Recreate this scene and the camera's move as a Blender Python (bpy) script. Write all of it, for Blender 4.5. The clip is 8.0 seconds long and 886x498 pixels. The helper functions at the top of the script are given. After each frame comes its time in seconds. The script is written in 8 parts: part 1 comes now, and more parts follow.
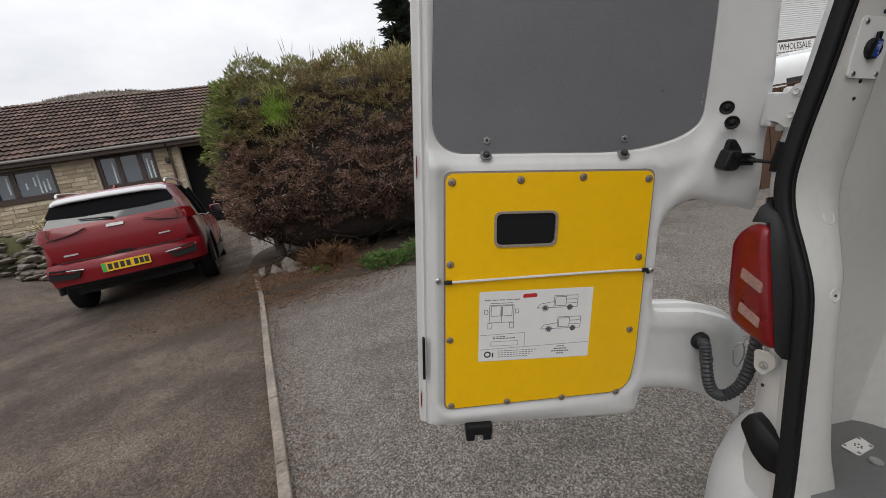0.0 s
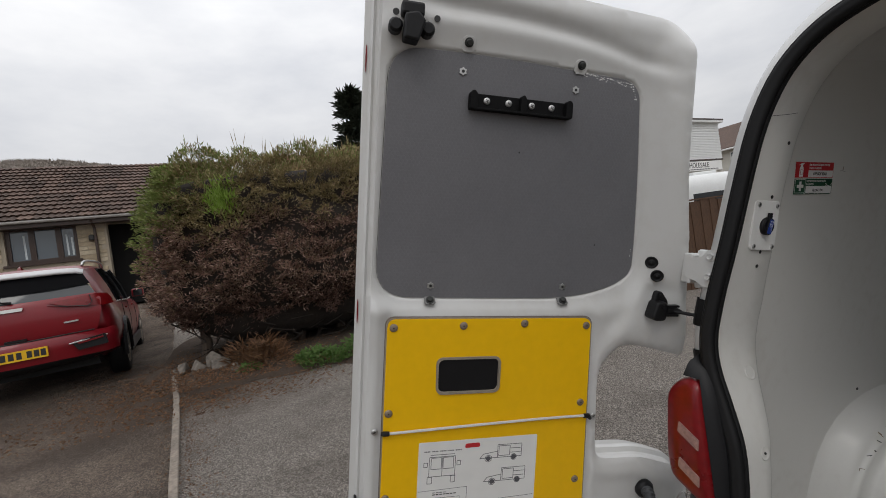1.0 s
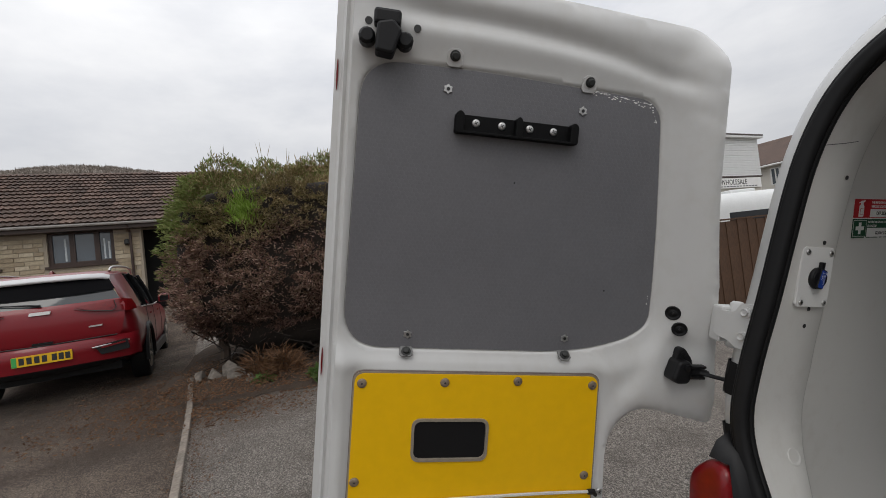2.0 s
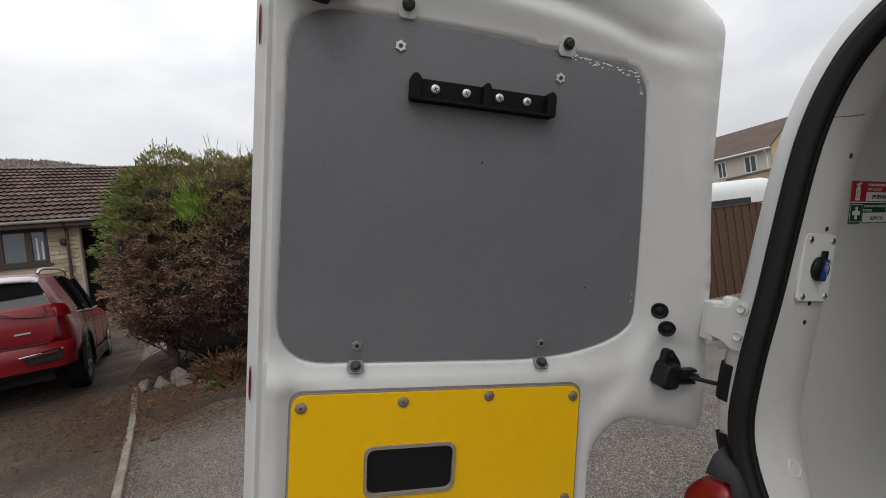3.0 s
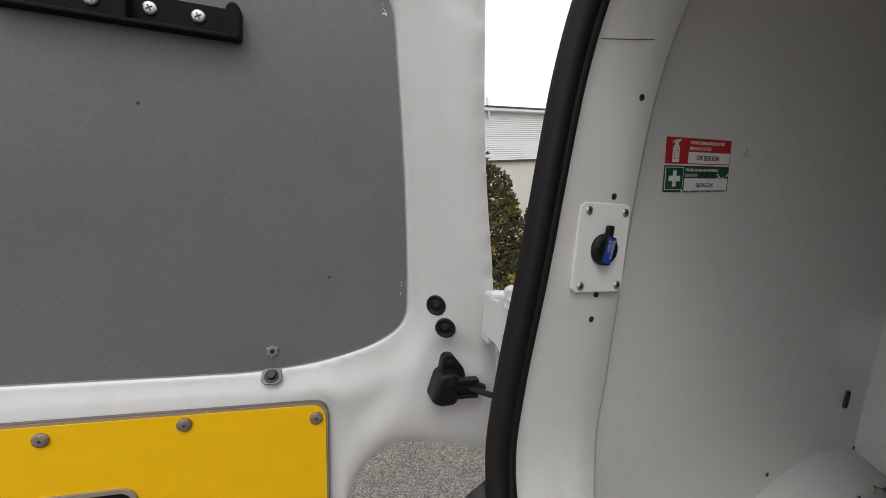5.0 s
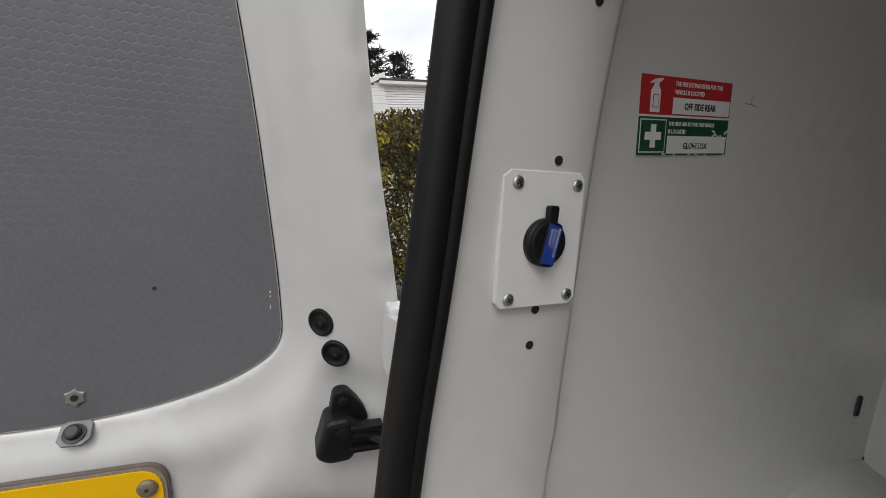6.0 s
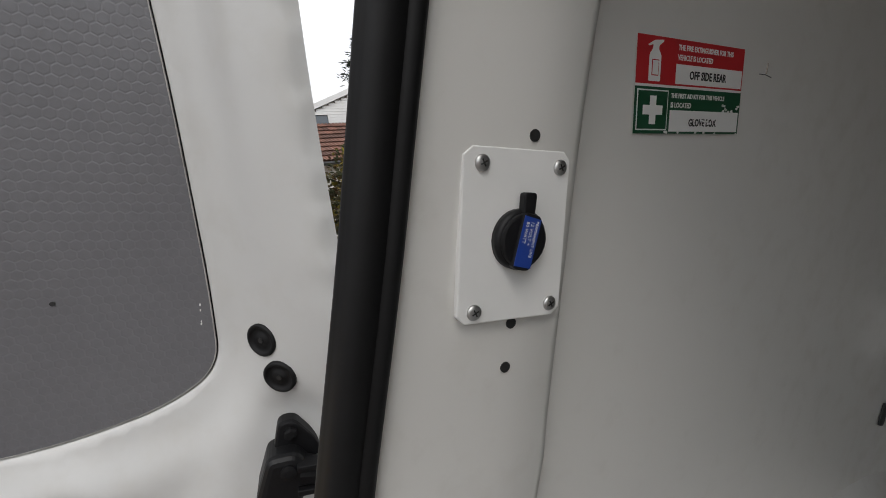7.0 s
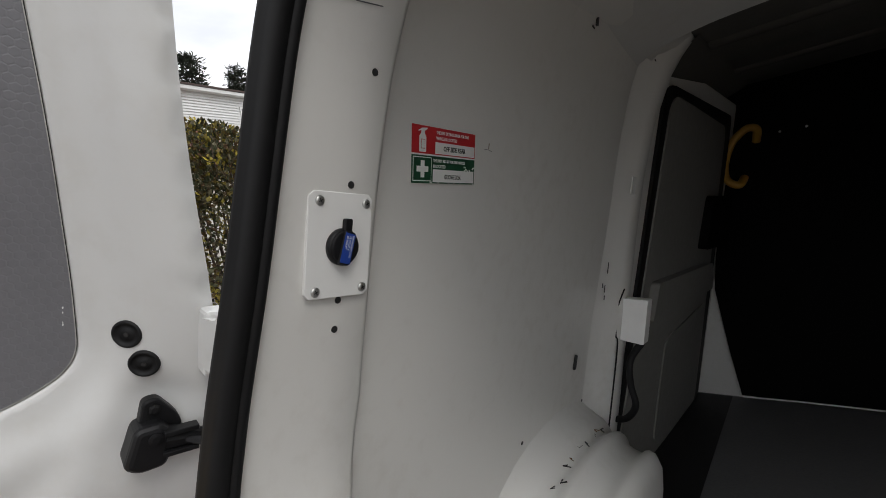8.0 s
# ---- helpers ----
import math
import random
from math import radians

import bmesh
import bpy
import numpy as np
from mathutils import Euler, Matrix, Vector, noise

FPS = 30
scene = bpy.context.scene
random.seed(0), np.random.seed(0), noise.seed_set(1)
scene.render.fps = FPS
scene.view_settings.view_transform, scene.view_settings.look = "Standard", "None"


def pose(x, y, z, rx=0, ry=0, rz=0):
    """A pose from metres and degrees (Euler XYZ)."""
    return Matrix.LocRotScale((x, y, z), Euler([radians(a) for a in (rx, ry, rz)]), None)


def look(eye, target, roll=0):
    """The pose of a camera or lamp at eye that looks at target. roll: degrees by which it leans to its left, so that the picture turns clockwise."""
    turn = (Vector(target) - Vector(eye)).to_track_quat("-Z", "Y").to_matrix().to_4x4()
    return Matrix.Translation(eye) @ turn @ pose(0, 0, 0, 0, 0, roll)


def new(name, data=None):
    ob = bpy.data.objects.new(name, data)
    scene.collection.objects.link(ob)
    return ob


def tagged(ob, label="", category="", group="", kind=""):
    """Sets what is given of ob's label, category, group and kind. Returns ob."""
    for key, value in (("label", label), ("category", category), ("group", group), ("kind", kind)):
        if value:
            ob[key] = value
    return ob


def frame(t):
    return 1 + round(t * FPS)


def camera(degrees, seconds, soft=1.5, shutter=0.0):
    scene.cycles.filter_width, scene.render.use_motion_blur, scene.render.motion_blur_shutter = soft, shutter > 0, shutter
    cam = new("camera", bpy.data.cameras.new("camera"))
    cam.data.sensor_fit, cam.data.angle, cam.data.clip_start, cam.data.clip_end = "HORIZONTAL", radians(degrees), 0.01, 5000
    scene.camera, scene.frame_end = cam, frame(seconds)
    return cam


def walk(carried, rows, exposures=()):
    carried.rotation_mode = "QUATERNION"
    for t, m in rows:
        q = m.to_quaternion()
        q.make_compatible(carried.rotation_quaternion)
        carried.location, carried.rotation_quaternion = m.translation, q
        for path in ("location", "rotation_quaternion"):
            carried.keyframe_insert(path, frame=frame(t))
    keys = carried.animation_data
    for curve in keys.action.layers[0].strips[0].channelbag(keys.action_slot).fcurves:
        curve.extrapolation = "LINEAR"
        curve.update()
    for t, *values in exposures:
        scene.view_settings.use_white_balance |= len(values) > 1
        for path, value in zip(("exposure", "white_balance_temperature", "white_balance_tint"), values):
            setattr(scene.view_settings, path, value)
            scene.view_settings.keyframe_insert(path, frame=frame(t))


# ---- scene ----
# The van stands nose-down on the sloping drive: LEAN carries its own axes into the upright world.
LEAN = Matrix(((0.9768, 0.1373, 0.1642, 0), (-0.1618, 0.9758, 0.1469, 0), (-0.1401, -0.1701, 0.9754, -0.13), (0, 0, 0, 1)))
BODY = Matrix.Rotation(radians(8), 4, "Z")  # the body's long axis; the door stands open at 98 degrees

# ---- camera ----
cam = camera(92.0, 8.0, soft=0.9)
PATH = [
    (0, (0.047, -0.898, 1.284), (-1.846, -0.71, 0.666), -0.1),
    (0.5, (0.043, -0.909, 1.331), (-1.889, -0.652, 0.881), -0.5),
    (1, (0.002, -0.89, 1.4), (-1.936, -0.447, 1.181), 3.2),
    (1.5, (-0.063, -0.845, 1.445), (-2.025, -0.485, 1.31), 4.3),
    (1.7, (-0.085, -0.818, 1.448), (-2.054, -0.51, 1.275), 4.3),
    (3, (-0.23, -0.752, 1.437), (-2.16, -0.265, 1.251), 4.0),
    (3.5, (-0.349, -0.751, 1.429), (-2.251, -0.16, 1.246), 2.3),
    (4, (-0.373, -0.688, 1.434), (-2.235, 0.02, 1.259), 3.2),
    (4.5, (-0.321, -0.52, 1.45), (-2.186, 0.168, 1.232), 3.6),
    (5, (-0.306, -0.37, 1.435), (-2.198, 0.231, 1.188), 3.9),
    (5.2, (-0.329, -0.334, 1.433), (-2.2, 0.331, 1.194), 3.9),
    (6.3, (-0.461, -0.199, 1.431), (-2.325, 0.432, 1.077), 3.0),
    (6.5, (-0.47, -0.188, 1.43), (-2.34, 0.436, 1.089), 3.4),
    (7, (-0.489, -0.175, 1.421), (-2.353, 0.472, 1.094), 1.9),
    (7.5, (-0.453, -0.187, 1.419), (-2.149, 0.825, 1.103), 2.7),
    (8, (-0.346, -0.264, 1.431), (-1.788, 1.109, 1.241), 4.1),
]
walk(cam, [(t, LEAN @ look(eye, target, roll)) for t, eye, target, roll in PATH],
     exposures=[(0.0, 0.18), (0.5, -0.02), (1.0, -0.10), (1.5, -0.16), (3.0, 0.03), (3.5, 0.05), (4.0, 0.22), (4.5, 0.50), (5.0, 0.47), (6.5, 0.44), (7.0, 0.42), (7.5, 0.52), (8.0, 0.45)])

# ---- light: overcast sky with a weak, wide sun ----
world = bpy.data.worlds.new("overcast")
scene.world = world
world.use_nodes = True
wn, wl = world.node_tree.nodes, world.node_tree.links
wn.clear()
w_out, w_bg = wn.new("ShaderNodeOutputWorld"), wn.new("ShaderNodeBackground")
sky = wn.new("ShaderNodeTexSky")
sky.sky_type, sky.sun_disc, sky.sun_elevation, sky.sun_rotation = "NISHITA", False, radians(48), radians(70)
sky.air_density, sky.dust_density = 1.0, 4.0
w_co, w_map, w_noise, w_ramp = wn.new("ShaderNodeTexCoord"), wn.new("ShaderNodeMapping"), wn.new("ShaderNodeTexNoise"), wn.new("ShaderNodeValToRGB")
w_map.inputs["Scale"].default_value = (1.2, 1.2, 3.2)
w_noise.inputs["Scale"].default_value, w_noise.inputs["Detail"].default_value, w_noise.inputs["Roughness"].default_value = 1.6, 6, 0.55
w_ramp.color_ramp.elements[0].position, w_ramp.color_ramp.elements[0].color = 0.30, (6.0, 6.2, 6.7, 1)
w_ramp.color_ramp.elements[1].position, w_ramp.color_ramp.elements[1].color = 0.68, (9.2, 9.2, 9.3, 1)
w_mix = wn.new("ShaderNodeMixRGB")
w_mix.inputs["Fac"].default_value = 0.93
wl.new(w_co.outputs["Generated"], w_map.inputs["Vector"])
wl.new(w_map.outputs["Vector"], w_noise.inputs["Vector"])
wl.new(w_noise.outputs["Fac"], w_ramp.inputs["Fac"])
wl.new(sky.outputs["Color"], w_mix.inputs["Color1"])
# an overcast dome is brighter overhead than at the horizon
w_sep, w_up, w_gain = wn.new("ShaderNodeSeparateXYZ"), wn.new("ShaderNodeMapRange"), wn.new("ShaderNodeVectorMath")
w_up.inputs["From Min"].default_value, w_up.inputs["From Max"].default_value = 0.0, 1.0
w_up.inputs["To Min"].default_value, w_up.inputs["To Max"].default_value = 0.76, 2.0
w_gain.operation = "SCALE"
wl.new(w_co.outputs["Generated"], w_sep.inputs["Vector"])
wl.new(w_sep.outputs["Z"], w_up.inputs["Value"])
wl.new(w_ramp.outputs["Color"], w_gain.inputs["Vector"])
wl.new(w_up.outputs["Result"], w_gain.inputs["Scale"])
wl.new(w_gain.outputs["Vector"], w_mix.inputs["Color2"])
wl.new(w_mix.outputs["Color"], w_bg.inputs["Color"])
w_bg.inputs["Strength"].default_value = 0.095
wl.new(w_bg.outputs["Background"], w_out.inputs["Surface"])
sun = new("sun", bpy.data.lights.new("sun", "SUN"))
sun.data.energy, sun.data.angle, sun.data.color = 0.6, radians(25), (1.0, 0.96, 0.9)
sun.matrix_world = look((30, -14, 36), (0, 0, 0))


# ---- materials ----
class Mat:
    """A node material: principled shader plus short helpers."""

    def __init__(self, name, color, rough=0.5, metal=0.0, **more):
        self.m = bpy.data.materials.new(name)
        self.m.use_nodes = True
        self.t = self.m.node_tree
        self.b = self.t.nodes["Principled BSDF"]
        self.set("Base Color", (*color, 1)), self.set("Roughness", rough), self.set("Metallic", metal)
        for key, value in more.items():
            self.set(key.replace("_", " "), value)
        self.color = color

    def set(self, key, value):
        self.b.inputs[key].default_value = value

    def node(self, kind, **values):
        n = self.t.nodes.new("ShaderNode" + kind)
        for key, value in values.items():
            n.inputs[key.replace("_", " ")].default_value = value
        return n

    def link(self, a, b):
        self.t.links.new(a, b)

    def coords(self, scale=1.0, space="Object"):
        co, mp = self.node("TexCoord"), self.node("Mapping")
        mp.inputs["Scale"].default_value = scale if hasattr(scale, "__len__") else (scale,) * 3
        self.link(co.outputs[space], mp.inputs["Vector"])
        return mp.outputs["Vector"]

    def noise(self, scale, detail=4, rough=0.55, stretch=(1, 1, 1)):
        n = self.node("TexNoise", Scale=scale, Detail=detail, Roughness=rough)
        self.link(self.coords(stretch), n.inputs["Vector"])
        return n.outputs["Fac"]

    def ramp(self, fac, stops):
        r = self.node("ValToRGB")
        e = r.color_ramp.elements
        while len(e) < len(stops):
            e.new(0.5)
        for el, (p, c) in zip(e, stops):
            el.position, el.color = p, (*c, 1) if len(c) == 3 else c
        self.link(fac, r.inputs["Fac"])
        return r.outputs["Color"]

    def mix(self, a, b, fac, mode="MIX"):
        n = self.node("MixRGB")
        n.blend_type = mode
        for sock, v in ((n.inputs["Color1"], a), (n.inputs["Color2"], b), (n.inputs["Fac"], fac)):
            if isinstance(v, (int, float)):
                sock.default_value = v
            elif isinstance(v, tuple):
                sock.default_value = (*v, 1) if len(v) == 3 else v
            else:
                self.link(v, sock)
        return n.outputs["Color"]

    def math(self, op, a, b=0.0):
        n = self.node("Math")
        n.operation = op
        for sock, v in zip(n.inputs, (a, b)):
            if isinstance(v, (int, float)):
                sock.default_value = v
            else:
                self.link(v, sock)
        return n.outputs["Value"]

    def base(self, socket):
        self.link(socket, self.b.inputs["Base Color"])
        return self

    def rough(self, socket):
        self.link(socket, self.b.inputs["Roughness"])
        return self

    def bump(self, socket, strength=0.3, distance=0.01):
        n = self.node("Bump", Strength=strength, Distance=distance)
        self.link(socket, n.inputs["Height"])
        self.link(n.outputs["Normal"], self.b.inputs["Normal"])
        return self


def speckled(name, color, rough=0.5, spread=0.15, grain=60, blotch=3, bump=0.0, metal=0.0, distance=0.004, **more):
    """A surface with fine grain and larger stains around one colour."""
    m = Mat(name, color, rough, metal, **more)
    dark = tuple(c * (1 - spread) for c in color)
    light = tuple(min(1, c * (1 + spread)) for c in color)
    fine, wide = m.noise(grain, 3), m.noise(blotch, 4)
    a = m.ramp(fine, [(0.3, dark), (0.7, light)])
    b = m.ramp(wide, [(0.3, dark), (0.7, light)])
    m.base(m.mix(a, b, 0.5))
    m.rough(m.math("ADD", m.math("MULTIPLY", wide, 0.2), rough - 0.1))
    if bump:
        m.bump(fine, bump, distance)
    return m


def painted(name, color, rough=0.3, dirt=(0.45, 0.42, 0.36), amount=0.5, ripple=0.05):
    """Vehicle paint: faint ripple, thin film of road dirt in patches."""
    m = Mat(name, color, rough, Coat_Weight=0.4, Coat_Roughness=0.12)
    wide, fine = m.noise(2.2, 5, 0.65), m.noise(35, 4, 0.6)
    mask = m.ramp(m.math("MULTIPLY", wide, fine), [(0.26, (0, 0, 0)), (0.50, (amount,) * 3)])
    m.base(m.mix(tuple(color), dirt, mask))
    m.rough(m.math("ADD", m.math("MULTIPLY", wide, 0.25), rough - 0.08))
    m.bump(m.math("ADD", m.noise(1.3, 2), m.math("MULTIPLY", m.noise(170, 3), 0.012)), ripple, 0.02)
    return m


M = {}
M["white"] = painted("white_van_paint", (0.60, 0.60, 0.588), 0.33, amount=0.22)
M["inside"] = painted("white_load_bay_paint", (0.68, 0.672, 0.64), 0.45, amount=0.30, ripple=0.018)
M["red"] = painted("red_car_paint", (0.19, 0.006, 0.012), 0.28, (0.13, 0.04, 0.035), 0.2)
M["red"].set("Coat Weight", 0.35), M["red"].set("Coat Roughness", 0.08), M["red"].set("Specular IOR Level", 0.35)
M["rubber"] = speckled("black_rubber", (0.006, 0.006, 0.0065), 0.62, 0.3, 80, Specular_IOR_Level=0.3)
M["plastic"] = speckled("black_plastic", (0.007, 0.007, 0.008), 0.5, 0.25, 200, bump=0.15, distance=0.0006, Specular_IOR_Level=0.3)
M["steel"] = Mat("screw_steel", (0.55, 0.55, 0.54), 0.42, 1.0)
M["rivetbrown"] = speckled("weathered_rivet", (0.24, 0.19, 0.145), 0.55, 0.3, 150, metal=0.35)
M["palearris"] = speckled("pale_cut_edge", (0.40, 0.39, 0.37), 0.6, 0.5, 90)
M["jointbrown"] = speckled("brown_sealant", (0.17, 0.135, 0.12), 0.7, 0.2, 90)
M["clipgrey"] = speckled("grey_zinc_clip", (0.20, 0.20, 0.195), 0.5, 0.3, 150, metal=0.4)
M["dullsteel"] = speckled("weathered_steel", (0.33, 0.29, 0.25), 0.5, 0.3, 150, metal=0.8)
M["trimgrey"] = speckled("grey_brown_trim", (0.27, 0.23, 0.18), 0.55, 0.2, 90)
M["rust"] = speckled("rusty_scratch", (0.16, 0.09, 0.045), 0.8, 0.3, 90)
M["yellow"] = speckled("yellow_panel", (0.87, 0.50, 0.002), 0.46, 0.05, 40, 2, Specular_IOR_Level=0.3)
M["darkglass"] = Mat("dark_glass", (0.012, 0.014, 0.016), 0.05)
M["glass"] = Mat("window_glass", (0.07, 0.09, 0.11), 0.03, Specular_IOR_Level=1.0)
M["blackband"] = Mat("spoiler_shade_black", (0.004, 0.004, 0.005), 0.6, Specular_IOR_Level=0.05)
M["matteblack"] = speckled("matte_black_metal", (0.0045, 0.0045, 0.005), 0.65, 0.3, 200, Specular_IOR_Level=0.15)
M["black"] = Mat("black_void", (0.004, 0.004, 0.004), 0.8)
M["redlens"] = speckled("red_lens", (0.15, 0.003, 0.005), 0.30, 0.35, 60, 12, Coat_Weight=0.3, Coat_Roughness=0.06, Specular_IOR_Level=0.3)
M["silver"] = painted("pale_silver_paint", (0.60, 0.60, 0.61), 0.30, amount=0.2)
M["slider"] = speckled("grey_slider_trim", (0.215, 0.21, 0.195), 0.7, 0.12, 40, 2)
M["clearlens"] = speckled("clear_lens", (0.29, 0.17, 0.155), 0.25, 0.35, 160, 14)
M["redlabel"] = Mat("red_ink", (0.50, 0.025, 0.03), 0.45)
M["greenlabel"] = Mat("green_ink", (0.012, 0.075, 0.035), 0.45)
M["whitelabel"] = speckled("white_vinyl", (0.78, 0.78, 0.76), 0.4, 0.04, 30)
M["ink"] = Mat("black_ink", (0.02, 0.02, 0.02), 0.5)
M["greyink"] = Mat("grey_ink", (0.09, 0.09, 0.10), 0.5)
M["rearglass"] = Mat("grey_rear_glass", (0.05, 0.055, 0.06), 0.05, Specular_IOR_Level=0.6)
M["blue"] = Mat("blue_ink", (0.015, 0.05, 0.28), 0.4)
M["mortar"] = speckled("mortar", (0.36, 0.31, 0.24), 0.9, 0.15, 50)
M["tile"] = speckled("concrete_roof_tile", (0.105, 0.070, 0.056), 0.85, 0.4, 14, 0.8, 0.5)
M["redtile"] = speckled("clay_roof_tile", (0.22, 0.09, 0.055), 0.85, 0.35, 14, 0.8, 0.5)
M["brownframe"] = speckled("brown_window_frame", (0.045, 0.025, 0.018), 0.4, 0.2, 60)
M["upvc"] = speckled("white_board", (0.68, 0.69, 0.68), 0.5, 0.06, 20)
M["render"] = speckled("rendered_wall", (0.55, 0.53, 0.48), 0.9, 0.1, 60, 1, 0.3)
M["ochre"] = speckled("ochre_render", (0.44, 0.34, 0.20), 0.9, 0.12, 40, 1, 0.3)
M["fence"] = speckled("brown_fence_board", (0.072, 0.036, 0.018), 0.85, 0.45, 30, 1.2, 0.5)
# near-black: shade inside the hedge is put into this colour
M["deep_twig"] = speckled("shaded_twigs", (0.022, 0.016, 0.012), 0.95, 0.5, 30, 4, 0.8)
M["moss"] = speckled("mossy_bank", (0.075, 0.075, 0.032), 0.95, 0.5, 12, 2, 1.0, distance=0.03)
M["pale_stone"] = speckled("pale_limestone", (0.15, 0.13, 0.11), 0.9, 0.5, 18, 4, 0.9, distance=0.02)
M["stone"] = speckled("limestone", (0.17, 0.145, 0.12), 0.9, 0.5, 14, 2.5, 0.9, distance=0.02)
M["gutter"] = speckled("grey_gutter", (0.30, 0.285, 0.27), 0.6, 0.2, 20)
M["kerb"] = speckled("weathered_concrete_edging", (0.215, 0.182, 0.150), 0.9, 0.5, 40, 4, 0.9)
M["bark"] = speckled("bark", (0.075, 0.055, 0.042), 0.95, 0.4, 40, 4, 0.8)
M["floorply"] = speckled("grey_load_floor", (0.165, 0.165, 0.166), 0.6, 0.12, 90, 3, 0.3)
M["mat"] = speckled("black_floor_edge", (0.016, 0.016, 0.017), 0.6, 0.2, 90)
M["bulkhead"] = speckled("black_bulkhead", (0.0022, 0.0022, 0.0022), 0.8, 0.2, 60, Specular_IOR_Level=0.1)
M["headlining"] = speckled("grey_headlining", (0.085, 0.082, 0.074), 0.9, 0.12, 60)
M["amber"] = speckled("yellow_grab_rail", (0.45, 0.24, 0.03), 0.4, 0.08, 30)
M["hose"] = speckled("grey_corrugated_hose", (0.036, 0.038, 0.041), 0.5, 0.15, 80)
M["zinc"] = speckled("zinc_plate", (0.40, 0.40, 0.39), 0.4, 0.2, 120, metal=0.5)
M["rope"] = speckled("white_cord", (0.62, 0.60, 0.57), 0.8, 0.15, 300)


def hex_ply():
    """Grey phenolic ply with a fine embossed honeycomb."""
    m = Mat("grey_honeycomb_board", (0.15, 0.15, 0.16), 0.36, Specular_IOR_Level=0.65)
    size = 0.0080
    v = m.coords((1 / size,) * 3)

    def vec(op, a, b=None):
        n = m.node("VectorMath")
        n.operation = op
        m.link(a, n.inputs[0])
        if isinstance(b, tuple):
            n.inputs[1].default_value = b
        elif b is not None:
            m.link(b, n.inputs[1])
        return n

    sep = m.node("SeparateXYZ")
    m.link(v, sep.inputs["Vector"])
    comb = m.node("CombineXYZ")
    m.link(sep.outputs["Y"], comb.inputs["X"]), m.link(sep.outputs["Z"], comb.inputs["Y"])
    p = vec("ADD", comb.outputs["Vector"], (400.0, 692.8, 0.0)).outputs["Vector"]
    r, h = (1.0, 1.7320508, 1.0), (0.5, 0.8660254, 0.0)
    a = vec("SUBTRACT", vec("MODULO", p, r).outputs["Vector"], h).outputs["Vector"]
    b = vec("SUBTRACT", vec("MODULO", vec("SUBTRACT", p, h).outputs["Vector"], r).outputs["Vector"], h).outputs["Vector"]
    la, lb = vec("LENGTH", a).outputs["Value"], vec("LENGTH", b).outputs["Value"]
    pick = m.math("LESS_THAN", la, lb)
    g = m.mix(b, a, pick)
    g = vec("ABSOLUTE", g).outputs["Vector"]
    sg = m.node("SeparateXYZ")
    m.link(g, sg.inputs["Vector"])
    d = m.math("MAXIMUM", sg.outputs["X"], vec("DOT_PRODUCT", g, (0.5, 0.8660254, 0.0)).outputs["Value"])
    rim = m.node("MapRange")
    rim.inputs["From Min"].default_value, rim.inputs["From Max"].default_value = 0.38, 0.48
    m.link(d, rim.inputs["Value"])
    wear, fine = m.noise(5, 5), m.noise(160, 3)
    tone = m.ramp(m.mix(wear, fine, 0.35), [(0.3, (0.129, 0.129, 0.139)), (0.7, (0.173, 0.173, 0.185))])
    m.base(m.mix(tone, (0.24, 0.237, 0.245), m.math("MULTIPLY", rim.outputs["Result"], 0.11)))
    m.bump(m.math("ADD", m.math("MULTIPLY", rim.outputs["Result"], -1.0), m.math("MULTIPLY", fine, 0.3)), 0.20, 0.0007)
    return m


M["board"] = hex_ply()


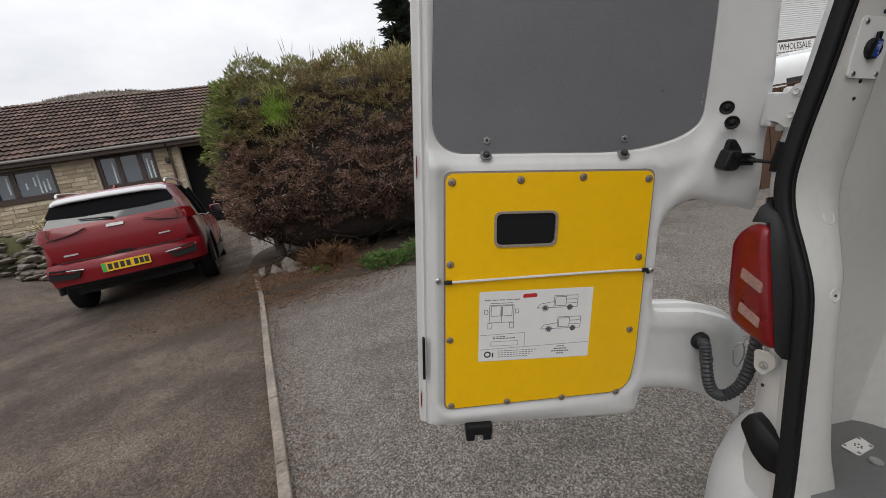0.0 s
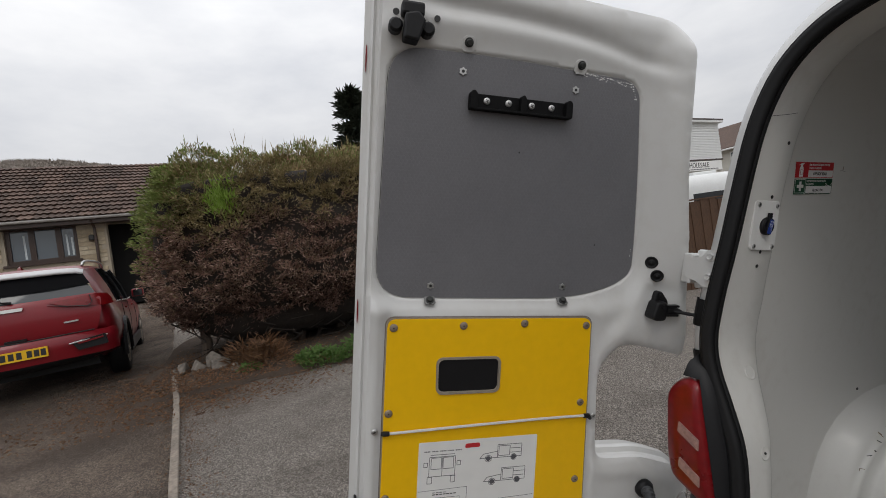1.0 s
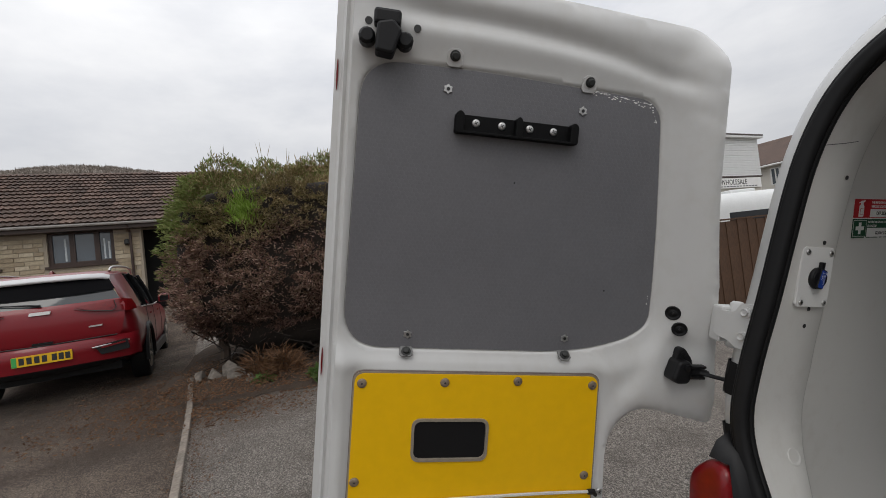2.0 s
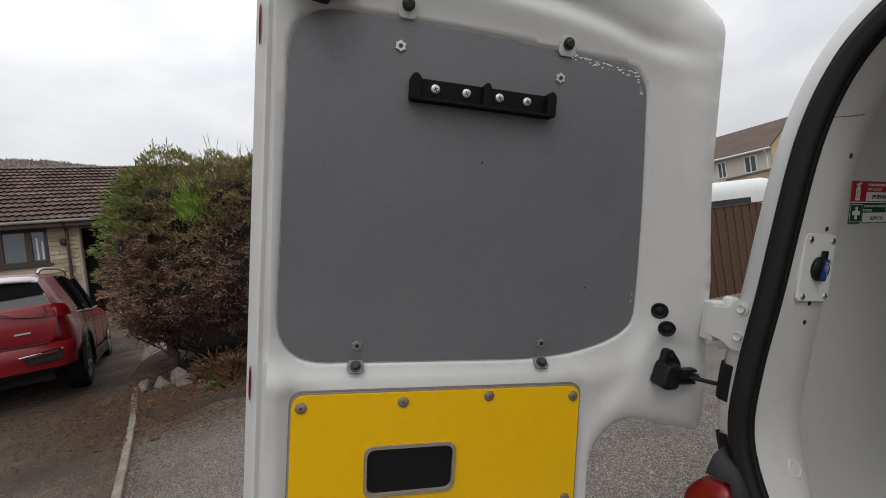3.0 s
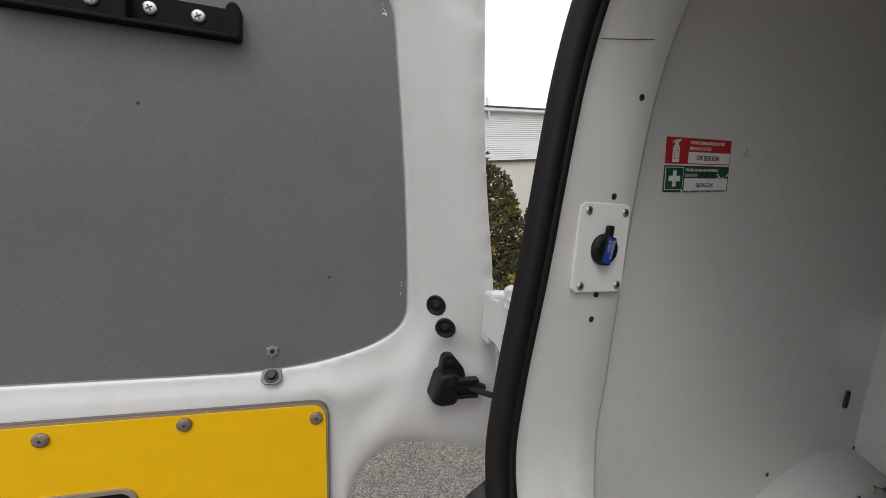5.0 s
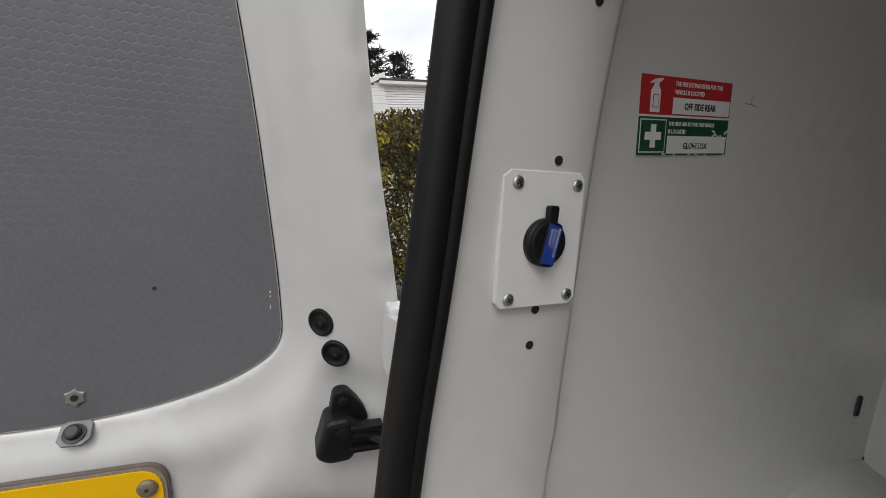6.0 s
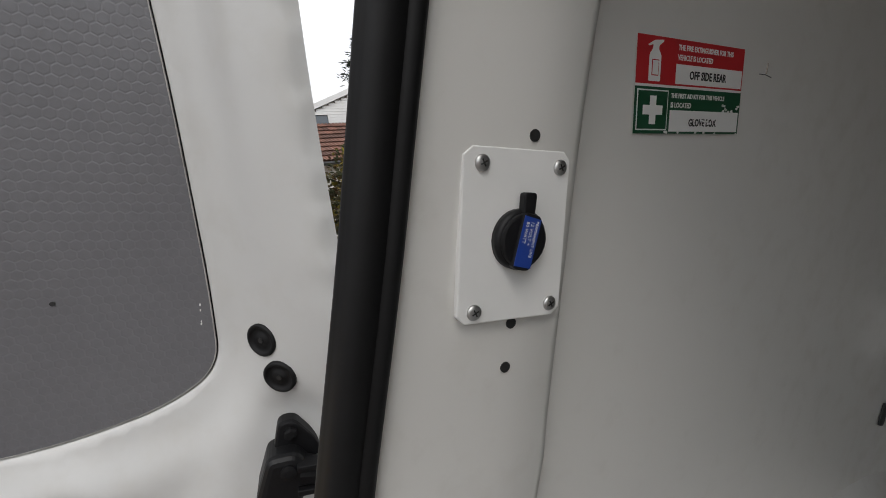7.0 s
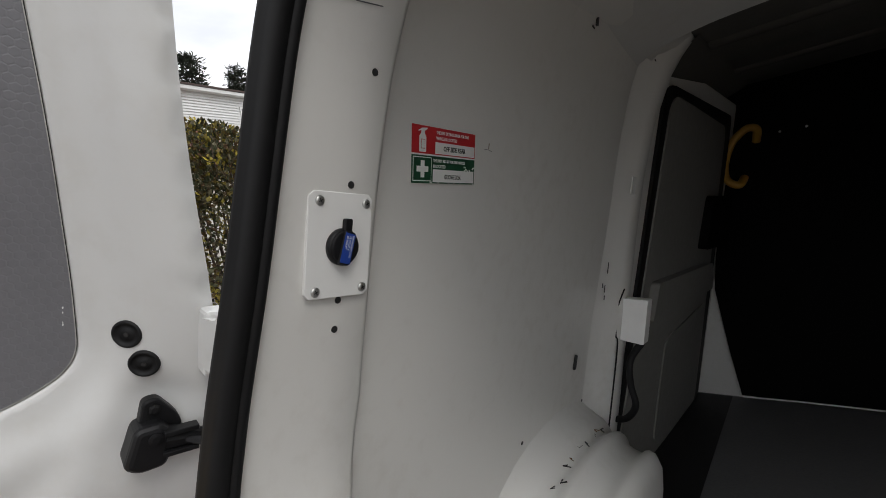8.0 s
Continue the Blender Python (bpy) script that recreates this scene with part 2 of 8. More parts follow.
def asphalt():
    """Old tarmac: pale and dark stones in a grey-brown binder; the drive past the edging is older, browner and dirtier."""
    m = Mat("worn_tarmac", (0.06, 0.058, 0.055), 0.9)
    chips, small = m.node("TexVoronoi", Scale=135.0), m.node("TexVoronoi", Scale=290.0)
    m.link(m.coords(), chips.inputs["Vector"]), m.link(m.coords(), small.inputs["Vector"])
    pale = [(0.0, (0.020, 0.017, 0.0145)), (0.30, (0.075, 0.064, 0.055)), (0.52, (0.21, 0.180, 0.154)), (0.74, (0.45, 0.395, 0.343)), (1.0, (0.86, 0.77, 0.68))]
    tone_a, tone_b = m.node("SeparateColor"), m.node("SeparateColor")
    m.link(chips.outputs["Color"], tone_a.inputs["Color"]), m.link(small.outputs["Color"], tone_b.inputs["Color"])
    stone = m.mix(m.ramp(tone_a.outputs["Red"], pale), m.ramp(tone_b.outputs["Red"], pale), 0.5)
    bind = m.ramp(m.noise(0.8, 6, 0.65), [(0.32, (0.055, 0.047, 0.040)), (0.52, (0.14, 0.124, 0.108)), (0.75, (0.21, 0.19, 0.167))])
    tarmac = m.mix(stone, bind, 0.30)
    co, sep = m.node("TexCoord"), m.node("SeparateXYZ")
    m.link(co.outputs["Object"], sep.inputs["Vector"])
    line = m.math("SUBTRACT", m.math("ADD", m.math("MULTIPLY", sep.outputs["X"], 0.194), -0.885), sep.outputs["Y"])
    line = m.math("ADD", line, m.math("MULTIPLY", m.math("SUBTRACT", m.noise(7, 4), 0.5), 0.05))
    old = m.node("MapRange")
    old.inputs["From Min"].default_value, old.inputs["From Max"].default_value = 0.0, 0.03
    m.link(line, old.inputs["Value"])
    aged = m.mix(tarmac, m.ramp(m.noise(1.1, 6, 0.7), [(0.35, (0.33, 0.28, 0.24)), (0.53, (0.64, 0.555, 0.49)), (0.70, (1.0, 0.90, 0.81))]), 1.0, "MULTIPLY")
    ground_tone = m.mix(tarmac, aged, old.outputs["Result"])
    dirt = m.ramp(m.noise(1.7, 6, 0.7), [(0.48, (0, 0, 0)), (0.72, (1, 1, 1))])
    # brown leaf mould trodden out from the foot of the hedge
    spot = m.node("VectorMath")
    spot.operation = "DISTANCE"
    m.link(co.outputs["Object"], spot.inputs[0])
    spot.inputs[1].default_value = (-5.6, -2.0, 0.25)
    mould = m.node("MapRange")
    mould.inputs["From Min"].default_value, mould.inputs["From Max"].default_value = 2.0, 0.5
    m.link(m.math("ADD", spot.outputs["Value"], m.math("MULTIPLY", m.math("SUBTRACT", m.noise(2.5, 5, 0.7), 0.5), 2.2)), mould.inputs["Value"])
    ground_tone = m.mix(ground_tone, (0.075, 0.046, 0.028), m.math("MULTIPLY", mould.outputs["Result"], 0.75))
    m.base(m.mix(ground_tone, (0.050, 0.036, 0.025), m.math("MULTIPLY", dirt, 0.45)))
    m.bump(m.math("ADD", m.math("ADD", chips.outputs["Distance"], small.outputs["Distance"]), m.noise(30, 3)), 0.9, 0.010)
    return m


M["asphalt"] = asphalt()


def foliage(name, stops, rough=0.6):
    m = Mat(name, stops[0], rough, Specular_IOR_Level=0.25)
    geo = m.node("NewGeometry")
    m.base(m.ramp(geo.outputs["Random Per Island"], [(i / max(1, len(stops) - 1), c) for i, c in enumerate(stops)]))
    return m


M["leaf_dark"] = foliage("bronze_conifer", [(0.07, 0.038, 0.031), (0.22, 0.122, 0.096), (0.38, 0.235, 0.185), (0.19, 0.14, 0.075), (0.68, 0.51, 0.43)])
# browned lower leaves, darkened further for the shade of the undercut
M["leaf_deep"] = foliage("shaded_brown_conifer", [(0.03, 0.017, 0.014), (0.10, 0.055, 0.044), (0.18, 0.105, 0.083), (0.07, 0.046, 0.028)])
M["leaf_mid"] = foliage("olive_conifer", [(0.15, 0.13, 0.06), (0.34, 0.29, 0.13), (0.28, 0.20, 0.11), (0.58, 0.50, 0.30)])
M["leaf_green"] = foliage("fresh_conifer", [(0.14, 0.19, 0.045), (0.24, 0.31, 0.085), (0.19, 0.19, 0.07), (0.36, 0.42, 0.16)])
M["leaf_tuft"] = foliage("bright_conifer_tuft", [(0.24, 0.36, 0.06), (0.36, 0.52, 0.10), (0.50, 0.60, 0.22)])
M["leaf_weed"] = foliage("green_weed", [(0.05, 0.11, 0.02), (0.10, 0.18, 0.045), (0.07, 0.13, 0.03), (0.15, 0.20, 0.07)])
M["leaf_dead"] = foliage("dead_bracken", [(0.16, 0.075, 0.035), (0.11, 0.06, 0.035), (0.22, 0.12, 0.06), (0.07, 0.04, 0.025)])
M["leaf_pine"] = foliage("dark_evergreen", [(0.022, 0.03, 0.02), (0.045, 0.055, 0.036), (0.03, 0.04, 0.03)])
M["leaf_yellow"] = foliage("yellow_leaf", [(0.30, 0.26, 0.04), (0.45, 0.38, 0.07), (0.20, 0.15, 0.04)])
M["leaf_laurel"] = foliage("evergreen_shrub", [(0.03, 0.04, 0.02), (0.07, 0.075, 0.035), (0.14, 0.13, 0.08), (0.10, 0.06, 0.03), (0.20, 0.17, 0.03)])
# bare wood, paled so that distance haze sits in its colours
M["wood_far"] = foliage("hazed_winter_wood", [(0.24, 0.205, 0.18), (0.35, 0.31, 0.275), (0.20, 0.175, 0.15), (0.44, 0.40, 0.355)], 0.9)


# ---- geometry helpers ----
def part(name, bm, mat, parent=None, label="", m=None, smooth=False):
    """Links a bmesh as one mesh object, under a thing or a part."""
    me = bpy.data.meshes.new(name)
    bm.to_mesh(me)
    bm.free()
    me.materials.append((M[mat] if isinstance(mat, str) else mat).m)
    if smooth:
        me.shade_smooth()
    ob = new(name, me)
    ob.parent = parent
    if m is not None:
        ob.matrix_basis = m
    if label:
        ob["label"] = label
    return ob


def empty(name, m=None, **tags):
    ob = new(name)
    ob.empty_display_size = 0.1
    if m is not None:
        ob.matrix_world = m
    return tagged(ob, **tags)


def box(x0, x1, y0, y1, z0, z1, bevel=0.0, seg=2, into=None):
    bm = into or bmesh.new()
    v = [bm.verts.new((x, y, z)) for x in (x0, x1) for y in (y0, y1) for z in (z0, z1)]
    fs = [bm.faces.new([v[i] for i in q]) for q in ((0, 1, 3, 2), (4, 6, 7, 5), (0, 4, 5, 1), (2, 3, 7, 6), (0, 2, 6, 4), (1, 5, 7, 3))]
    if bevel:
        edges = list({e for f in fs for e in f.edges})
        bmesh.ops.bevel(bm, geom=edges, offset=bevel, segments=seg, affect="EDGES", profile=0.5)
    return bm


def rounded(points, radius, steps=6):
    """A polygon with rounded corners; radius may be one number or one a corner."""
    out, n = [], len(points)
    for i, p in enumerate(points):
        r = radius[i] if hasattr(radius, "__len__") else radius
        p = Vector(p)
        a, b = Vector(points[i - 1]) - p, Vector(points[(i + 1) % n]) - p
        k = min(r, a.length * 0.49, b.length * 0.49)
        if k < 1e-5:
            out.append(tuple(p))
            continue
        a, b = p + a.normalized() * k, p + b.normalized() * k
        for j in range(steps + 1):
            t = j / steps
            out.append(tuple(a * (1 - t) ** 2 + p * 2 * t * (1 - t) + b * t * t))
    return out


def slab(outline, lo, hi, axis="x", bevel=0.0, into=None, seg=2):
    """A flat polygon made thick along an axis; the outline lies in the other two axes (y,z / x,z / x,y)."""
    bm = into or bmesh.new()
    put = {"x": lambda a, b, h: (h, a, b), "y": lambda a, b, h: (a, h, b), "z": lambda a, b, h: (a, b, h)}[axis]
    low = [bm.verts.new(put(a, b, lo)) for a, b in outline]
    high = [bm.verts.new(put(a, b, hi)) for a, b in outline]
    n = len(outline)
    faces = [bm.faces.new(low[::-1]), bm.faces.new(high)]
    faces += [bm.faces.new((low[i], low[(i + 1) % n], high[(i + 1) % n], high[i])) for i in range(n)]
    bmesh.ops.recalc_face_normals(bm, faces=faces)
    if bevel:
        rim = [e for e in faces[1].edges]
        bmesh.ops.bevel(bm, geom=rim, offset=bevel, segments=seg, affect="EDGES", profile=0.5)
    return bm


def ring_slab(outer, inner, lo, hi, axis="x", into=None):
    """A flat ring between two outlines of the same count, made thick."""
    bm = into or bmesh.new()
    put = {"x": lambda a, b, h: (h, a, b), "y": lambda a, b, h: (a, h, b), "z": lambda a, b, h: (a, b, h)}[axis]
    rows = [[bm.verts.new(put(a, b, h)) for a, b in loop] for loop, h in ((outer, lo), (outer, hi), (inner, hi), (inner, lo))]
    n = len(outer)
    fs = [bm.faces.new((rows[k][i], rows[k][(i + 1) % n], rows[(k + 1) % 4][(i + 1) % n], rows[(k + 1) % 4][i])) for k in range(4) for i in range(n)]
    bmesh.ops.recalc_face_normals(bm, faces=fs)
    return bm


def tube(points, radius, sides=8, into=None, caps=True):
    """A round bar along points; radius one number or one a point."""
    bm = into or bmesh.new()
    pts = [Vector(p) for p in points]
    rings, side = [], None
    for i, p in enumerate(pts):
        d = (pts[min(i + 1, len(pts) - 1)] - pts[max(i - 1, 0)]).normalized()
        if side is None:
            side = d.orthogonal().normalized()
        side = (side - d * side.dot(d)).normalized()
        up = d.cross(side)
        r = radius[i] if hasattr(radius, "__len__") else radius
        rings.append([bm.verts.new(p + (side * math.cos(a) + up * math.sin(a)) * r) for a in (2 * math.pi * k / sides for k in range(sides))])
    for a, b in zip(rings, rings[1:]):
        for k in range(sides):
            bm.faces.new((a[k], a[(k + 1) % sides], b[(k + 1) % sides], b[k]))
    if caps:
        bm.faces.new(rings[0][::-1]), bm.faces.new(rings[-1])
    return bm


def lathe(profile, sides=20, m=None, into=None):
    """Turns (radius, height) pairs round the z axis, then applies m."""
    bm = into or bmesh.new()
    rings = []
    for r, h in profile:
        rings.append([bm.verts.new((r * math.cos(2 * math.pi * k / sides), r * math.sin(2 * math.pi * k / sides), h)) for k in range(sides)])
    fs = []
    for a, b in zip(rings, rings[1:]):
        fs += [bm.faces.new((a[k], a[(k + 1) % sides], b[(k + 1) % sides], b[k])) for k in range(sides)]
    fs += [bm.faces.new(rings[0][::-1]), bm.faces.new(rings[-1])]
    bmesh.ops.recalc_face_normals(bm, faces=fs)
    if m is not None:
        bmesh.ops.transform(bm, matrix=m, verts=[v for ring in rings for v in ring])
    return bm


def smooth_line(points, per=6):
    """Catmull-Rom through the points."""
    p = [Vector(q) for q in points]
    out = []
    for i in range(len(p) - 1):
        a, b, c, d = p[max(i - 1, 0)], p[i], p[i + 1], p[min(i + 2, len(p) - 1)]
        for k in range(per):
            t = k / per
            out.append(0.5 * ((2 * b) + (c - a) * t + (2 * a - 5 * b + 4 * c - d) * t * t + (3 * b - a - 3 * c + d) * t ** 3))
    out.append(p[-1])
    return out


def loft(sections, closed=False, into=None, caps=False):
    """Skins rows of points of equal count."""
    bm = into or bmesh.new()
    rows = [[bm.verts.new(p) for p in s] for s in sections]
    n = len(rows[0])
    fs = []
    for a, b in zip(rows, rows[1:]):
        for k in range(n if closed else n - 1):
            fs.append(bm.faces.new((a[k], a[(k + 1) % n], b[(k + 1) % n], b[k])))
    if caps:
        fs += [bm.faces.new(rows[0][::-1]), bm.faces.new(rows[-1])]
    bmesh.ops.recalc_face_normals(bm, faces=fs)
    return bm


def sdf(poly, y, z):
    """Signed distance to a polygon, negative inside, for arrays y, z."""
    best, inside = np.full(y.shape, 1e9), np.zeros(y.shape, bool)
    for (ay, az), (by, bz) in zip(poly, list(poly[1:]) + [poly[0]]):
        ey, ez = by - ay, bz - az
        t = np.clip(((y - ay) * ey + (z - az) * ez) / max(ey * ey + ez * ez, 1e-12), 0, 1)
        best = np.minimum(best, np.hypot(y - ay - t * ey, z - az - t * ez))
        cross = ((az > z) != (bz > z)) & (y < (by - ay) * (z - az) / ((bz - az) if abs(bz - az) > 1e-12 else 1e-12) + ay)
        inside ^= cross
    return np.where(inside, -best, best)


def soft(a, b, x):
    t = np.clip((x - a) / (b - a), 0, 1)
    return t * t * (3 - 2 * t)


def lettering(text, size, mat, parent, m, name="lettering", align="LEFT", thick=0.0002, bold=0.0):
    """Words in the built-in font, turned into a mesh; the text runs along local x, up along local y."""
    cu = bpy.data.curves.new(name, "FONT")
    cu.body, cu.size, cu.extrude, cu.align_x = text, size, thick, align
    cu.resolution_u, cu.offset = 2, bold
    tmp = bpy.data.objects.new(name, cu)
    scene.collection.objects.link(tmp)
    me = bpy.data.meshes.new_from_object(tmp.evaluated_get(bpy.context.evaluated_depsgraph_get()))
    bpy.data.objects.remove(tmp)
    me.materials.clear()
    me.materials.append(M[mat].m)
    ob = new(name, me)
    ob.parent, ob.matrix_basis = parent, m
    return ob

# ---- ground ----
def ground_height(x, y):
    """The drive climbs a little to the house, falls away past the van's nose; a terrace carries the bungalow."""
    h = 0.047 * max(0.0, min(-x - 1.0, 7.0))
    h -= 0.075 * max(0.0, y - 0.2) * (1 if y < 9 else 9 / y)
    bank = float(soft(-9.6, -12.5, x)) * float(soft(1.5, -3.0, y))
    h += 0.22 * max(0.0, min(-y - 5.0, 3.0)) * float(soft(-4.0, -7.0, x))
    h -= 0.07 * max(0.0, min(y, 5.0) - 0.3) * float(soft(-2.4, -1.2, x))
    far = float(soft(24.0, 70.0, math.hypot(x, y)))
    h += 0.62 * bank
    return h * (1 - far) - 0.5 * far


def build_ground():
    xs = [-400, -150, -60, -34, -24, -18] + [-15 + 0.25 * i for i in range(73)] + [5, 8, 14, 30, 80, 200]
    ys = [-300, -120, -50, -25, -16] + [-12 + 0.25 * i for i in range(61)] + [4, 5, 6, 8, 10, 14, 20, 30, 50, 90, 180, 400]
    bm = bmesh.new()
    grid = [[bm.verts.new((x, y, ground_height(x, y) + 0.012 * noise.noise((x * 1.3, y * 1.3, 0)) + 0.02 * noise.noise((x * 0.4, y * 0.4, 3)))) for y in ys] for x in xs]
    for i in range(len(xs) - 1):
        for j in range(len(ys) - 1):
            bm.faces.new((grid[i][j], grid[i + 1][j], grid[i + 1][j + 1], grid[i][j + 1]))
    return tagged(part("ground", bm, "asphalt", smooth=True), "worn grey tarmac drive with pale chippings and stains", "ground", kind="structure")


ground = build_ground()
from mathutils.geometry import delaunay_2d_cdt

FACE = Matrix(((0, 0, 1, 0), (1, 0, 0, 0), (0, 1, 0, 0), (0, 0, 0, 1)))  # text lying on a face that looks along +x


def on_face(x, y, z, turn=0):
    return Matrix.Translation((x, y, z)) @ FACE @ Matrix.Rotation(radians(turn), 4, "Z")


# ---- the van ----
van = empty("van", LEAN, label="white panel van with its rear load bay open", category="van")

# rear door, standing open: outline of the inner pressing in (y, z)
DOOR = rounded([(-0.838, 0.513), (-0.292, 0.507), (-0.286, 0.590), (-0.180, 0.580), (-0.098, 0.552), (0.008, 0.480), (-0.030, 0.725), (-0.062, 0.774), (-0.160, 0.802), (-0.290, 0.806), (-0.314, 1.020), (-0.258, 1.098),
                (-0.088, 1.062), (-0.134, 1.300), (-0.168, 1.500), (-0.198, 1.806), (-0.500, 1.820), (-0.838, 1.826)],
               [0.015, 0.03, 0.02, 0.03, 0.03, 0.015, 0.04, 0.03, 0.03, 0.028, 0.10, 0.09, 0.02, 0.05, 0.08, 0.06, 0.05, 0.03], 8)
WINDOW = rounded([(-0.830, 1.196), (-0.430, 1.196), (-0.350, 1.206), (-0.280, 1.228), (-0.238, 1.258), (-0.242, 1.330), (-0.258, 1.480), (-0.286, 1.678), (-0.620, 1.690), (-0.822, 1.686)], [0.075, 0.05, 0.05, 0.05, 0.035, 0.04, 0.05, 0.045, 0.10, 0.065], 8)
YELLOW = rounded([(-0.803, 0.568), (-0.328, 0.590), (-0.322, 0.70), (-0.343, 1.157), (-0.803, 1.157)], [0.02, 0.055, 0.02, 0.02, 0.02], 6)


GRAB = rounded([(-0.690, 0.997), (-0.557, 0.997), (-0.558, 1.069), (-0.692, 1.069)], 0.014, 5)


def board_face(z):
    """The grey board's face: it leans outward towards the roof."""
    return -0.869 + 0.072 * (z - 1.224)


def door_depth(y, z):
    """Where the inner skin lies across the door, as an array of x."""
    x = -0.842 + 0.0 * y
    x = x - 0.006 * soft(1.12, 1.22, z) + 0.028 * soft(1.20, 1.80, z) * np.clip((z - 1.2) / 0.6, 0, 1)
    edge = -sdf(DOOR, y, z)
    # the pad that carries the hinge rises towards the hinge edge
    d = np.interp(z, [1.06, 1.30, 1.50, 1.80], [-0.088, -0.134, -0.168, -0.198]) - y
    hinge_side = soft(-0.30, -0.24, y) * soft(1.00, 1.06, z) * soft(1.81, 1.73, z)
    x = x + np.interp(z, [1.0, 1.12, 1.25, 1.35, 1.8], [0.004, 0.018, 0.036, 0.046, 0.038]) * soft(0.088, 0.004, d) * hinge_side
    # below it the skin falls back behind a curved fold
    fold = np.interp(z, [1.05, 1.09, 1.14, 1.20, 1.26], [-0.318, -0.286, -0.250, -0.220, -0.208])
    x = x - 0.011 * soft(0.0, 0.026, fold - y) * soft(1.28, 1.20, z) * soft(0.99, 1.08, z) * soft(-0.345, -0.315, y)
    x = x - 0.007 * (1 - soft(0.0, 0.007, edge)) ** 2
    # shallow raised band that follows the outline inside its edge
    x = x + 0.004 * soft(0.016, 0.026, edge) * soft(0.055, 0.040, edge) * (1 - hinge_side)
    # the skin dips smoothly to the board and stops flush with its face
    w = sdf(WINDOW, y, z)
    dip = soft(0.046, 0.003, w)
    x = x * (1 - dip) + (board_face(z) + 0.001) * dip + 0.004 * np.exp(-((w - 0.052) / 0.012) ** 2)
    q = sdf(YELLOW, y, z)
    x = x - 0.011 * soft(0.015, 0.005, q) * (1 - dip)
    # the flange round the lower panel lies a step back from its bead
    x = x - 0.008 * soft(0.024, 0.034, q) * soft(1.13, 1.06, z) * (1 - dip)
    # groove that arches under the top edge
    x = x - 0.015 * np.exp(-((z - (1.766 - 0.27 * np.clip(y + 0.70, 0, 1) ** 2)) / 0.012) ** 2) * soft(-0.80, -0.70, y) * soft(-0.22, -0.28, y)
    # pressed pockets at the top hinge corner
    for cz in (1.728, 1.702, 1.655):
        x = x - 0.0035 * np.exp(-((z - cz + 0.25 * (y + 0.215)) / 0.006) ** 2) * soft(0.024, 0.016, np.abs(y + 0.215)) * soft(0.014, 0.030, edge)
    # dimple above the check, nicks at the hinge
    x = x - 0.012 * np.exp(-(((y + 0.180) / 0.026) ** 2 + ((z - 1.222) / 0.018) ** 2))
    for cz in (1.338, 1.262):
        x = x - 0.004 * np.exp(-((z - cz) / 0.005) ** 2) * soft(0.042, 0.016, d) * soft(-0.002, 0.004, d) * hinge_side
    # fold across the lower hinge arm
    x = x + 0.010 * soft(-0.150, -0.105, y + 0.25 * (z - 0.70)) * soft(0.85, 0.75, z)
    # flat seats for the two boards
    x = np.where(w < 0.001, np.minimum(x, board_face(z) - 0.008), x)
    x = x + np.minimum(-0.8555 - x, 0) * soft(0.030, 0.006, q)
    return x


SKIN = []  # the finished pressing, for what is fixed to it


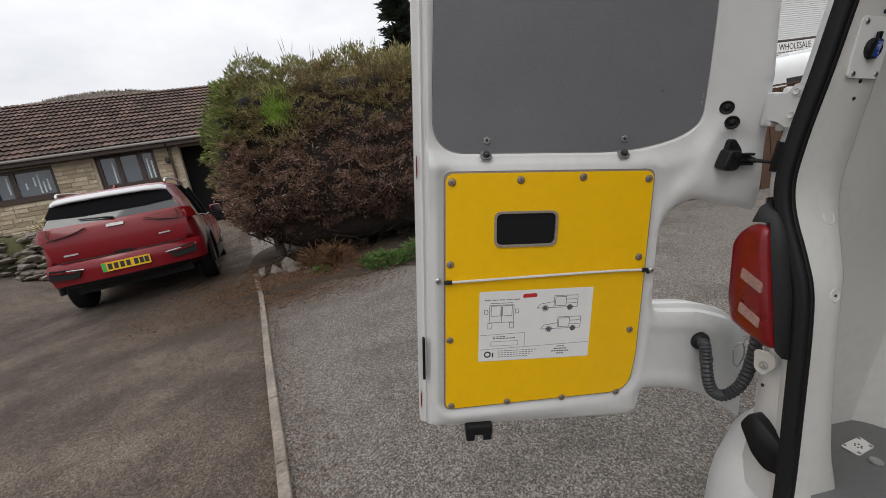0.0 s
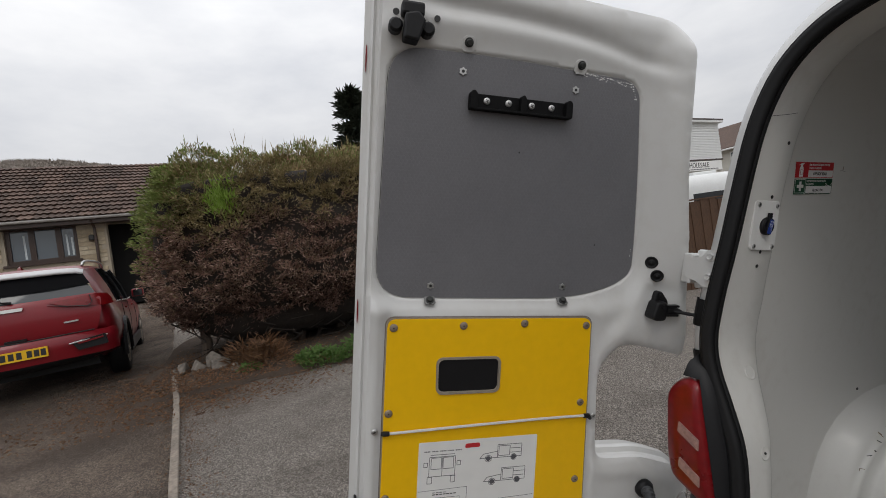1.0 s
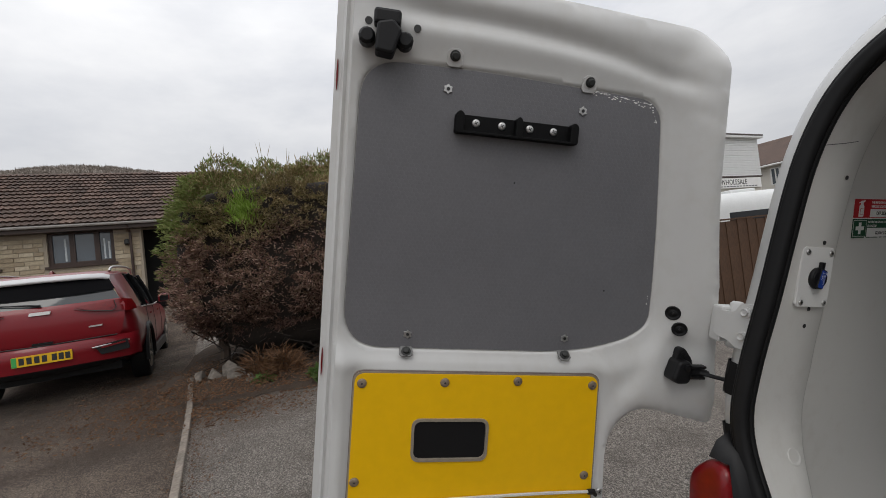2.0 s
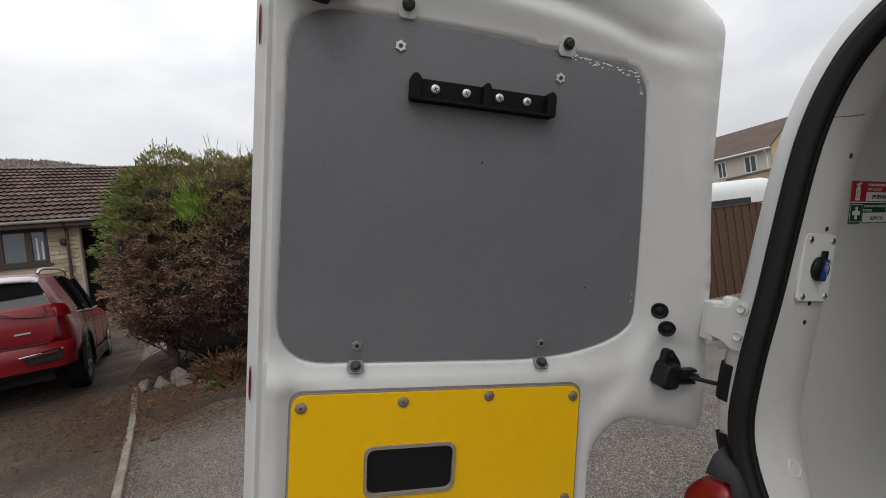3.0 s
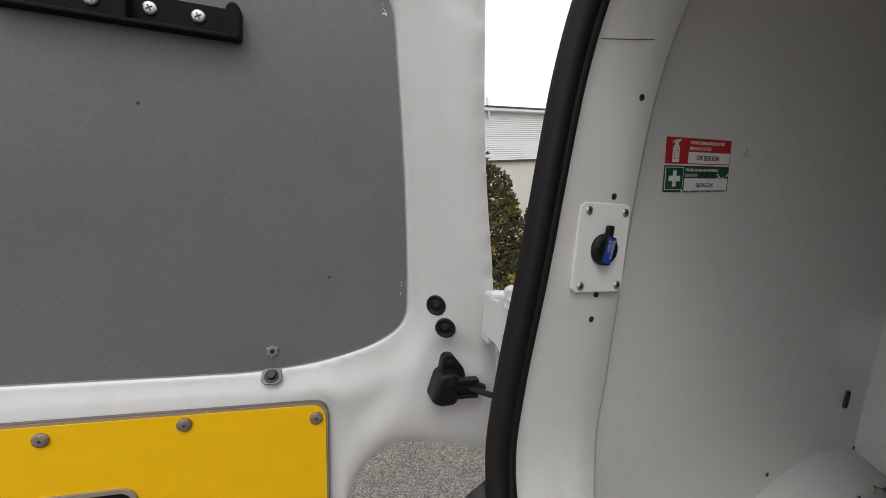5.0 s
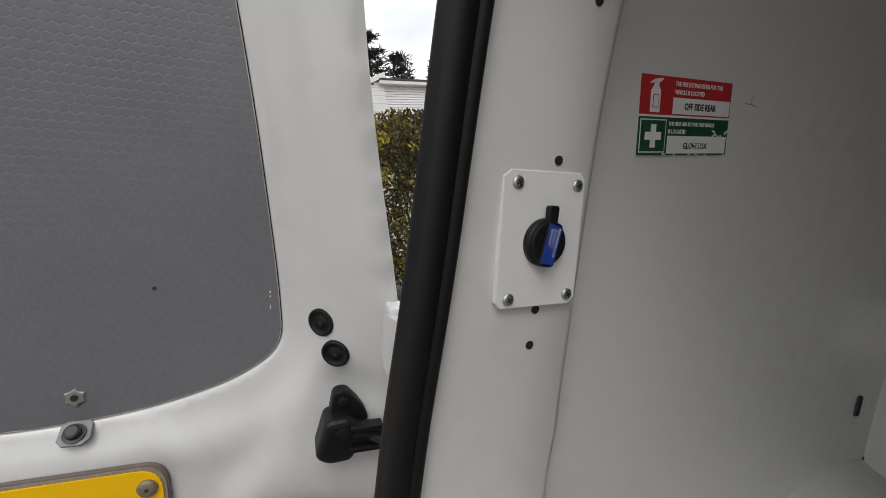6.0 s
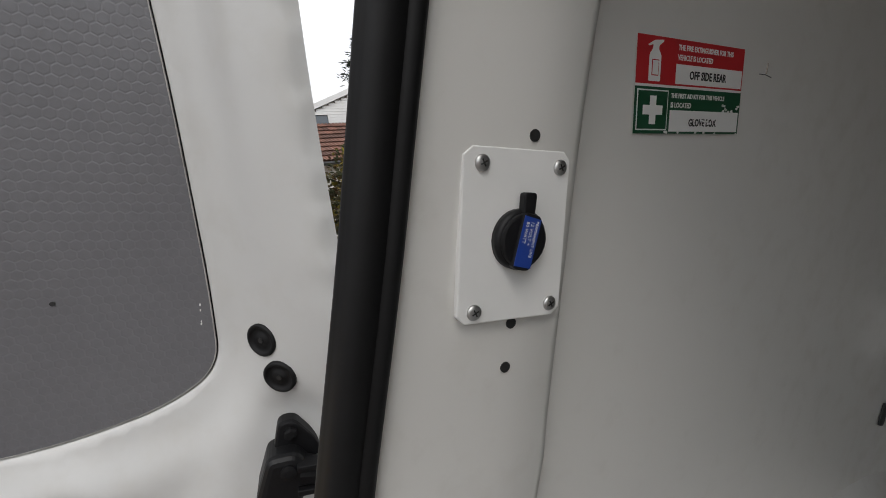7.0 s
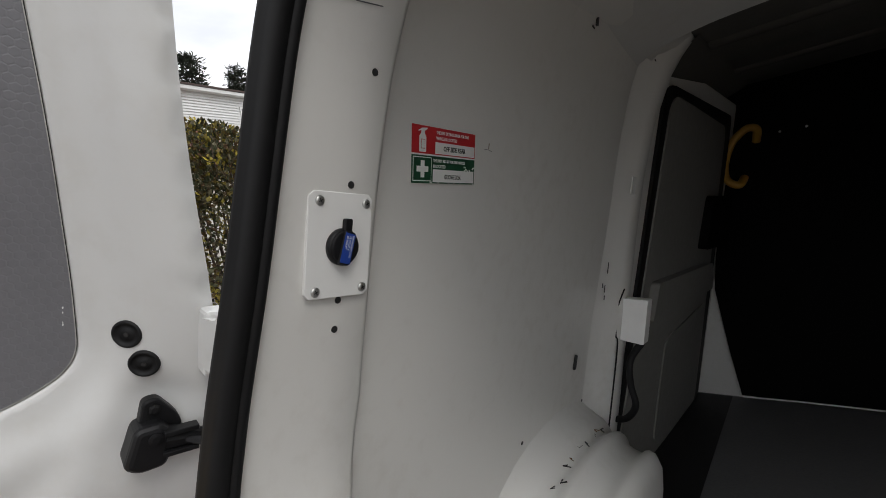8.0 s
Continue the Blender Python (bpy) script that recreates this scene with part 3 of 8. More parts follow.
def build_door():
    # boundary points every few millimetres, a regular grid inside, joined into one pressed sheet
    rim_pts = []
    for a, b in zip(DOOR, DOOR[1:] + DOOR[:1]):
        a, b = Vector(a), Vector(b)
        k = max(1, int((b - a).length / 0.006))
        rim_pts += [a.lerp(b, t / k) for t in range(k)]
    gy, gz = np.meshgrid(np.arange(-0.836, 0.008, 0.0062), np.arange(0.482, 1.826, 0.0062))
    gy, gz = gy.ravel(), gz.ravel()
    keep = (sdf(DOOR, gy, gz) < -0.004) & (np.abs(sdf(WINDOW, gy, gz)) > 0.006)
    # two close loops round the board make its edge a clean step
    brim = []
    for a, b in zip(WINDOW, WINDOW[1:] + WINDOW[:1]):
        a, b = Vector(a), Vector(b)
        side = Vector((b.y - a.y, a.x - b.x)).normalized()
        k = max(1, int((b - a).length / 0.004))
        for t in range(k):
            p = a.lerp(b, t / k)
            brim += [p + side * 0.0022, p - side * 0.0012]
    ring_edges = [(k, (k + 1) % len(rim_pts)) for k in range(len(rim_pts))]
    flat_pts, _, tris, *_ = delaunay_2d_cdt(rim_pts + [Vector(p) for p in zip(gy[keep], gz[keep])] + brim, ring_edges, [], 1, 1e-5)
    Y, Z = np.array([p.x for p in flat_pts]), np.array([p.y for p in flat_pts])
    # the grab opening goes through the skin
    mid_y, mid_z = np.array([Y[list(t)].mean() for t in tris]), np.array([Z[list(t)].mean() for t in tris])
    tris = [t for t, hole in zip(tris, sdf(GRAB, mid_y, mid_z) < 0.004) if not hole]
    X = door_depth(Y, Z)
    # ease the pressing: a few passes of averaging with the neighbours, away from the edges and the boards
    tri = np.array([list(t) for t in tris])
    a = np.concatenate([tri[:, 0], tri[:, 1], tri[:, 2], tri[:, 1], tri[:, 2], tri[:, 0]])
    b = np.concatenate([tri[:, 1], tri[:, 2], tri[:, 0], tri[:, 0], tri[:, 1], tri[:, 2]])
    near = np.maximum(np.bincount(a, minlength=len(X)), 1)
    free = soft(0.003, 0.010, sdf(WINDOW, Y, Z)) * soft(0.010, 0.018, sdf(YELLOW, Y, Z)) * soft(0.002, 0.009, -sdf(DOOR, Y, Z))
    for _ in range(5):
        X = X + free * 0.6 * (np.bincount(a, weights=X[b], minlength=len(X)) / near - X)
    SKIN[:] = [Y, Z, X]
    me = bpy.data.meshes.new("door_inner_skin")
    me.from_pydata(list(zip(X.tolist(), Y.tolist(), Z.tolist())), [], [tuple(t) for t in tris])
    me.materials.append(M["white"].m)
    bm = bmesh.new()
    bm.from_mesh(me)
    bmesh.ops.recalc_face_normals(bm, faces=bm.faces)
    inner = part("door_inner_skin", bm, "white", van, "white painted inner door skin", smooth=True)
    # rim and outer skin: the outline carried back; the outer skin is hemmed a little past the inner pressing
    bm = bmesh.new()
    loop = [tuple(p) for p in rim_pts]
    x_edge = door_depth(np.array([p[0] for p in loop]), np.array([p[1] for p in loop]))
    rows = [[] for _ in range(8)]
    for i, ((y, z), x) in enumerate(zip(loop, x_edge)):
        x = float(x)
        (y0, z0), (y1, z1) = loop[i - 2], loop[(i + 2) % len(loop)]
        out = Vector((z1 - z0, y0 - y1)).normalized()
        if y < -0.80:  # the free edge: a folded flange with two shallow beads
            steps = [(x, 0.0), (min(x - 0.003, -0.862), 0.003), (-0.868, 0.009), (-0.864, 0.014), (-0.871, 0.019), (-0.874, 0.030), (-0.902, 0.030)]
            row = [(px, y - k, z) for px, k in steps]
        else:
            k = 0.002 if (y > -0.30 and z > 1.05) else 0.009
            steps = [(x, 0.0), (-0.872, -0.002), (-0.876, -0.001), (-0.880, 0.0), (-0.884, k * 0.5), (-0.888, k), (-0.902, k)]
            row = [(px, y + out.x * d, z + out.y * d) for px, d in steps]
        for r, p in zip(rows, row + [(-0.935, y * 0.985 - 0.008, z)]):
            r.append(p)
    loft(rows, True, bm)
    bm.faces.new([bm.verts.new(p) for p in rows[-1]])
    bmesh.ops.remove_doubles(bm, verts=bm.verts, dist=0.0002)
    rim = part("door_outer_shell", bm, "white", van)
    return inner, rim


door_skin, door_shell = build_door()


def screw_head(x, y, z, r=0.008, parent=None, mat="steel", name="screw", h=0.004, cross=True):
    """Pan head with a cross recess, looking along +x."""
    bm = lathe([(r, 0), (r, h * 0.35), (r * 0.86, h * 0.75), (r * 0.5, h * 0.92), (r * 0.15, h * 0.95)], 18, Matrix.Translation((x, y, z)) @ Matrix.Rotation(radians(90), 4, "Y"))
    ob = part(name, bm, mat, parent or van, smooth=True)
    if cross:
        for t in (0.5, 2.07):
            c, s = math.cos(t) * r * 0.48, math.sin(t) * r * 0.48
            bm = tube([(x + h * 0.88, y - c, z - s), (x + h * 0.88, y + c, z + s)], r * 0.12, 4)
            part("recess", bm, "ink", ob)
    return ob


def depth_at(y, z):
    far = np.hypot(SKIN[0] - y, SKIN[1] - z)
    near = np.argsort(far)[:4]
    weight = 1 / (far[near] + 0.0005)
    return float((SKIN[2][near] * weight).sum() / weight.sum())


# grey board over the door's window opening
def board_x(z):
    return board_face(z) - 0.006


bm = slab(WINDOW, 0, 0.006, "x", 0.0012)
for v in bm.verts:
    v.co.x += board_x(v.co.z)
grey_board = part("grey_board", bm, "board", van, "grey honeycomb-faced plywood board")
# dark ring stands in for the shaded gap between board and skin
gap = [(-0.55 + (a + 0.55) * 1.010, 1.45 + (b - 1.45) * 1.009) for a, b in WINDOW]
bm = ring_slab(gap, WINDOW, -0.002, 0.0030)
for v in bm.verts:
    v.co.x += board_x(v.co.z)
part("edge_gasket", bm, "rubber", grey_board, "thin dark ring for the shaded gap")
# pale arris of the board, and chips where the laminate is worn
arris = [(-0.55 + (a + 0.55) * 0.9972, 1.45 + (b - 1.45) * 0.9972) for a, b in WINDOW]
bm = ring_slab(WINDOW, arris, 0.0048, 0.0063)
for v in bm.verts:
    v.co.x += board_x(v.co.z)
part("board_arris", bm, "palearris", grey_board, "thin pale cut edge")
rng = random.Random(4)
bm = bmesh.new()
for i in range(90):
    t = rng.random()
    y = -0.42 + 0.130 * t
    z = 1.6815 - 0.012 * t - (0.0 if t < 0.9 else (t - 0.9) * 0.30) - rng.random() ** 3 * 0.008
    r = 0.0004 + 0.0008 * rng.random()
    ring = [(y + r * math.cos(a) * 1.8, z + r * math.sin(a)) for a in (0.3, 1.3, 2.5, 3.6, 4.6, 5.6)]
    slab(ring, board_x(z) + 0.0062, board_x(z) + 0.0066, "x", into=bm)
part("worn_edge", bm, "whitelabel", grey_board, "chipped pale edge")
bm = bmesh.new()
for i in range(4):
    z = 1.27 + 0.05 * rng.random()
    r = 0.0004 + 0.0006 * rng.random()
    slab([(-0.249 + r * math.cos(a), z + 2 * r * math.sin(a)) for a in (0, 1, 2, 3, 4, 5)], board_x(z) + 0.0062, board_x(z) + 0.0066, "x", into=bm)
part("worn_edge", bm, "whitelabel", grey_board, "chipped pale edge")
for y, z in ((-0.714, 1.223), (-0.410, 1.224), (-0.678, 1.654), (-0.435, 1.645)):
    petals = [((0.0085 if k % 2 else 0.0062) * math.cos(k * math.pi / 6), (0.0085 if k % 2 else 0.0062) * math.sin(k * math.pi / 6)) for k in range(12)]
    nut = part("fixing", slab([(y + a, z + b) for a, b in petals], board_x(z) + 0.006, board_x(z) + 0.008, "x", 0.0006), "steel", grey_board)
    part("hole", lathe([(0.003, 0), (0.003, 0.0006)], 10, Matrix.Translation((board_x(z) + 0.0082, y, z)) @ Matrix.Rotation(radians(90), 4, "Y")), "ink", nut)
for y, z in ((-0.343, 1.322), (-0.545, 1.51)):
    part("dark_fleck", lathe([(0.0018, 0), (0.0018, 0.0005)], 8, Matrix.Translation((board_x(z) + 0.0062, y, z)) @ Matrix.Rotation(radians(90), 4, "Y")), "ink", grey_board)


def clip_bolt(y, z, up):
    """Steel tab with a dark bolt that holds the board's edge; the lower ones lie on the sloping sill."""
    tilt = Matrix.Translation((-0.863, y, z)) @ Matrix.Rotation(radians(-52), 4, "Y") if not up else None
    if up:
        seat = depth_at(y, z) + 0.002
        tilt = Matrix.Translation((seat, y, z)) @ Matrix.Rotation(math.atan2(seat - board_face(z - 0.017) - 0.001, 0.017), 4, "Y")
    shape = [(-0.0125, -0.010), (0.0125, -0.010), (0.0115, 0.014), (-0.0115, 0.014)] if not up else [(-0.014, -0.017), (0.014, -0.017), (0.012, 0.011), (-0.012, 0.011)]
    tab = part("clip_tab", slab(rounded(shape, 0.005, 1), 0.0, 0.0025, "x", 0.0006), "clipgrey" if not up else "white", van, "steel clip tab", tilt)
    part("bolt", lathe([(0.0088, 0.0025), (0.0088, 0.0042), (0.0062, 0.0045), (0.0062, 0.0095), (0.0045, 0.0105)], 14, Matrix.Rotation(radians(90), 4, "Y")), "blackbolt", tab, "dark bolt", smooth=False)


M["blackbolt"] = speckled("dark_bolt", (0.05, 0.052, 0.05), 0.45, 0.3, 150, metal=0.6)
clip_bolt(-0.715, 1.191, False), clip_bolt(-0.410, 1.191, False)
clip_bolt(-0.672, 1.706, True), clip_bolt(-0.431, 1.693, True)

# black hook rail screwed to the grey board
rx = board_x(1.603) + 0.006
rail_out = [(-0.660, 1.586), (-0.446, 1.586), (-0.446, 1.616), (-0.660, 1.616)]
rail = part("hook_rail", slab(rounded(rail_out, 0.003, 3), rx, rx + 0.004, "x", 0.001), "matteblack", van, "black metal hook rail")
part("rail_lip", box(rx, rx + 0.018, -0.660, -0.446, 1.583, 1.587, 0.001), "matteblack", rail)
for y0, y1 in ((-0.663, -0.648), (-0.558, -0.546), (-0.459, -0.444)):
    part("rail_end", slab(rounded([(y0, 1.583), (y1, 1.583), (y1, 1.615), ((y0 + y1) / 2, 1.621), (y0, 1.615)], 0.005, 4), rx, rx + 0.018, "x", 0.002), "matteblack", rail)
for y in (-0.626, -0.580, -0.530, -0.486):
    screw_head(rx + 0.004, y, 1.603, 0.0070, rail, h=0.003)

# yellow lower panel with its grab opening, screws, cord and notice
yx = depth_at(-0.60, 0.85) + 0.003
hole_out = GRAB
lip = rounded([(-0.695, 0.992), (-0.552, 0.992), (-0.553, 1.074), (-0.697, 1.074)], 0.017, 5)
bm = bmesh.new()
near = [bm.verts.new((yx + 0.006, a, b)) for a, b in YELLOW]
cut = [bm.verts.new((yx + 0.006, a, b)) for a, b in lip]
bmesh.ops.triangle_fill(bm, use_beauty=True, edges=[bm.edges.new((l[i], l[(i + 1) % len(l)])) for l in (near, cut) for i in range(len(l))])
back = [bm.verts.new((yx, a, b)) for a, b in YELLOW]
for i in range(len(near)):
    bm.faces.new((near[i], near[(i + 1) % len(near)], back[(i + 1) % len(near)], back[i]))
bmesh.ops.recalc_face_normals(bm, faces=bm.faces)
panel = part("yellow_panel", bm, "yellow", van, "yellow plastic lower trim panel")
part("trim_edge", ring_slab(rounded([(a + (0.0027 if a > -0.5 else -0.0027), b + (0.0027 if b > 0.8 else -0.0027)) for a, b in YELLOW], 0.0), YELLOW, yx - 0.001, yx + 0.0045), "trimgrey", panel, "thin grey edging")
edging = [[(a + (w if a > -0.5 else -w), b + (w if b > 0.8 else -w)) for a, b in YELLOW] for w in (0.0027, 0.0039)]
part("trim_joint", ring_slab(edging[1], edging[0], yx - 0.002, yx + 0.0030), "jointbrown", panel, "thin brown joint")
part("grab_surround", ring_slab(lip, hole_out, yx - 0.002, yx + 0.009), "trimgrey", panel, "grey surround")
part("grab_recess", loft([[(x, -0.625 + (y + 0.625) * k, 1.033 + (z - 1.033) * k) for y, z in hole_out] for x, k in ((yx + 0.004, 1.0), (yx - 0.020, 0.97), (yx - 0.044, 0.92), (yx - 0.046, 0.3))], True, caps=True), "plastic", panel, "black moulded recess")
part("recess_pull", tube([(yx - 0.030, -0.592, 0.998), (yx - 0.020, -0.586, 1.010), (yx - 0.024, -0.580, 1.000)], 0.0018, 6), "steel", panel)
for y, z in ((-0.790, 1.139), (-0.642, 1.142), (-0.504, 1.146), (-0.354, 1.140), (-0.793, 0.955), (-0.351, 0.958), (-0.793, 0.764), (-0.347, 0.768),
             (-0.789, 0.578), (-0.647, 0.580), (-0.504, 0.582), (-0.359, 0.588)):
    rivet = screw_head(yx + 0.006, y, z, 0.0085, panel, "rivetbrown", "rivet", cross=False)
    part("mandrel_hole", lathe([(0.0019, 0), (0.0012, 0.0006)], 8, Matrix.Translation((yx + 0.0097, y, z)) @ Matrix.Rotation(radians(90), 4, "Y")), "ink", rivet)
cord = part("elastic_cord", tube(smooth_line([(yx + 0.013, -0.800, 0.914), (yx + 0.012, -0.6, 0.921), (yx + 0.012, -0.45, 0.926), (yx + 0.013, -0.338, 0.928)], 4), 0.0030, 6), "rope", van, "white elastic cord")
for y, z, s in ((-0.790, 0.9145, -1), (-0.343, 0.9275, 1)):
    end = part("cord_end", tube([(yx + 0.013, y, z), (yx + 0.013, y + s * 0.012, z), (yx + 0.012, y + s * 0.018, z - 0.008 * (s > 0))], [0.005, 0.0055, 0.004], 8), "plastic", cord, "black cord end")
    screw_head(depth_at(y + s * 0.03, z) + 0.001, y + s * 0.030, z - 0.006 * (s > 0), 0.007, van, "steel", "eye_bolt")

# printed notice on the yellow panel
nx = yx + 0.0063
notice = part("notice", slab(rounded([(-0.724, 0.701), (-0.448, 0.701), (-0.452, 0.887), (-0.725, 0.885)], 0.003, 2), nx, nx + 0.0004), "whitelabel", van, "white printed notice with line drawings of vans")
nf = nx + 0.0004


def bars(rect_list, mat, parent, x, name="print"):
    bm = bmesh.new()
    for y0, z0, y1, z1 in rect_list:
        slab([(y0, z0), (y1, z0), (y1, z1), (y0, z1)], x, x + 0.0002, "x", into=bm)
    return part(name, bm, mat, parent)


def line_print(strokes, mat, parent, x, w=0.0012, name="drawing"):
    bm = bmesh.new()
    for a, b in strokes:
        a, b = Vector(a), Vector(b)
        d = (b - a).normalized() * w * 0.5
        n = Vector((-d.y, d.x))
        slab([tuple(a - n), tuple(b - n), tuple(b + n), tuple(a + n)], x, x + 0.0002, "x", into=bm)
    return part(name, bm, mat, parent)


def rect(y0, z0, y1, z1):
    return [((y0, z0), (y1, z0)), ((y1, z0), (y1, z1)), ((y1, z1), (y0, z1)), ((y0, z1), (y0, z0))]


def ring(y, z, r, n=10):
    p = [(y + r * math.cos(2 * math.pi * k / n), z + r * math.sin(2 * math.pi * k / n)) for k in range(n)]
    return list(zip(p, p[1:] + p[:1]))


bars([(-0.712 + 0.0035 * i, 0.862, -0.7095 + 0.0035 * i, 0.8645) for i in range(24) if i % 5 != 4], "greyink", notice, nf)
part("brand_mark", slab(rounded([(-0.622, 0.866), (-0.587, 0.867), (-0.588, 0.877), (-0.621, 0.876)], 0.004, 3), nf, nf + 0.0002), "redlabel", notice, "red brand mark")
line_print(rect(-0.700, 0.805, -0.642, 0.850) + rect(-0.696, 0.822, -0.673, 0.848) + rect(-0.669, 0.822, -0.646, 0.848) + [((-0.671, 0.805), (-0.671, 0.85)), ((-0.698, 0.855), (-0.644, 0.855))]
           + rect(-0.703, 0.789, -0.693, 0.804) + rect(-0.651, 0.789, -0.641, 0.804) + rect(-0.712, 0.828, -0.704, 0.838) + rect(-0.638, 0.828, -0.630, 0.838), "greyink", notice, nf)
for oy, oz, s in ((-0.540, 0.838, 1), (-0.528, 0.782, 1)):
    line_print(rect(oy - 0.005, oz, oy + 0.052, oz + 0.030) + rect(oy - 0.002, oz + 0.004, oy + 0.024, oz + 0.027) + [((oy + 0.024, oz + 0.01), (oy + 0.05, oz + 0.01)), ((oy + 0.024, oz + 0.02), (oy + 0.05, oz + 0.02)),
                ((oy - 0.005, oz + 0.015), (oy - 0.038, oz + 0.010)), ((oy - 0.038, oz + 0.010), (oy - 0.046, oz)), ((oy - 0.046, oz), (oy - 0.005, oz))] + ring(oy - 0.026, oz - 0.001, 0.008) + ring(oy + 0.034, oz - 0.001, 0.007), "greyink", notice, nf)
    for cy in (oy - 0.026, oy + 0.034):
        part("drawn_wheel", slab([(cy + 0.006 * math.cos(k * 0.7), oz - 0.001 + 0.006 * math.sin(k * 0.7)) for k in range(9)], nf, nf + 0.0002), "greyink", notice)
line_print([((-0.722, 0.772), (-0.612, 0.775)), ((-0.612, 0.775), (-0.612, 0.738)), ((-0.722, 0.733), (-0.452, 0.741))] + rect(-0.694, 0.742, -0.628, 0.754), "greyink", notice, nf, 0.0008)
bars([(-0.690 + 0.008 * i, 0.761, -0.684 + 0.008 * i, 0.7632) for i in range(7)] + [(-0.690 + 0.008 * i, 0.7660, -0.684 + 0.008 * i, 0.7675) for i in range(4)], "ink", notice, nf)
for row in range(4):
    bars([(-0.676 + 0.0075 * i, 0.727 - row * 0.0055, -0.6705 + 0.0075 * i, 0.7285 - row * 0.0055) for i in range(13 - row)], "greyink", notice, nf)
for row, k in ((0, 3), (1, 5), (2, 7), (3, 3)):
    bars([(-0.520 + 0.0065 * (i - k / 2), 0.7315 - row * 0.0065, -0.515 + 0.0065 * (i - k / 2), 0.734 - row * 0.0065) for i in range(k)], "ink", notice, nf)
mark = [[(-0.702 + r * math.cos(k * math.pi / 10), 0.7195 + r * math.sin(k * math.pi / 10)) for k in range(20)] for r in (0.0085, 0.0052)]
part("mark_ring", ring_slab(mark[0], mark[1], nf, nf + 0.0004), "ink", notice)
bars([(-0.691, 0.711, -0.6875, 0.724)], "ink", notice, nf)

# free-edge details: reflectors, latch slot, lock at the foot, catch at the head
for z in (1.168, 1.665, 0.585):
    part("red_reflector", slab([(-0.8630 + 0.0014 * math.sin(k * math.pi / 8), z - 0.026 * math.cos(k * math.pi / 8)) for k in range(16)], -0.880, -0.8700), "redlens", van, "red edge reflector")
part("latch_slot", slab(rounded([(-0.858, 0.655), (-0.852, 0.655), (-0.852, 0.765), (-0.858, 0.765)], 0.002, 3), -0.868, -0.852), "plastic", van, "black latch slot")
lock = part("door_lock", box(-0.868, -0.836, -0.752, -0.682, 0.487, 0.517, 0.006), "plastic", van, "black lock at the door's foot")
for y0 in (-0.750, -0.706):
    part("lock_jaw", box(-0.860, -0.838, y0, y0 + 0.022, 0.470, 0.492, 0.003), "plastic", lock)
part("lock_pawl", tube([(-0.85, -0.723, 0.490), (-0.85, -0.715, 0.478), (-0.85, -0.709, 0.488)], 0.004, 6), "dullsteel", lock)
cx = depth_at(-0.78, 1.73)
catch = part("top_catch", box(cx, cx + 0.026, -0.806, -0.764, 1.728, 1.752, 0.005), "plastic", van, "black plastic catch at the door's head")
part("catch_body", slab(rounded([(-0.802, 1.685), (-0.774, 1.682), (-0.762, 1.720), (-0.776, 1.734), (-0.800, 1.728)], 0.005, 3), cx + 0.004, cx + 0.034, "x", 0.004), "plastic", catch)
for y in (-0.815, -0.756):
    part("catch_pad", lathe([(0.013, 0), (0.013, 0.018), (0.009, 0.023)], 12, Matrix.Translation((cx, y, 1.710)) @ Matrix.Rotation(radians(90), 4, "Y")), "plastic", catch)
for y, z in ((-0.814, 1.738), (-0.737, 1.737)):
    part("hole", lathe([(0.006, 0), (0.006, 0.0015)], 12, Matrix.Translation((depth_at(y, z), y, z)) @ Matrix.Rotation(radians(90), 4, "Y")), "ink", van)

# rubber grommets and the check strap
for y, z in ((-0.203, 1.288), (-0.190, 1.258)):
    slope_y, slope_z = (depth_at(y + 0.012, z) - depth_at(y - 0.012, z)) / 0.024, (depth_at(y, z + 0.012) - depth_at(y, z - 0.012)) / 0.024
    seat = Matrix.Translation((depth_at(y, z), y, z)) @ Vector((1, -slope_y, -slope_z)).to_track_quat("Z", "Y").to_matrix().to_4x4()
    g = part("grommet", lathe([(0.0140, -0.003), (0.0140, 0.0016), (0.0128, 0.0026), (0.0112, 0.0024), (0.0105, 0.0008), (0.0065, 0.0004), (0.0058, 0.0014)], 26, seat), "rubber", van, "black rubber grommet", smooth=True)
    part("centre", lathe([(0.0022, 0), (0.0022, 0.0022)], 10, seat), "ink", g)
sx = -0.838
check = part("door_check", slab(rounded([(-0.216, 1.158), (-0.200, 1.148), (-0.172, 1.150), (-0.160, 1.185), (-0.176, 1.206), (-0.204, 1.204)], 0.008, 4), sx - 0.004, sx + 0.034, "x", 0.008, seg=3), "plastic", van, "black door check with its rod")
part("check_plate", slab(rounded([(-0.200, 1.190), (-0.150, 1.188), (-0.156, 1.206), (-0.178, 1.232), (-0.194, 1.230)], 0.007, 4), sx - 0.004, sx + 0.012, "x", 0.003), "plastic", check)
part("check_bolt", lathe([(0.007, 0), (0.007, 0.004), (0.004, 0.005)], 6, Matrix.Translation((sx + 0.012, -0.182, 1.218)) @ Matrix.Rotation(radians(90), 4, "Y")), "rubber", check)
part("check_bolt", lathe([(0.008, 0), (0.008, 0.003), (0.004, 0.004)], 10, Matrix.Translation((sx + 0.034, -0.184, 1.190)) @ Matrix.Rotation(radians(90), 4, "Y")), "plastic", check)
part("check_snout", tube([(sx + 0.022, -0.172, 1.182), (sx + 0.026, -0.140, 1.178), (sx + 0.028, -0.122, 1.176)], [0.016, 0.011, 0.006], 10), "plastic", check)
for z in (1.168, 1.194):
    part("check_rib", box(sx + 0.024, sx + 0.040, -0.176, -0.138, z - 0.003, z + 0.003, 0.001), "plastic", check)
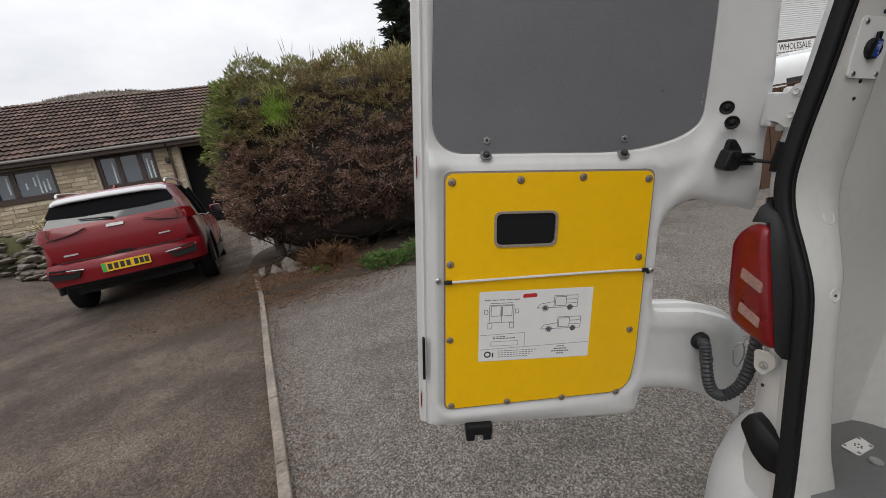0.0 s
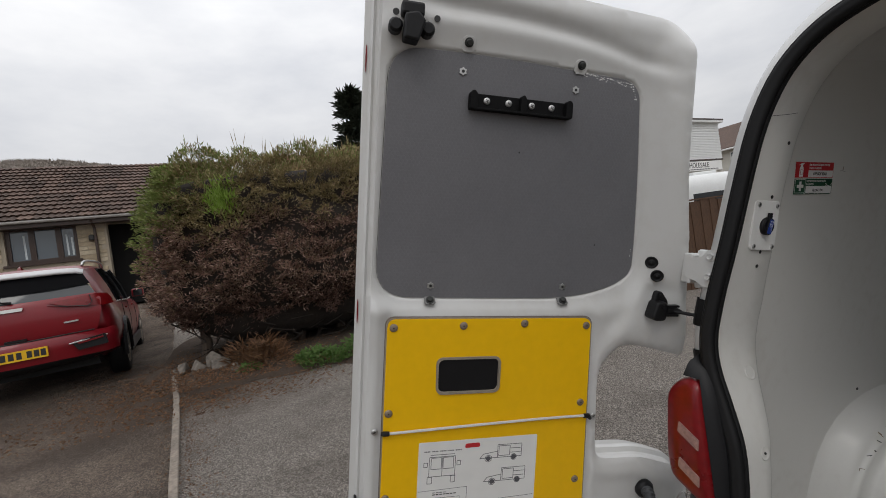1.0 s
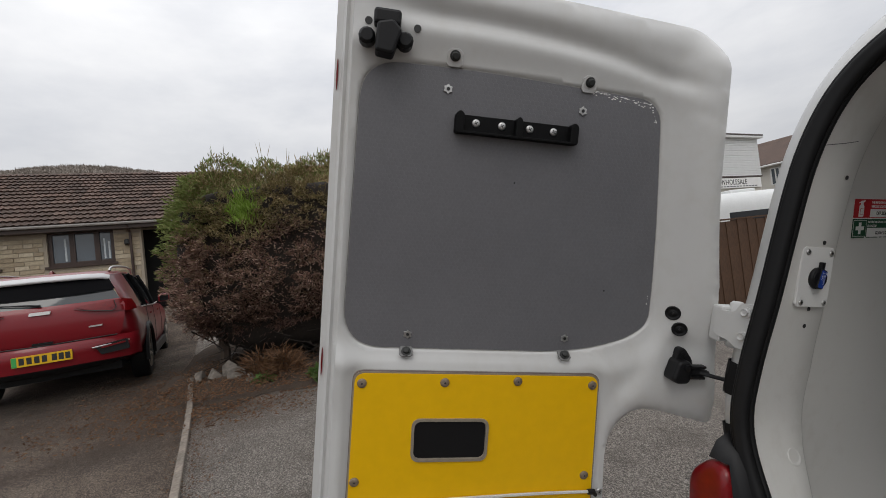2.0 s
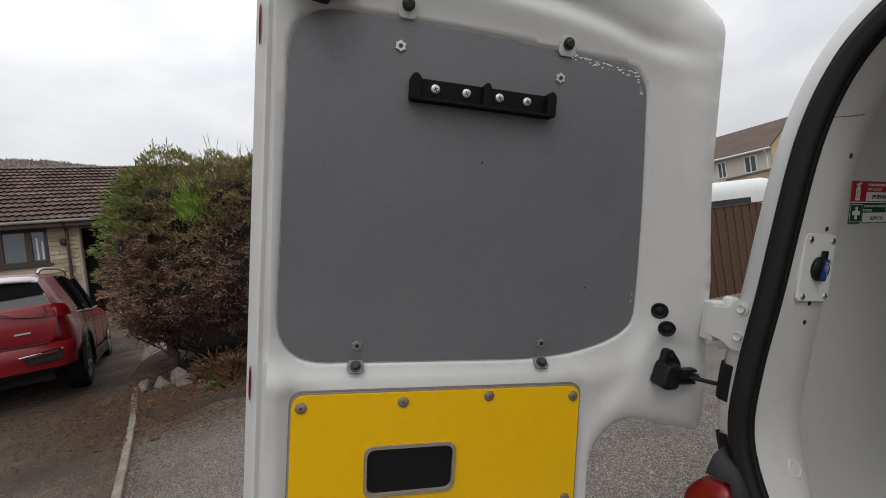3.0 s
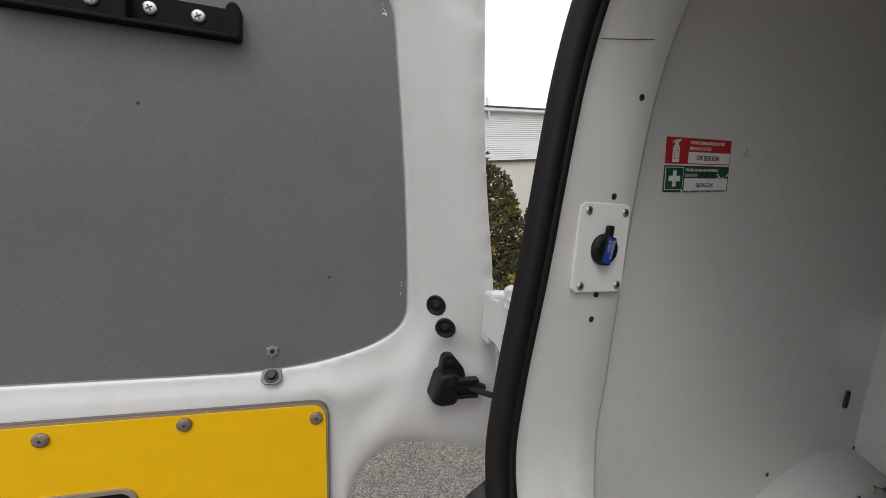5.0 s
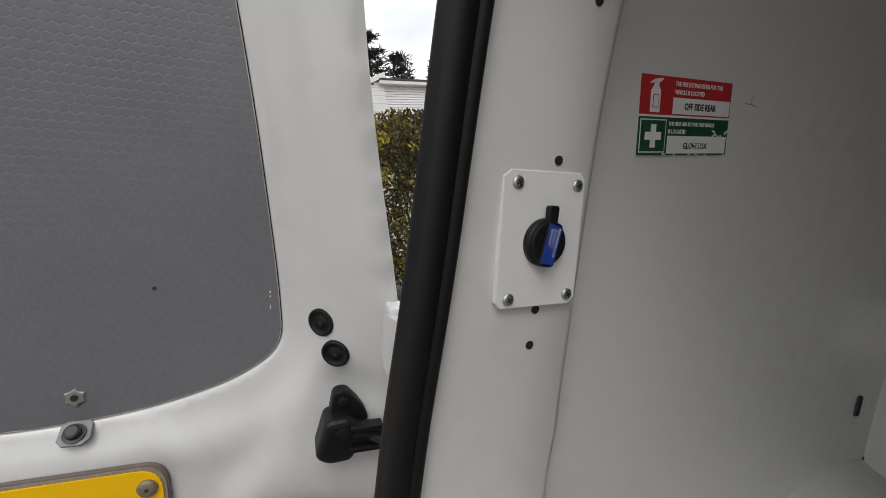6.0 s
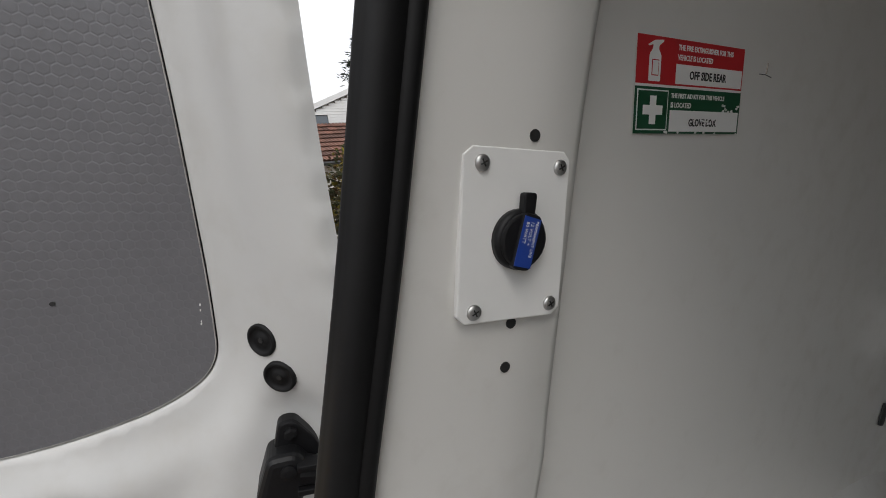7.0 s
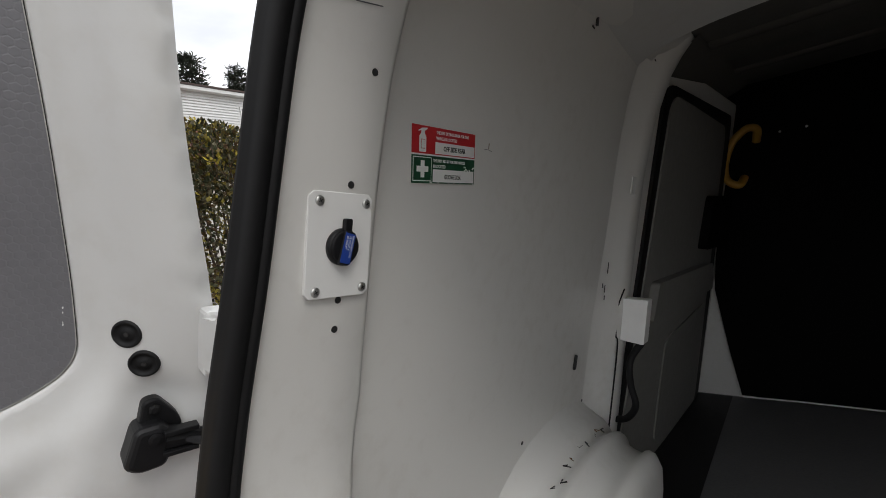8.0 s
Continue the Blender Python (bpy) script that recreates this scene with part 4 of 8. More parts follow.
part("check_rod", tube([(sx + 0.034, -0.15, 1.179), (sx + 0.075, -0.105, 1.177), (sx + 0.095, -0.010, 1.172)], 0.0050, 8), "plastic", check)

for ob in (check, *check.children):
    for v in ob.data.vertices:
        v.co = Vector((sx, -0.188, 1.192)) + (v.co - Vector((sx, -0.188, 1.192))) * 0.80

# hinges: knuckle on the door, leaf bolted to the body corner
for z in (1.287,):
    hinge = part("hinge", box(-0.812, -0.786, -0.150, -0.112, z - 0.036, z + 0.030, 0.004), "white", van, "white painted hinge")
    part("hinge_pin", lathe([(0.010, -0.045), (0.012, -0.040), (0.012, 0.036), (0.008, 0.040)], 14, Matrix.Translation((-0.786, -0.120, z))), "white", hinge, smooth=True)
    leaf = part("hinge_leaf", slab(rounded([(-0.812, z - 0.022), (-0.778, z - 0.028), (-0.768, z - 0.036), (-0.736, z - 0.034), (-0.736, z + 0.046), (-0.764, z + 0.044), (-0.776, z + 0.026), (-0.812, z + 0.022)], 0.006, 3), -0.040, -0.030, "y", 0.002), "white", hinge, "white hinge leaf", BODY)
    for dz in (-0.013, 0.030):
        part("hinge_bolt", lathe([(0.0100, 0), (0.0100, 0.002), (0.0065, 0.0025), (0.0062, 0.006), (0.003, 0.0045)], 16, Matrix.Translation((-0.755, -0.040, z + dz)) @ Matrix.Rotation(radians(90), 4, "X")), "white", leaf)

low_hinge = part("hinge", slab(rounded([(-0.712, 0.790), (-0.668, 0.798), (-0.660, 0.776), (-0.682, 0.742), (-0.704, 0.748)], 0.008, 3), -0.046, -0.036, "y", 0.002), "white", van, "white painted lower hinge", BODY)
part("hinge_bolt", lathe([(0.009, 0), (0.009, 0.003), (0.006, 0.004), (0.006, 0.008), (0.003, 0.009)], 12, Matrix.Translation((-0.684, -0.046, 0.766)) @ Matrix.Rotation(radians(90), 4, "X")), "zinc", low_hinge)
part("wire_loop", tube(smooth_line([(-0.800, -0.098, 0.728), (-0.796, -0.094, 0.690), (-0.790, -0.086, 0.684), (-0.786, -0.080, 0.720), (-0.792, -0.088, 0.748), (-0.800, -0.098, 0.728)], 5), 0.0018, 6), "steel", van, "bright wire loop", None, True)

# ---- van body, in its own yawed axes ----
PILLAR = [(-0.560, 0.420), (-0.572, 0.55), (-0.600, 0.74), (-0.622, 0.88), (-0.640, 0.96), (-0.668, 1.02), (-0.705, 1.09), (-0.722, 1.15), (-0.723, 1.24), (-0.717, 1.34), (-0.7125, 1.44), (-0.704, 1.56),
          (-0.686, 1.640), (-0.658, 1.695), (-0.612, 1.738), (-0.545, 1.766), (-0.45, 1.790), (-0.2, 1.845), (0.0, 1.885)]
half = smooth_line([(x, 0, z) for x, z in PILLAR], 5)


def opening_lean(z):
    """The opening's plane tips forward towards the roof."""
    return float(np.interp(z, [1.10, 1.17, 1.25, 1.39, 1.50, 1.75], [-0.006, -0.005, 0.001, 0.013, 0.020, 0.036]))


half = [Vector((p.x, opening_lean(p.z), p.z)) for p in half]
contour = half + [Vector((-p.x, p.y, p.z - 0.4 * p.x)) for p in reversed(half[:-1])]
normals = []
for i, p in enumerate(contour):
    d = contour[min(i + 1, len(contour) - 1)] - contour[max(i - 1, 0)]
    d = Vector((d.x, 0, d.z)).normalized()
    normals.append(Vector((-d.z, 0, d.x)))


def sweep(profile, lo=0, hi=None, closed=False):
    """Carries an (outward, forward) profile round the rear opening."""
    span = range(lo, hi if hi is not None else len(contour))
    return loft([[contour[i] + normals[i] * n + Vector((0, y, 0)) for n, y in profile] for i in span], closed)


def frame_depth(z):
    return float(np.interp(z, [0.45, 0.53, 0.58, 0.64, 0.74, 0.86, 0.94, 1.04, 1.12, 1.22, 1.34, 1.47, 1.60, 1.75], [0.10, 0.078, 0.060, 0.048, 0.040, 0.031, 0.036, 0.060, 0.082, 0.092, 0.090, 0.091, 0.097, 0.104]))


def frame_row(i):
    p, n, d = contour[i], normals[i], frame_depth(min(contour[i].z, 1.75)) - contour[i].y
    gap = max(0.03, 0.762 - abs(p.x)) if 0.62 < p.z < 1.6 else 0.05
    return [p + n * a + Vector((0, y, 0)) for a, y in ((0.030, -0.020), (0.016, -0.036), (0.008, -0.041), (0.002, -0.038), (0.0, -0.028), (0.0, d * 0.5), (0.0, d - 0.004), (0.004, d + 0.004), (0.016, d + 0.008), (gap, d + 0.010))]


inner_frame = part("opening_frame", loft([frame_row(i) for i in range(len(contour))]), "inside", van, "white painted rear opening frame", BODY, True)


def pillar_x(z):
    side = [(p.z, p.x) for p in half[:70]]
    return float(np.interp(z, [a for a, _ in side], [b for _, b in side]))


def flange_row(i):
    p, n = contour[i], normals[i]
    reach = max(0.0, 0.885 - abs(p.x)) if p.z < 1.55 else 0.0
    return [p + n * a + Vector((0, y, 0)) for a, y in ((0.014, -0.020), (0.014, -0.030), (0.022, -0.035), (0.036, -0.031), (0.056, -0.021), (0.068, -0.010), (0.075, 0.015), (max(0.082, reach * 0.35), 0.06), (max(0.10, reach), 0.36), (max(0.125, reach), 0.9))]


part("opening_flange", loft([flange_row(i) for i in range(len(contour))]), "white", van, "", BODY, True)
seal_a = [(0.0010 + 0.0112 * (1 + 0.14 * math.cos(3 * a + 2.1)) * math.cos(a), -0.054 + 0.0155 * (1 + 0.14 * math.cos(3 * a + 2.1)) * math.sin(a)) for a in (2 * math.pi * k / 24 for k in range(24))]
seal_b = [(0.0105 + 0.0048 * math.cos(a), -0.0610 + 0.0058 * math.sin(a)) for a in (2 * math.pi * k / 10 for k in range(10))]
seal_c = [(-0.0050 + 0.0050 * math.cos(a), -0.0430 + 0.0060 * math.sin(a)) for a in (2 * math.pi * k / 10 for k in range(10))]
seal = part("door_seal", sweep(seal_a, closed=True), "rubber", van, "black rubber door seal", BODY, True)
for ribs in (seal_b, seal_c):
    part("seal_lip", sweep(ribs, closed=True), "rubber", seal, smooth=True)
# joint across the frame above the socket
zj = 1.610
part("frame_joint", loft([[(pillar_x(z) + 0.0006, -0.004, z - 0.012), (pillar_x(z) + 0.0006, 0.040, z - 0.004), (pillar_x(z) + 0.0006, 0.094, z + 0.008)] for z in (zj, zj + 0.0011)]), "greyink", van, "", BODY)
for z0, z1 in ((1.150, 1.235), (1.08, 1.135)):
    some = [i for i in range(60) if z0 < contour[i].z < z1]
    part("corner_pad", sweep([(0.030, -0.016), (0.032, -0.030), (0.056, -0.027), (0.066, -0.020), (0.068, -0.008)], some[0], some[-1] + 1), "rubber", van, "black foam pad", BODY)


def bay_floor(x, y):
    """The load bay is level across although the pillar line leans."""
    return 0.630 + 0.20 * x


def bay_roof(x, y):
    return 1.815 + 0.17 * (y - 0.45) + 0.20 * (x + 0.70)


# side wall of the load bay: rows run from the floor up into the roof
def wall_row(y, side=-1):
    rise = 0.17 * (y - 0.10)
    pts = [(0.752, 0.440), (0.750, 0.80), (0.747, 1.20), (0.7440, 1.48), (0.7415, 1.57), (0.735, 1.62 + rise * 0.4), (0.722, 1.672 + rise * 0.8), (0.700, 1.716 + rise), (0.684, 1.735 + rise)]
    return [Vector((side * p.x, y, p.z + (0.4 * p.x if side > 0 else 0))) for p in smooth_line([(a, 0, b) for a, b in pts], 6)]


wall = part("side_wall", loft([wall_row(y) for y in np.linspace(0.055, 0.94, 20)]), "inside", van, "white painted load bay side", BODY, True)
part("side_wall", loft([wall_row(y, 1) for y in np.linspace(0.088, 2.6, 8)]), "inside", van, "white painted load bay side", BODY, True)
bm = loft([[(x, y, bay_roof(x, y) + 0.012 * math.cos(y * 9) ** 8) for x in np.linspace(-0.66, 0.70, 9)] for y in np.linspace(0.06, 2.62, 40)])
part("roof_lining", bm, "headlining", van, "grey roof lining", BODY, True)
part("outer_roof", loft([[(x, y, bay_roof(x, y) + 0.075 - 0.12 * abs(x) ** 3) for x in np.linspace(-0.68, 0.84, 9)] for y in np.linspace(0.25, 2.7, 4)]), "white", van, "", BODY, True)
for y0 in (0.62, 1.30, 1.95):
    part("roof_bow", loft([[(x, y0 + dy, bay_roof(x, y0) - dz) for x in np.linspace(-0.62, 0.62, 9)] for dy, dz in ((-0.03, -0.01), (-0.02, 0.012), (0.02, 0.012), (0.03, -0.01))]), "headlining", van, "", BODY, True)
bm = loft([[(x, y, bay_floor(x, y)) for x in np.linspace(-0.76, 0.76, 4)] for y in (0.015, 0.04, 0.9, 1.8, 2.62)])
loft([[(x, y, bay_floor(x, y) - d) for x in (-0.76, 0.76)] for y, d in ((0.015, 0), (0.010, 0.02), (0.010, 0.16))], into=bm)
part("load_floor", bm, "floorply", van, "grey load floor", BODY)
part("floor_strip", loft([[(x, y, bay_floor(x, y) + 0.004) for x in (-0.735, -0.50)] for y in (1.16, 2.54)]), "mat", van, "black floor strip beside the sliding door", BODY)


# pressed rail where the side meets the roof
def cant_row(y):
    z = 1.716 + 0.17 * (y - 0.10)
    return [(-0.712, y, z - 0.014), (-0.700, y, z + 0.002), (-0.688, y, z + 0.006), (-0.664, y, z + 0.022), (-0.640, y, z + 0.046), (-0.632, y, z + 0.066)]


part("cant_rail", loft([cant_row(y) for y in np.linspace(0.06, 1.17, 12)]), "inside", van, "white painted roof rail", BODY, True)
for y in (0.60, 1.05):
    part("rail_hole", lathe([(0.004, 0), (0.004, 0.002)], 8, Matrix.Translation((-0.704, y, 1.702 + 0.17 * (y - 0.10))) @ Matrix.Rotation(radians(60), 4, "Y")), "ink", van, "", BODY)


# bulkhead, white side cheek, yellow grab rail
def bulk(outline, y0, y1, mat, name, label=""):
    return part(name, slab(outline, y0, y1, "y", 0.004), mat, van, label, BODY)


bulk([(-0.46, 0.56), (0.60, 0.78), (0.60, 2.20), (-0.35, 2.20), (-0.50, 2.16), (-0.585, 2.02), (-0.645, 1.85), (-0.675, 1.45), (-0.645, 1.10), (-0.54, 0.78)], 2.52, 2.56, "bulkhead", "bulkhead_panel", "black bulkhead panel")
bulk([(-0.72, 0.44), (-0.40, 0.54), (-0.40, 1.75), (-0.72, 1.75)], 2.565, 2.60, "inside", "bulkhead_cheek", "white painted cheek beside the bulkhead")
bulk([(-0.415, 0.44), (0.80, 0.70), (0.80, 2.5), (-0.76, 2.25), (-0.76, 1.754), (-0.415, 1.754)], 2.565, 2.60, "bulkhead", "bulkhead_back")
part("roof_side", loft([[(-0.80, y, bay_roof(-0.8, y) - 0.11), (-0.735, y, bay_roof(-0.735, y) - 0.055), (-0.640, y, bay_roof(-0.640, y) - 0.012), (-0.610, y, bay_roof(-0.61, y) + 0.010)] for y in np.linspace(1.14, 2.62, 8)]), "headlining", van, "grey roof side lining", BODY, True)
part("bulkhead_trim", tube([(-0.455, 2.515, 0.556), (-0.2, 2.515, 0.612), (0.2, 2.515, 0.690), (0.58, 2.515, 0.768)], 0.004, 6), "whitelabel", van, "pale edge trim", BODY)
for x, z in ((-0.46, 1.93), (-0.36, 1.95), (-0.06, 2.17)):
    part("bright_stud", lathe([(0.006, 0), (0.006, 0.003), (0.003, 0.005)], 8, Matrix.Translation((x, 2.518, z)) @ Matrix.Rotation(radians(90), 4, "X")), "steel", van, "", BODY)
grab = part("grab_rail", tube(smooth_line([(-0.550, 2.50, 1.880), (-0.552, 2.46, 1.935), (-0.590, 2.45, 1.940), (-0.630, 2.45, 1.900), (-0.655, 2.45, 1.845), (-0.666, 2.45, 1.760), (-0.655, 2.45, 1.695), (-0.628, 2.45, 1.664), (-0.590, 2.46, 1.658), (-0.578, 2.50, 1.700)], 5), 0.019, 10), "amber", van, "yellow grab rail", BODY, True)

# door pillar in the bay, with cable box
prof = [(-0.757, 0.86), (-0.742, 0.91), (-0.722, 0.955), (-0.700, 0.985), (-0.690, 1.010), (-0.690, 1.055), (-0.700, 1.085), (-0.730, 1.110), (-0.760, 1.12)]
rows = []
for z, k, dy in ((0.44, 0.95, 0.0), (0.9, 0.92, 0.0), (1.18, 0.85, 0.0), (1.27, 0.80, 0.01), (1.40, 0.75, 0.02), (1.55, 0.75, 0.03), (1.70, 0.85, 0.05), (1.78, 0.98, 0.075), (1.85, 1.15, 0.09), (1.90, 1.45, 0.095), (1.94, 1.8, 0.095)):
    rows.append([(-0.757 + (x + 0.757) * k, y + dy, z) for x, y in prof])
pillar = part("door_pillar", loft(rows), "inside", van, "white painted door pillar", BODY, True)
cable_box = part("cable_box", slab(rounded([(-0.722, 1.105), (-0.640, 1.105), (-0.642, 1.226), (-0.720, 1.219)], 0.004, 3), 1.005, 1.055, "y", 0.003), "whitelabel", van, "white plastic cable box", BODY)
part("cable", tube(smooth_line([(-0.648, 1.02, 1.108), (-0.672, 1.02, 1.05), (-0.664, 1.02, 0.985), (-0.646, 1.025, 0.93), (-0.664, 1.03, 0.885), (-0.70, 1.04, 0.865), (-0.74, 1.04, 0.86)], 6), 0.0095, 8), "rubber", cable_box, "black cable", smooth=True)
part("thin_cable", tube(smooth_line([(-0.700, 0.99, 1.25), (-0.712, 0.988, 1.19), (-0.708, 0.986, 1.12), (-0.700, 0.985, 1.08), (-0.700, 0.990, 0.80)], 6), 0.0022, 6), "rubber", cable_box)
part("pillar_label", slab(rounded([(0.99, 1.505), (1.025, 1.505), (1.025, 1.55), (0.99, 1.55)], 0.002, 2), -0.714, -0.7100), "whitelabel", van, "small white label", BODY)
for y, z, h in ((0.905, 1.255, 0.012), (0.925, 1.24, 0.02), (0.935, 1.29, 0.03), (0.93, 1.22, 0.012)):
    part("scrape", slab(rounded([(y, z), (y + 0.006, z), (y + 0.005, z + h), (y + 0.001, z + h)], 0.001, 1), -0.7335, -0.7325), "ink", van, "", BODY)
part("wall_slot", slab(rounded([(0.793, 1.060), (0.810, 1.057), (0.813, 1.093), (0.798, 1.098)], 0.006, 3), -0.7468, -0.744), "ink", van, "dark slot in the side wall", BODY)
for y, z in ((0.552, 0.969), (0.88, 0.955)):
    part("wall_hole", lathe([(0.004, 0), (0.004, 0.001)], 8, Matrix.Translation((-0.7462, y, z)) @ Matrix.Rotation(radians(90), 4, "Y")), "ink", van, "", BODY)
part("wall_hole", slab([(0.60, 1.79), (0.606, 1.79), (0.606, 1.815), (0.60, 1.812)], -0.700, -0.696), "ink", van, "", BODY)

# sliding door seen from inside: frame, grey window blank, lower tray


def slider_x(y):
    return -0.745 + 0.085 * (y - 1.13) / 1.39


def on_slider(name, quad, lift, mat, label="", smooth=False):
    bm = loft([[(slider_x(y) + l, y, z) for y, z in quad] for l in (-0.03, lift)], True, caps=True)
    return part(name, bm, mat, van, label, BODY)


on_slider("slider_frame", rounded([(1.13, 0.44), (2.54, 0.50), (2.54, 2.08), (1.13, 1.94)], 0.02, 3), 0.0, "inside", "white painted sliding door")
on_slider("slider_seal", rounded([(1.17, 0.46), (2.47, 0.50), (2.40, 1.995), (1.30, 1.880)], [0.08, 0.05, 0.05, 0.10], 5), 0.010, "rubber", "black seal")
on_slider("slider_blank", rounded([(1.20, 0.47), (2.36, 0.52), (2.26, 1.915), (1.36, 1.858)], [0.07, 0.05, 0.06, 0.09], 5), 0.016, "slider", "grey window blank")
on_slider("slider_pocket", rounded([(1.62, 0.56), (2.30, 0.60), (2.28, 1.06), (1.62, 0.98)], 0.05, 4), 0.022, "slider", "grey lower door panel")
on_slider("slider_tray", rounded([(1.33, 1.10), (2.28, 1.13), (2.20, 1.262), (1.36, 1.232)], 0.02, 3), 0.045, "slider", "grey door tray")
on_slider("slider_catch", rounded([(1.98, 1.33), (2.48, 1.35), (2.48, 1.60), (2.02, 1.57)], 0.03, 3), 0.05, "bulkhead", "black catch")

# wheel arch: a shoulder against the wall, then a stepped drum with two pressed ribs
def arch_row(k):
    a = math.pi * k / 24
    cy, cz = 0.74 - math.copysign(0.30 * math.sin(min(1.0, abs(math.cos(a)) / 0.85) * math.pi / 2), math.cos(a)), 0.40 + 0.545 * math.sin(a)
    ux, uz = -math.cos(a), math.sin(a)
    row = [(x, cy + ux * out, cz + uz * out) for x, out in ((-0.765, 0.055), (-0.752, 0.030), (-0.740, 0.014), (-0.722, 0.004), (-0.700, -0.002), (-0.686, -0.016), (-0.678, -0.034), (-0.670, -0.030), (-0.655, -0.018), (-0.642, -0.022),
                                                            (-0.632, -0.040), (-0.612, -0.046), (-0.590, -0.048), (-0.580, -0.036), (-0.566, -0.038), (-0.552, -0.056), (-0.545, -0.085), (-0.543, -0.16))]
    return row + [(-0.543, 0.74, 0.40)]


arch = part("wheel_arch", loft([arch_row(k) for k in range(25)]), "inside", van, "white painted wheel arch", BODY, True)
for i in range(14):
    a = math.radians(50 + i * 4.0 + rng.uniform(-1.5, 1.5))
    y, z = 0.74 - math.copysign(0.30 * math.sin(min(1.0, abs(math.cos(a)) / 0.85) * math.pi / 2), math.cos(a)) + 0.018 * math.cos(a), 0.40 + 0.545 * math.sin(a) - 0.018 * math.sin(a)
    x = -0.677 + rng.uniform(-0.004, 0.006)
    part("scrape", tube([(x, y, z), (x + rng.uniform(-0.012, 0.006), y + rng.uniform(-0.012, 0.004), z + rng.uniform(-0.004, 0.004)), (x + rng.uniform(-0.006, 0.010), y + rng.uniform(-0.02, 0.0), z)], 0.0006 + 0.0011 * rng.random() ** 2, 5), "ink" if i % 4 else "rust", arch)

# socket plate on the opening frame
px = -0.7115
plate = part("socket_plate", slab([(0.014, 1.338), (0.078, 1.337), (0.084, 1.342), (0.084, 1.434), (0.079, 1.439), (0.015, 1.439), (0.009, 1.434), (0.009, 1.343)], px - 0.004, px, "x", 0.0008), "whitelabel", van, "white plastic plate with a capped power socket", BODY)
for y, z in ((0.020, 1.345), (0.0755, 1.345), (0.021, 1.430), (0.076, 1.4295)):
    screw_head(px, y, z, 0.0048, plate, "steel", "screw", 0.0022)
# a screw head is built in the door's axes; the plate's frame carries it here
socket = part("socket_ring", lathe([(0.0180, 0), (0.0180, 0.004), (0.0165, 0.006), (0.015, 0.006)], 28, Matrix.Translation((px, 0.0475, 1.387)) @ Matrix.Rotation(radians(90), 4, "Y")), "plastic", plate, "black socket", smooth=True)
cap = slab(rounded([(0.0475 + 0.0158 * math.cos(a), 1.387 + 0.0158 * math.sin(a)) for a in (2 * math.pi * k / 24 for k in range(24))], 0.0), px + 0.004, px + 0.008, "x", 0.0015)
part("socket_cap", cap, "plastic", socket, "black hinged cap")
part("cap_grip", slab(rounded([(0.0375, 1.3715), (0.0505, 1.3690), (0.0575, 1.4010), (0.0445, 1.4040)], 0.004, 3), px + 0.006, px + 0.0105, "x", 0.0012), "plastic", socket)
part("cap_tab", slab(rounded([(0.0455, 1.400), (0.0535, 1.400), (0.0545, 1.4145), (0.0455, 1.4145)], 0.0025, 3), px + 0.003, px + 0.008, "x", 0.001), "plastic", socket)
strip = part("cap_label", slab([(0.0385, 1.3735), (0.0500, 1.3710), (0.0560, 1.3990), (0.0445, 1.4020)], px + 0.0103, px + 0.0108), "blue", socket, "blue printed label")
for i, words in enumerate(("PERMANENT LIVE", "12 VOLT +", "80 WATT")):
    w = lettering(words, 0.0030 if i else 0.0027, "whitelabel", socket, on_face(px + 0.0109, 0.0525 - 0.0034 * i, 1.3985, -102), thick=0.0001)
for y, z in ((0.051, 1.333), (0.050, 1.303), (0.056, 1.447), (0.072, 1.556)):
    part("frame_hole", lathe([(0.0036, -0.003), (0.0036, 0.0008)], 14, Matrix.Translation((pillar_x(z), y, z)) @ Matrix.Rotation(radians(90), 4, "Y")), "ink", van, "", BODY)
for y, z, r, t in ((0.018, 0.942, 0.014, 18), (0.045, 1.080, 0.016, 28)):
    dim = part("frame_dimple", lathe([(r, -0.001), (r * 0.92, 0.0008), (r * 0.75, 0.0010), (r * 0.55, -0.0008)], 24, Matrix.Translation((pillar_x(z), y, z)) @ Matrix.Rotation(radians(90 - t), 4, "Y")), "inside", van, "", BODY, True)
    if z < 1:
        part("hole", lathe([(0.0026, -0.001), (0.0026, 0.0012)], 10, Matrix.Translation((pillar_x(z), y, z)) @ Matrix.Rotation(radians(90 - t), 4, "Y")), "ink", dim)

# safety sticker on the side wall
ST = BODY @ on_face(-0.7425, 0.172, 1.459, 4.0)
sticker = part("safety_sticker", slab([(0, 0), (0.133, 0), (0.133, 0.0705), (0, 0.0705)], 0, 0.0004, "z"), "whitelabel", van, "red and green safety sticker", ST)


def flat(name, pts, mat, lift=0.0006, parent=None):
    return part(name, slab(pts, lift - 0.0002, lift, "z"), mat, parent or sticker)


def r4(x0, y0, x1, y1):
    return [(x0, y0), (x1, y0), (x1, y1), (x0, y1)]


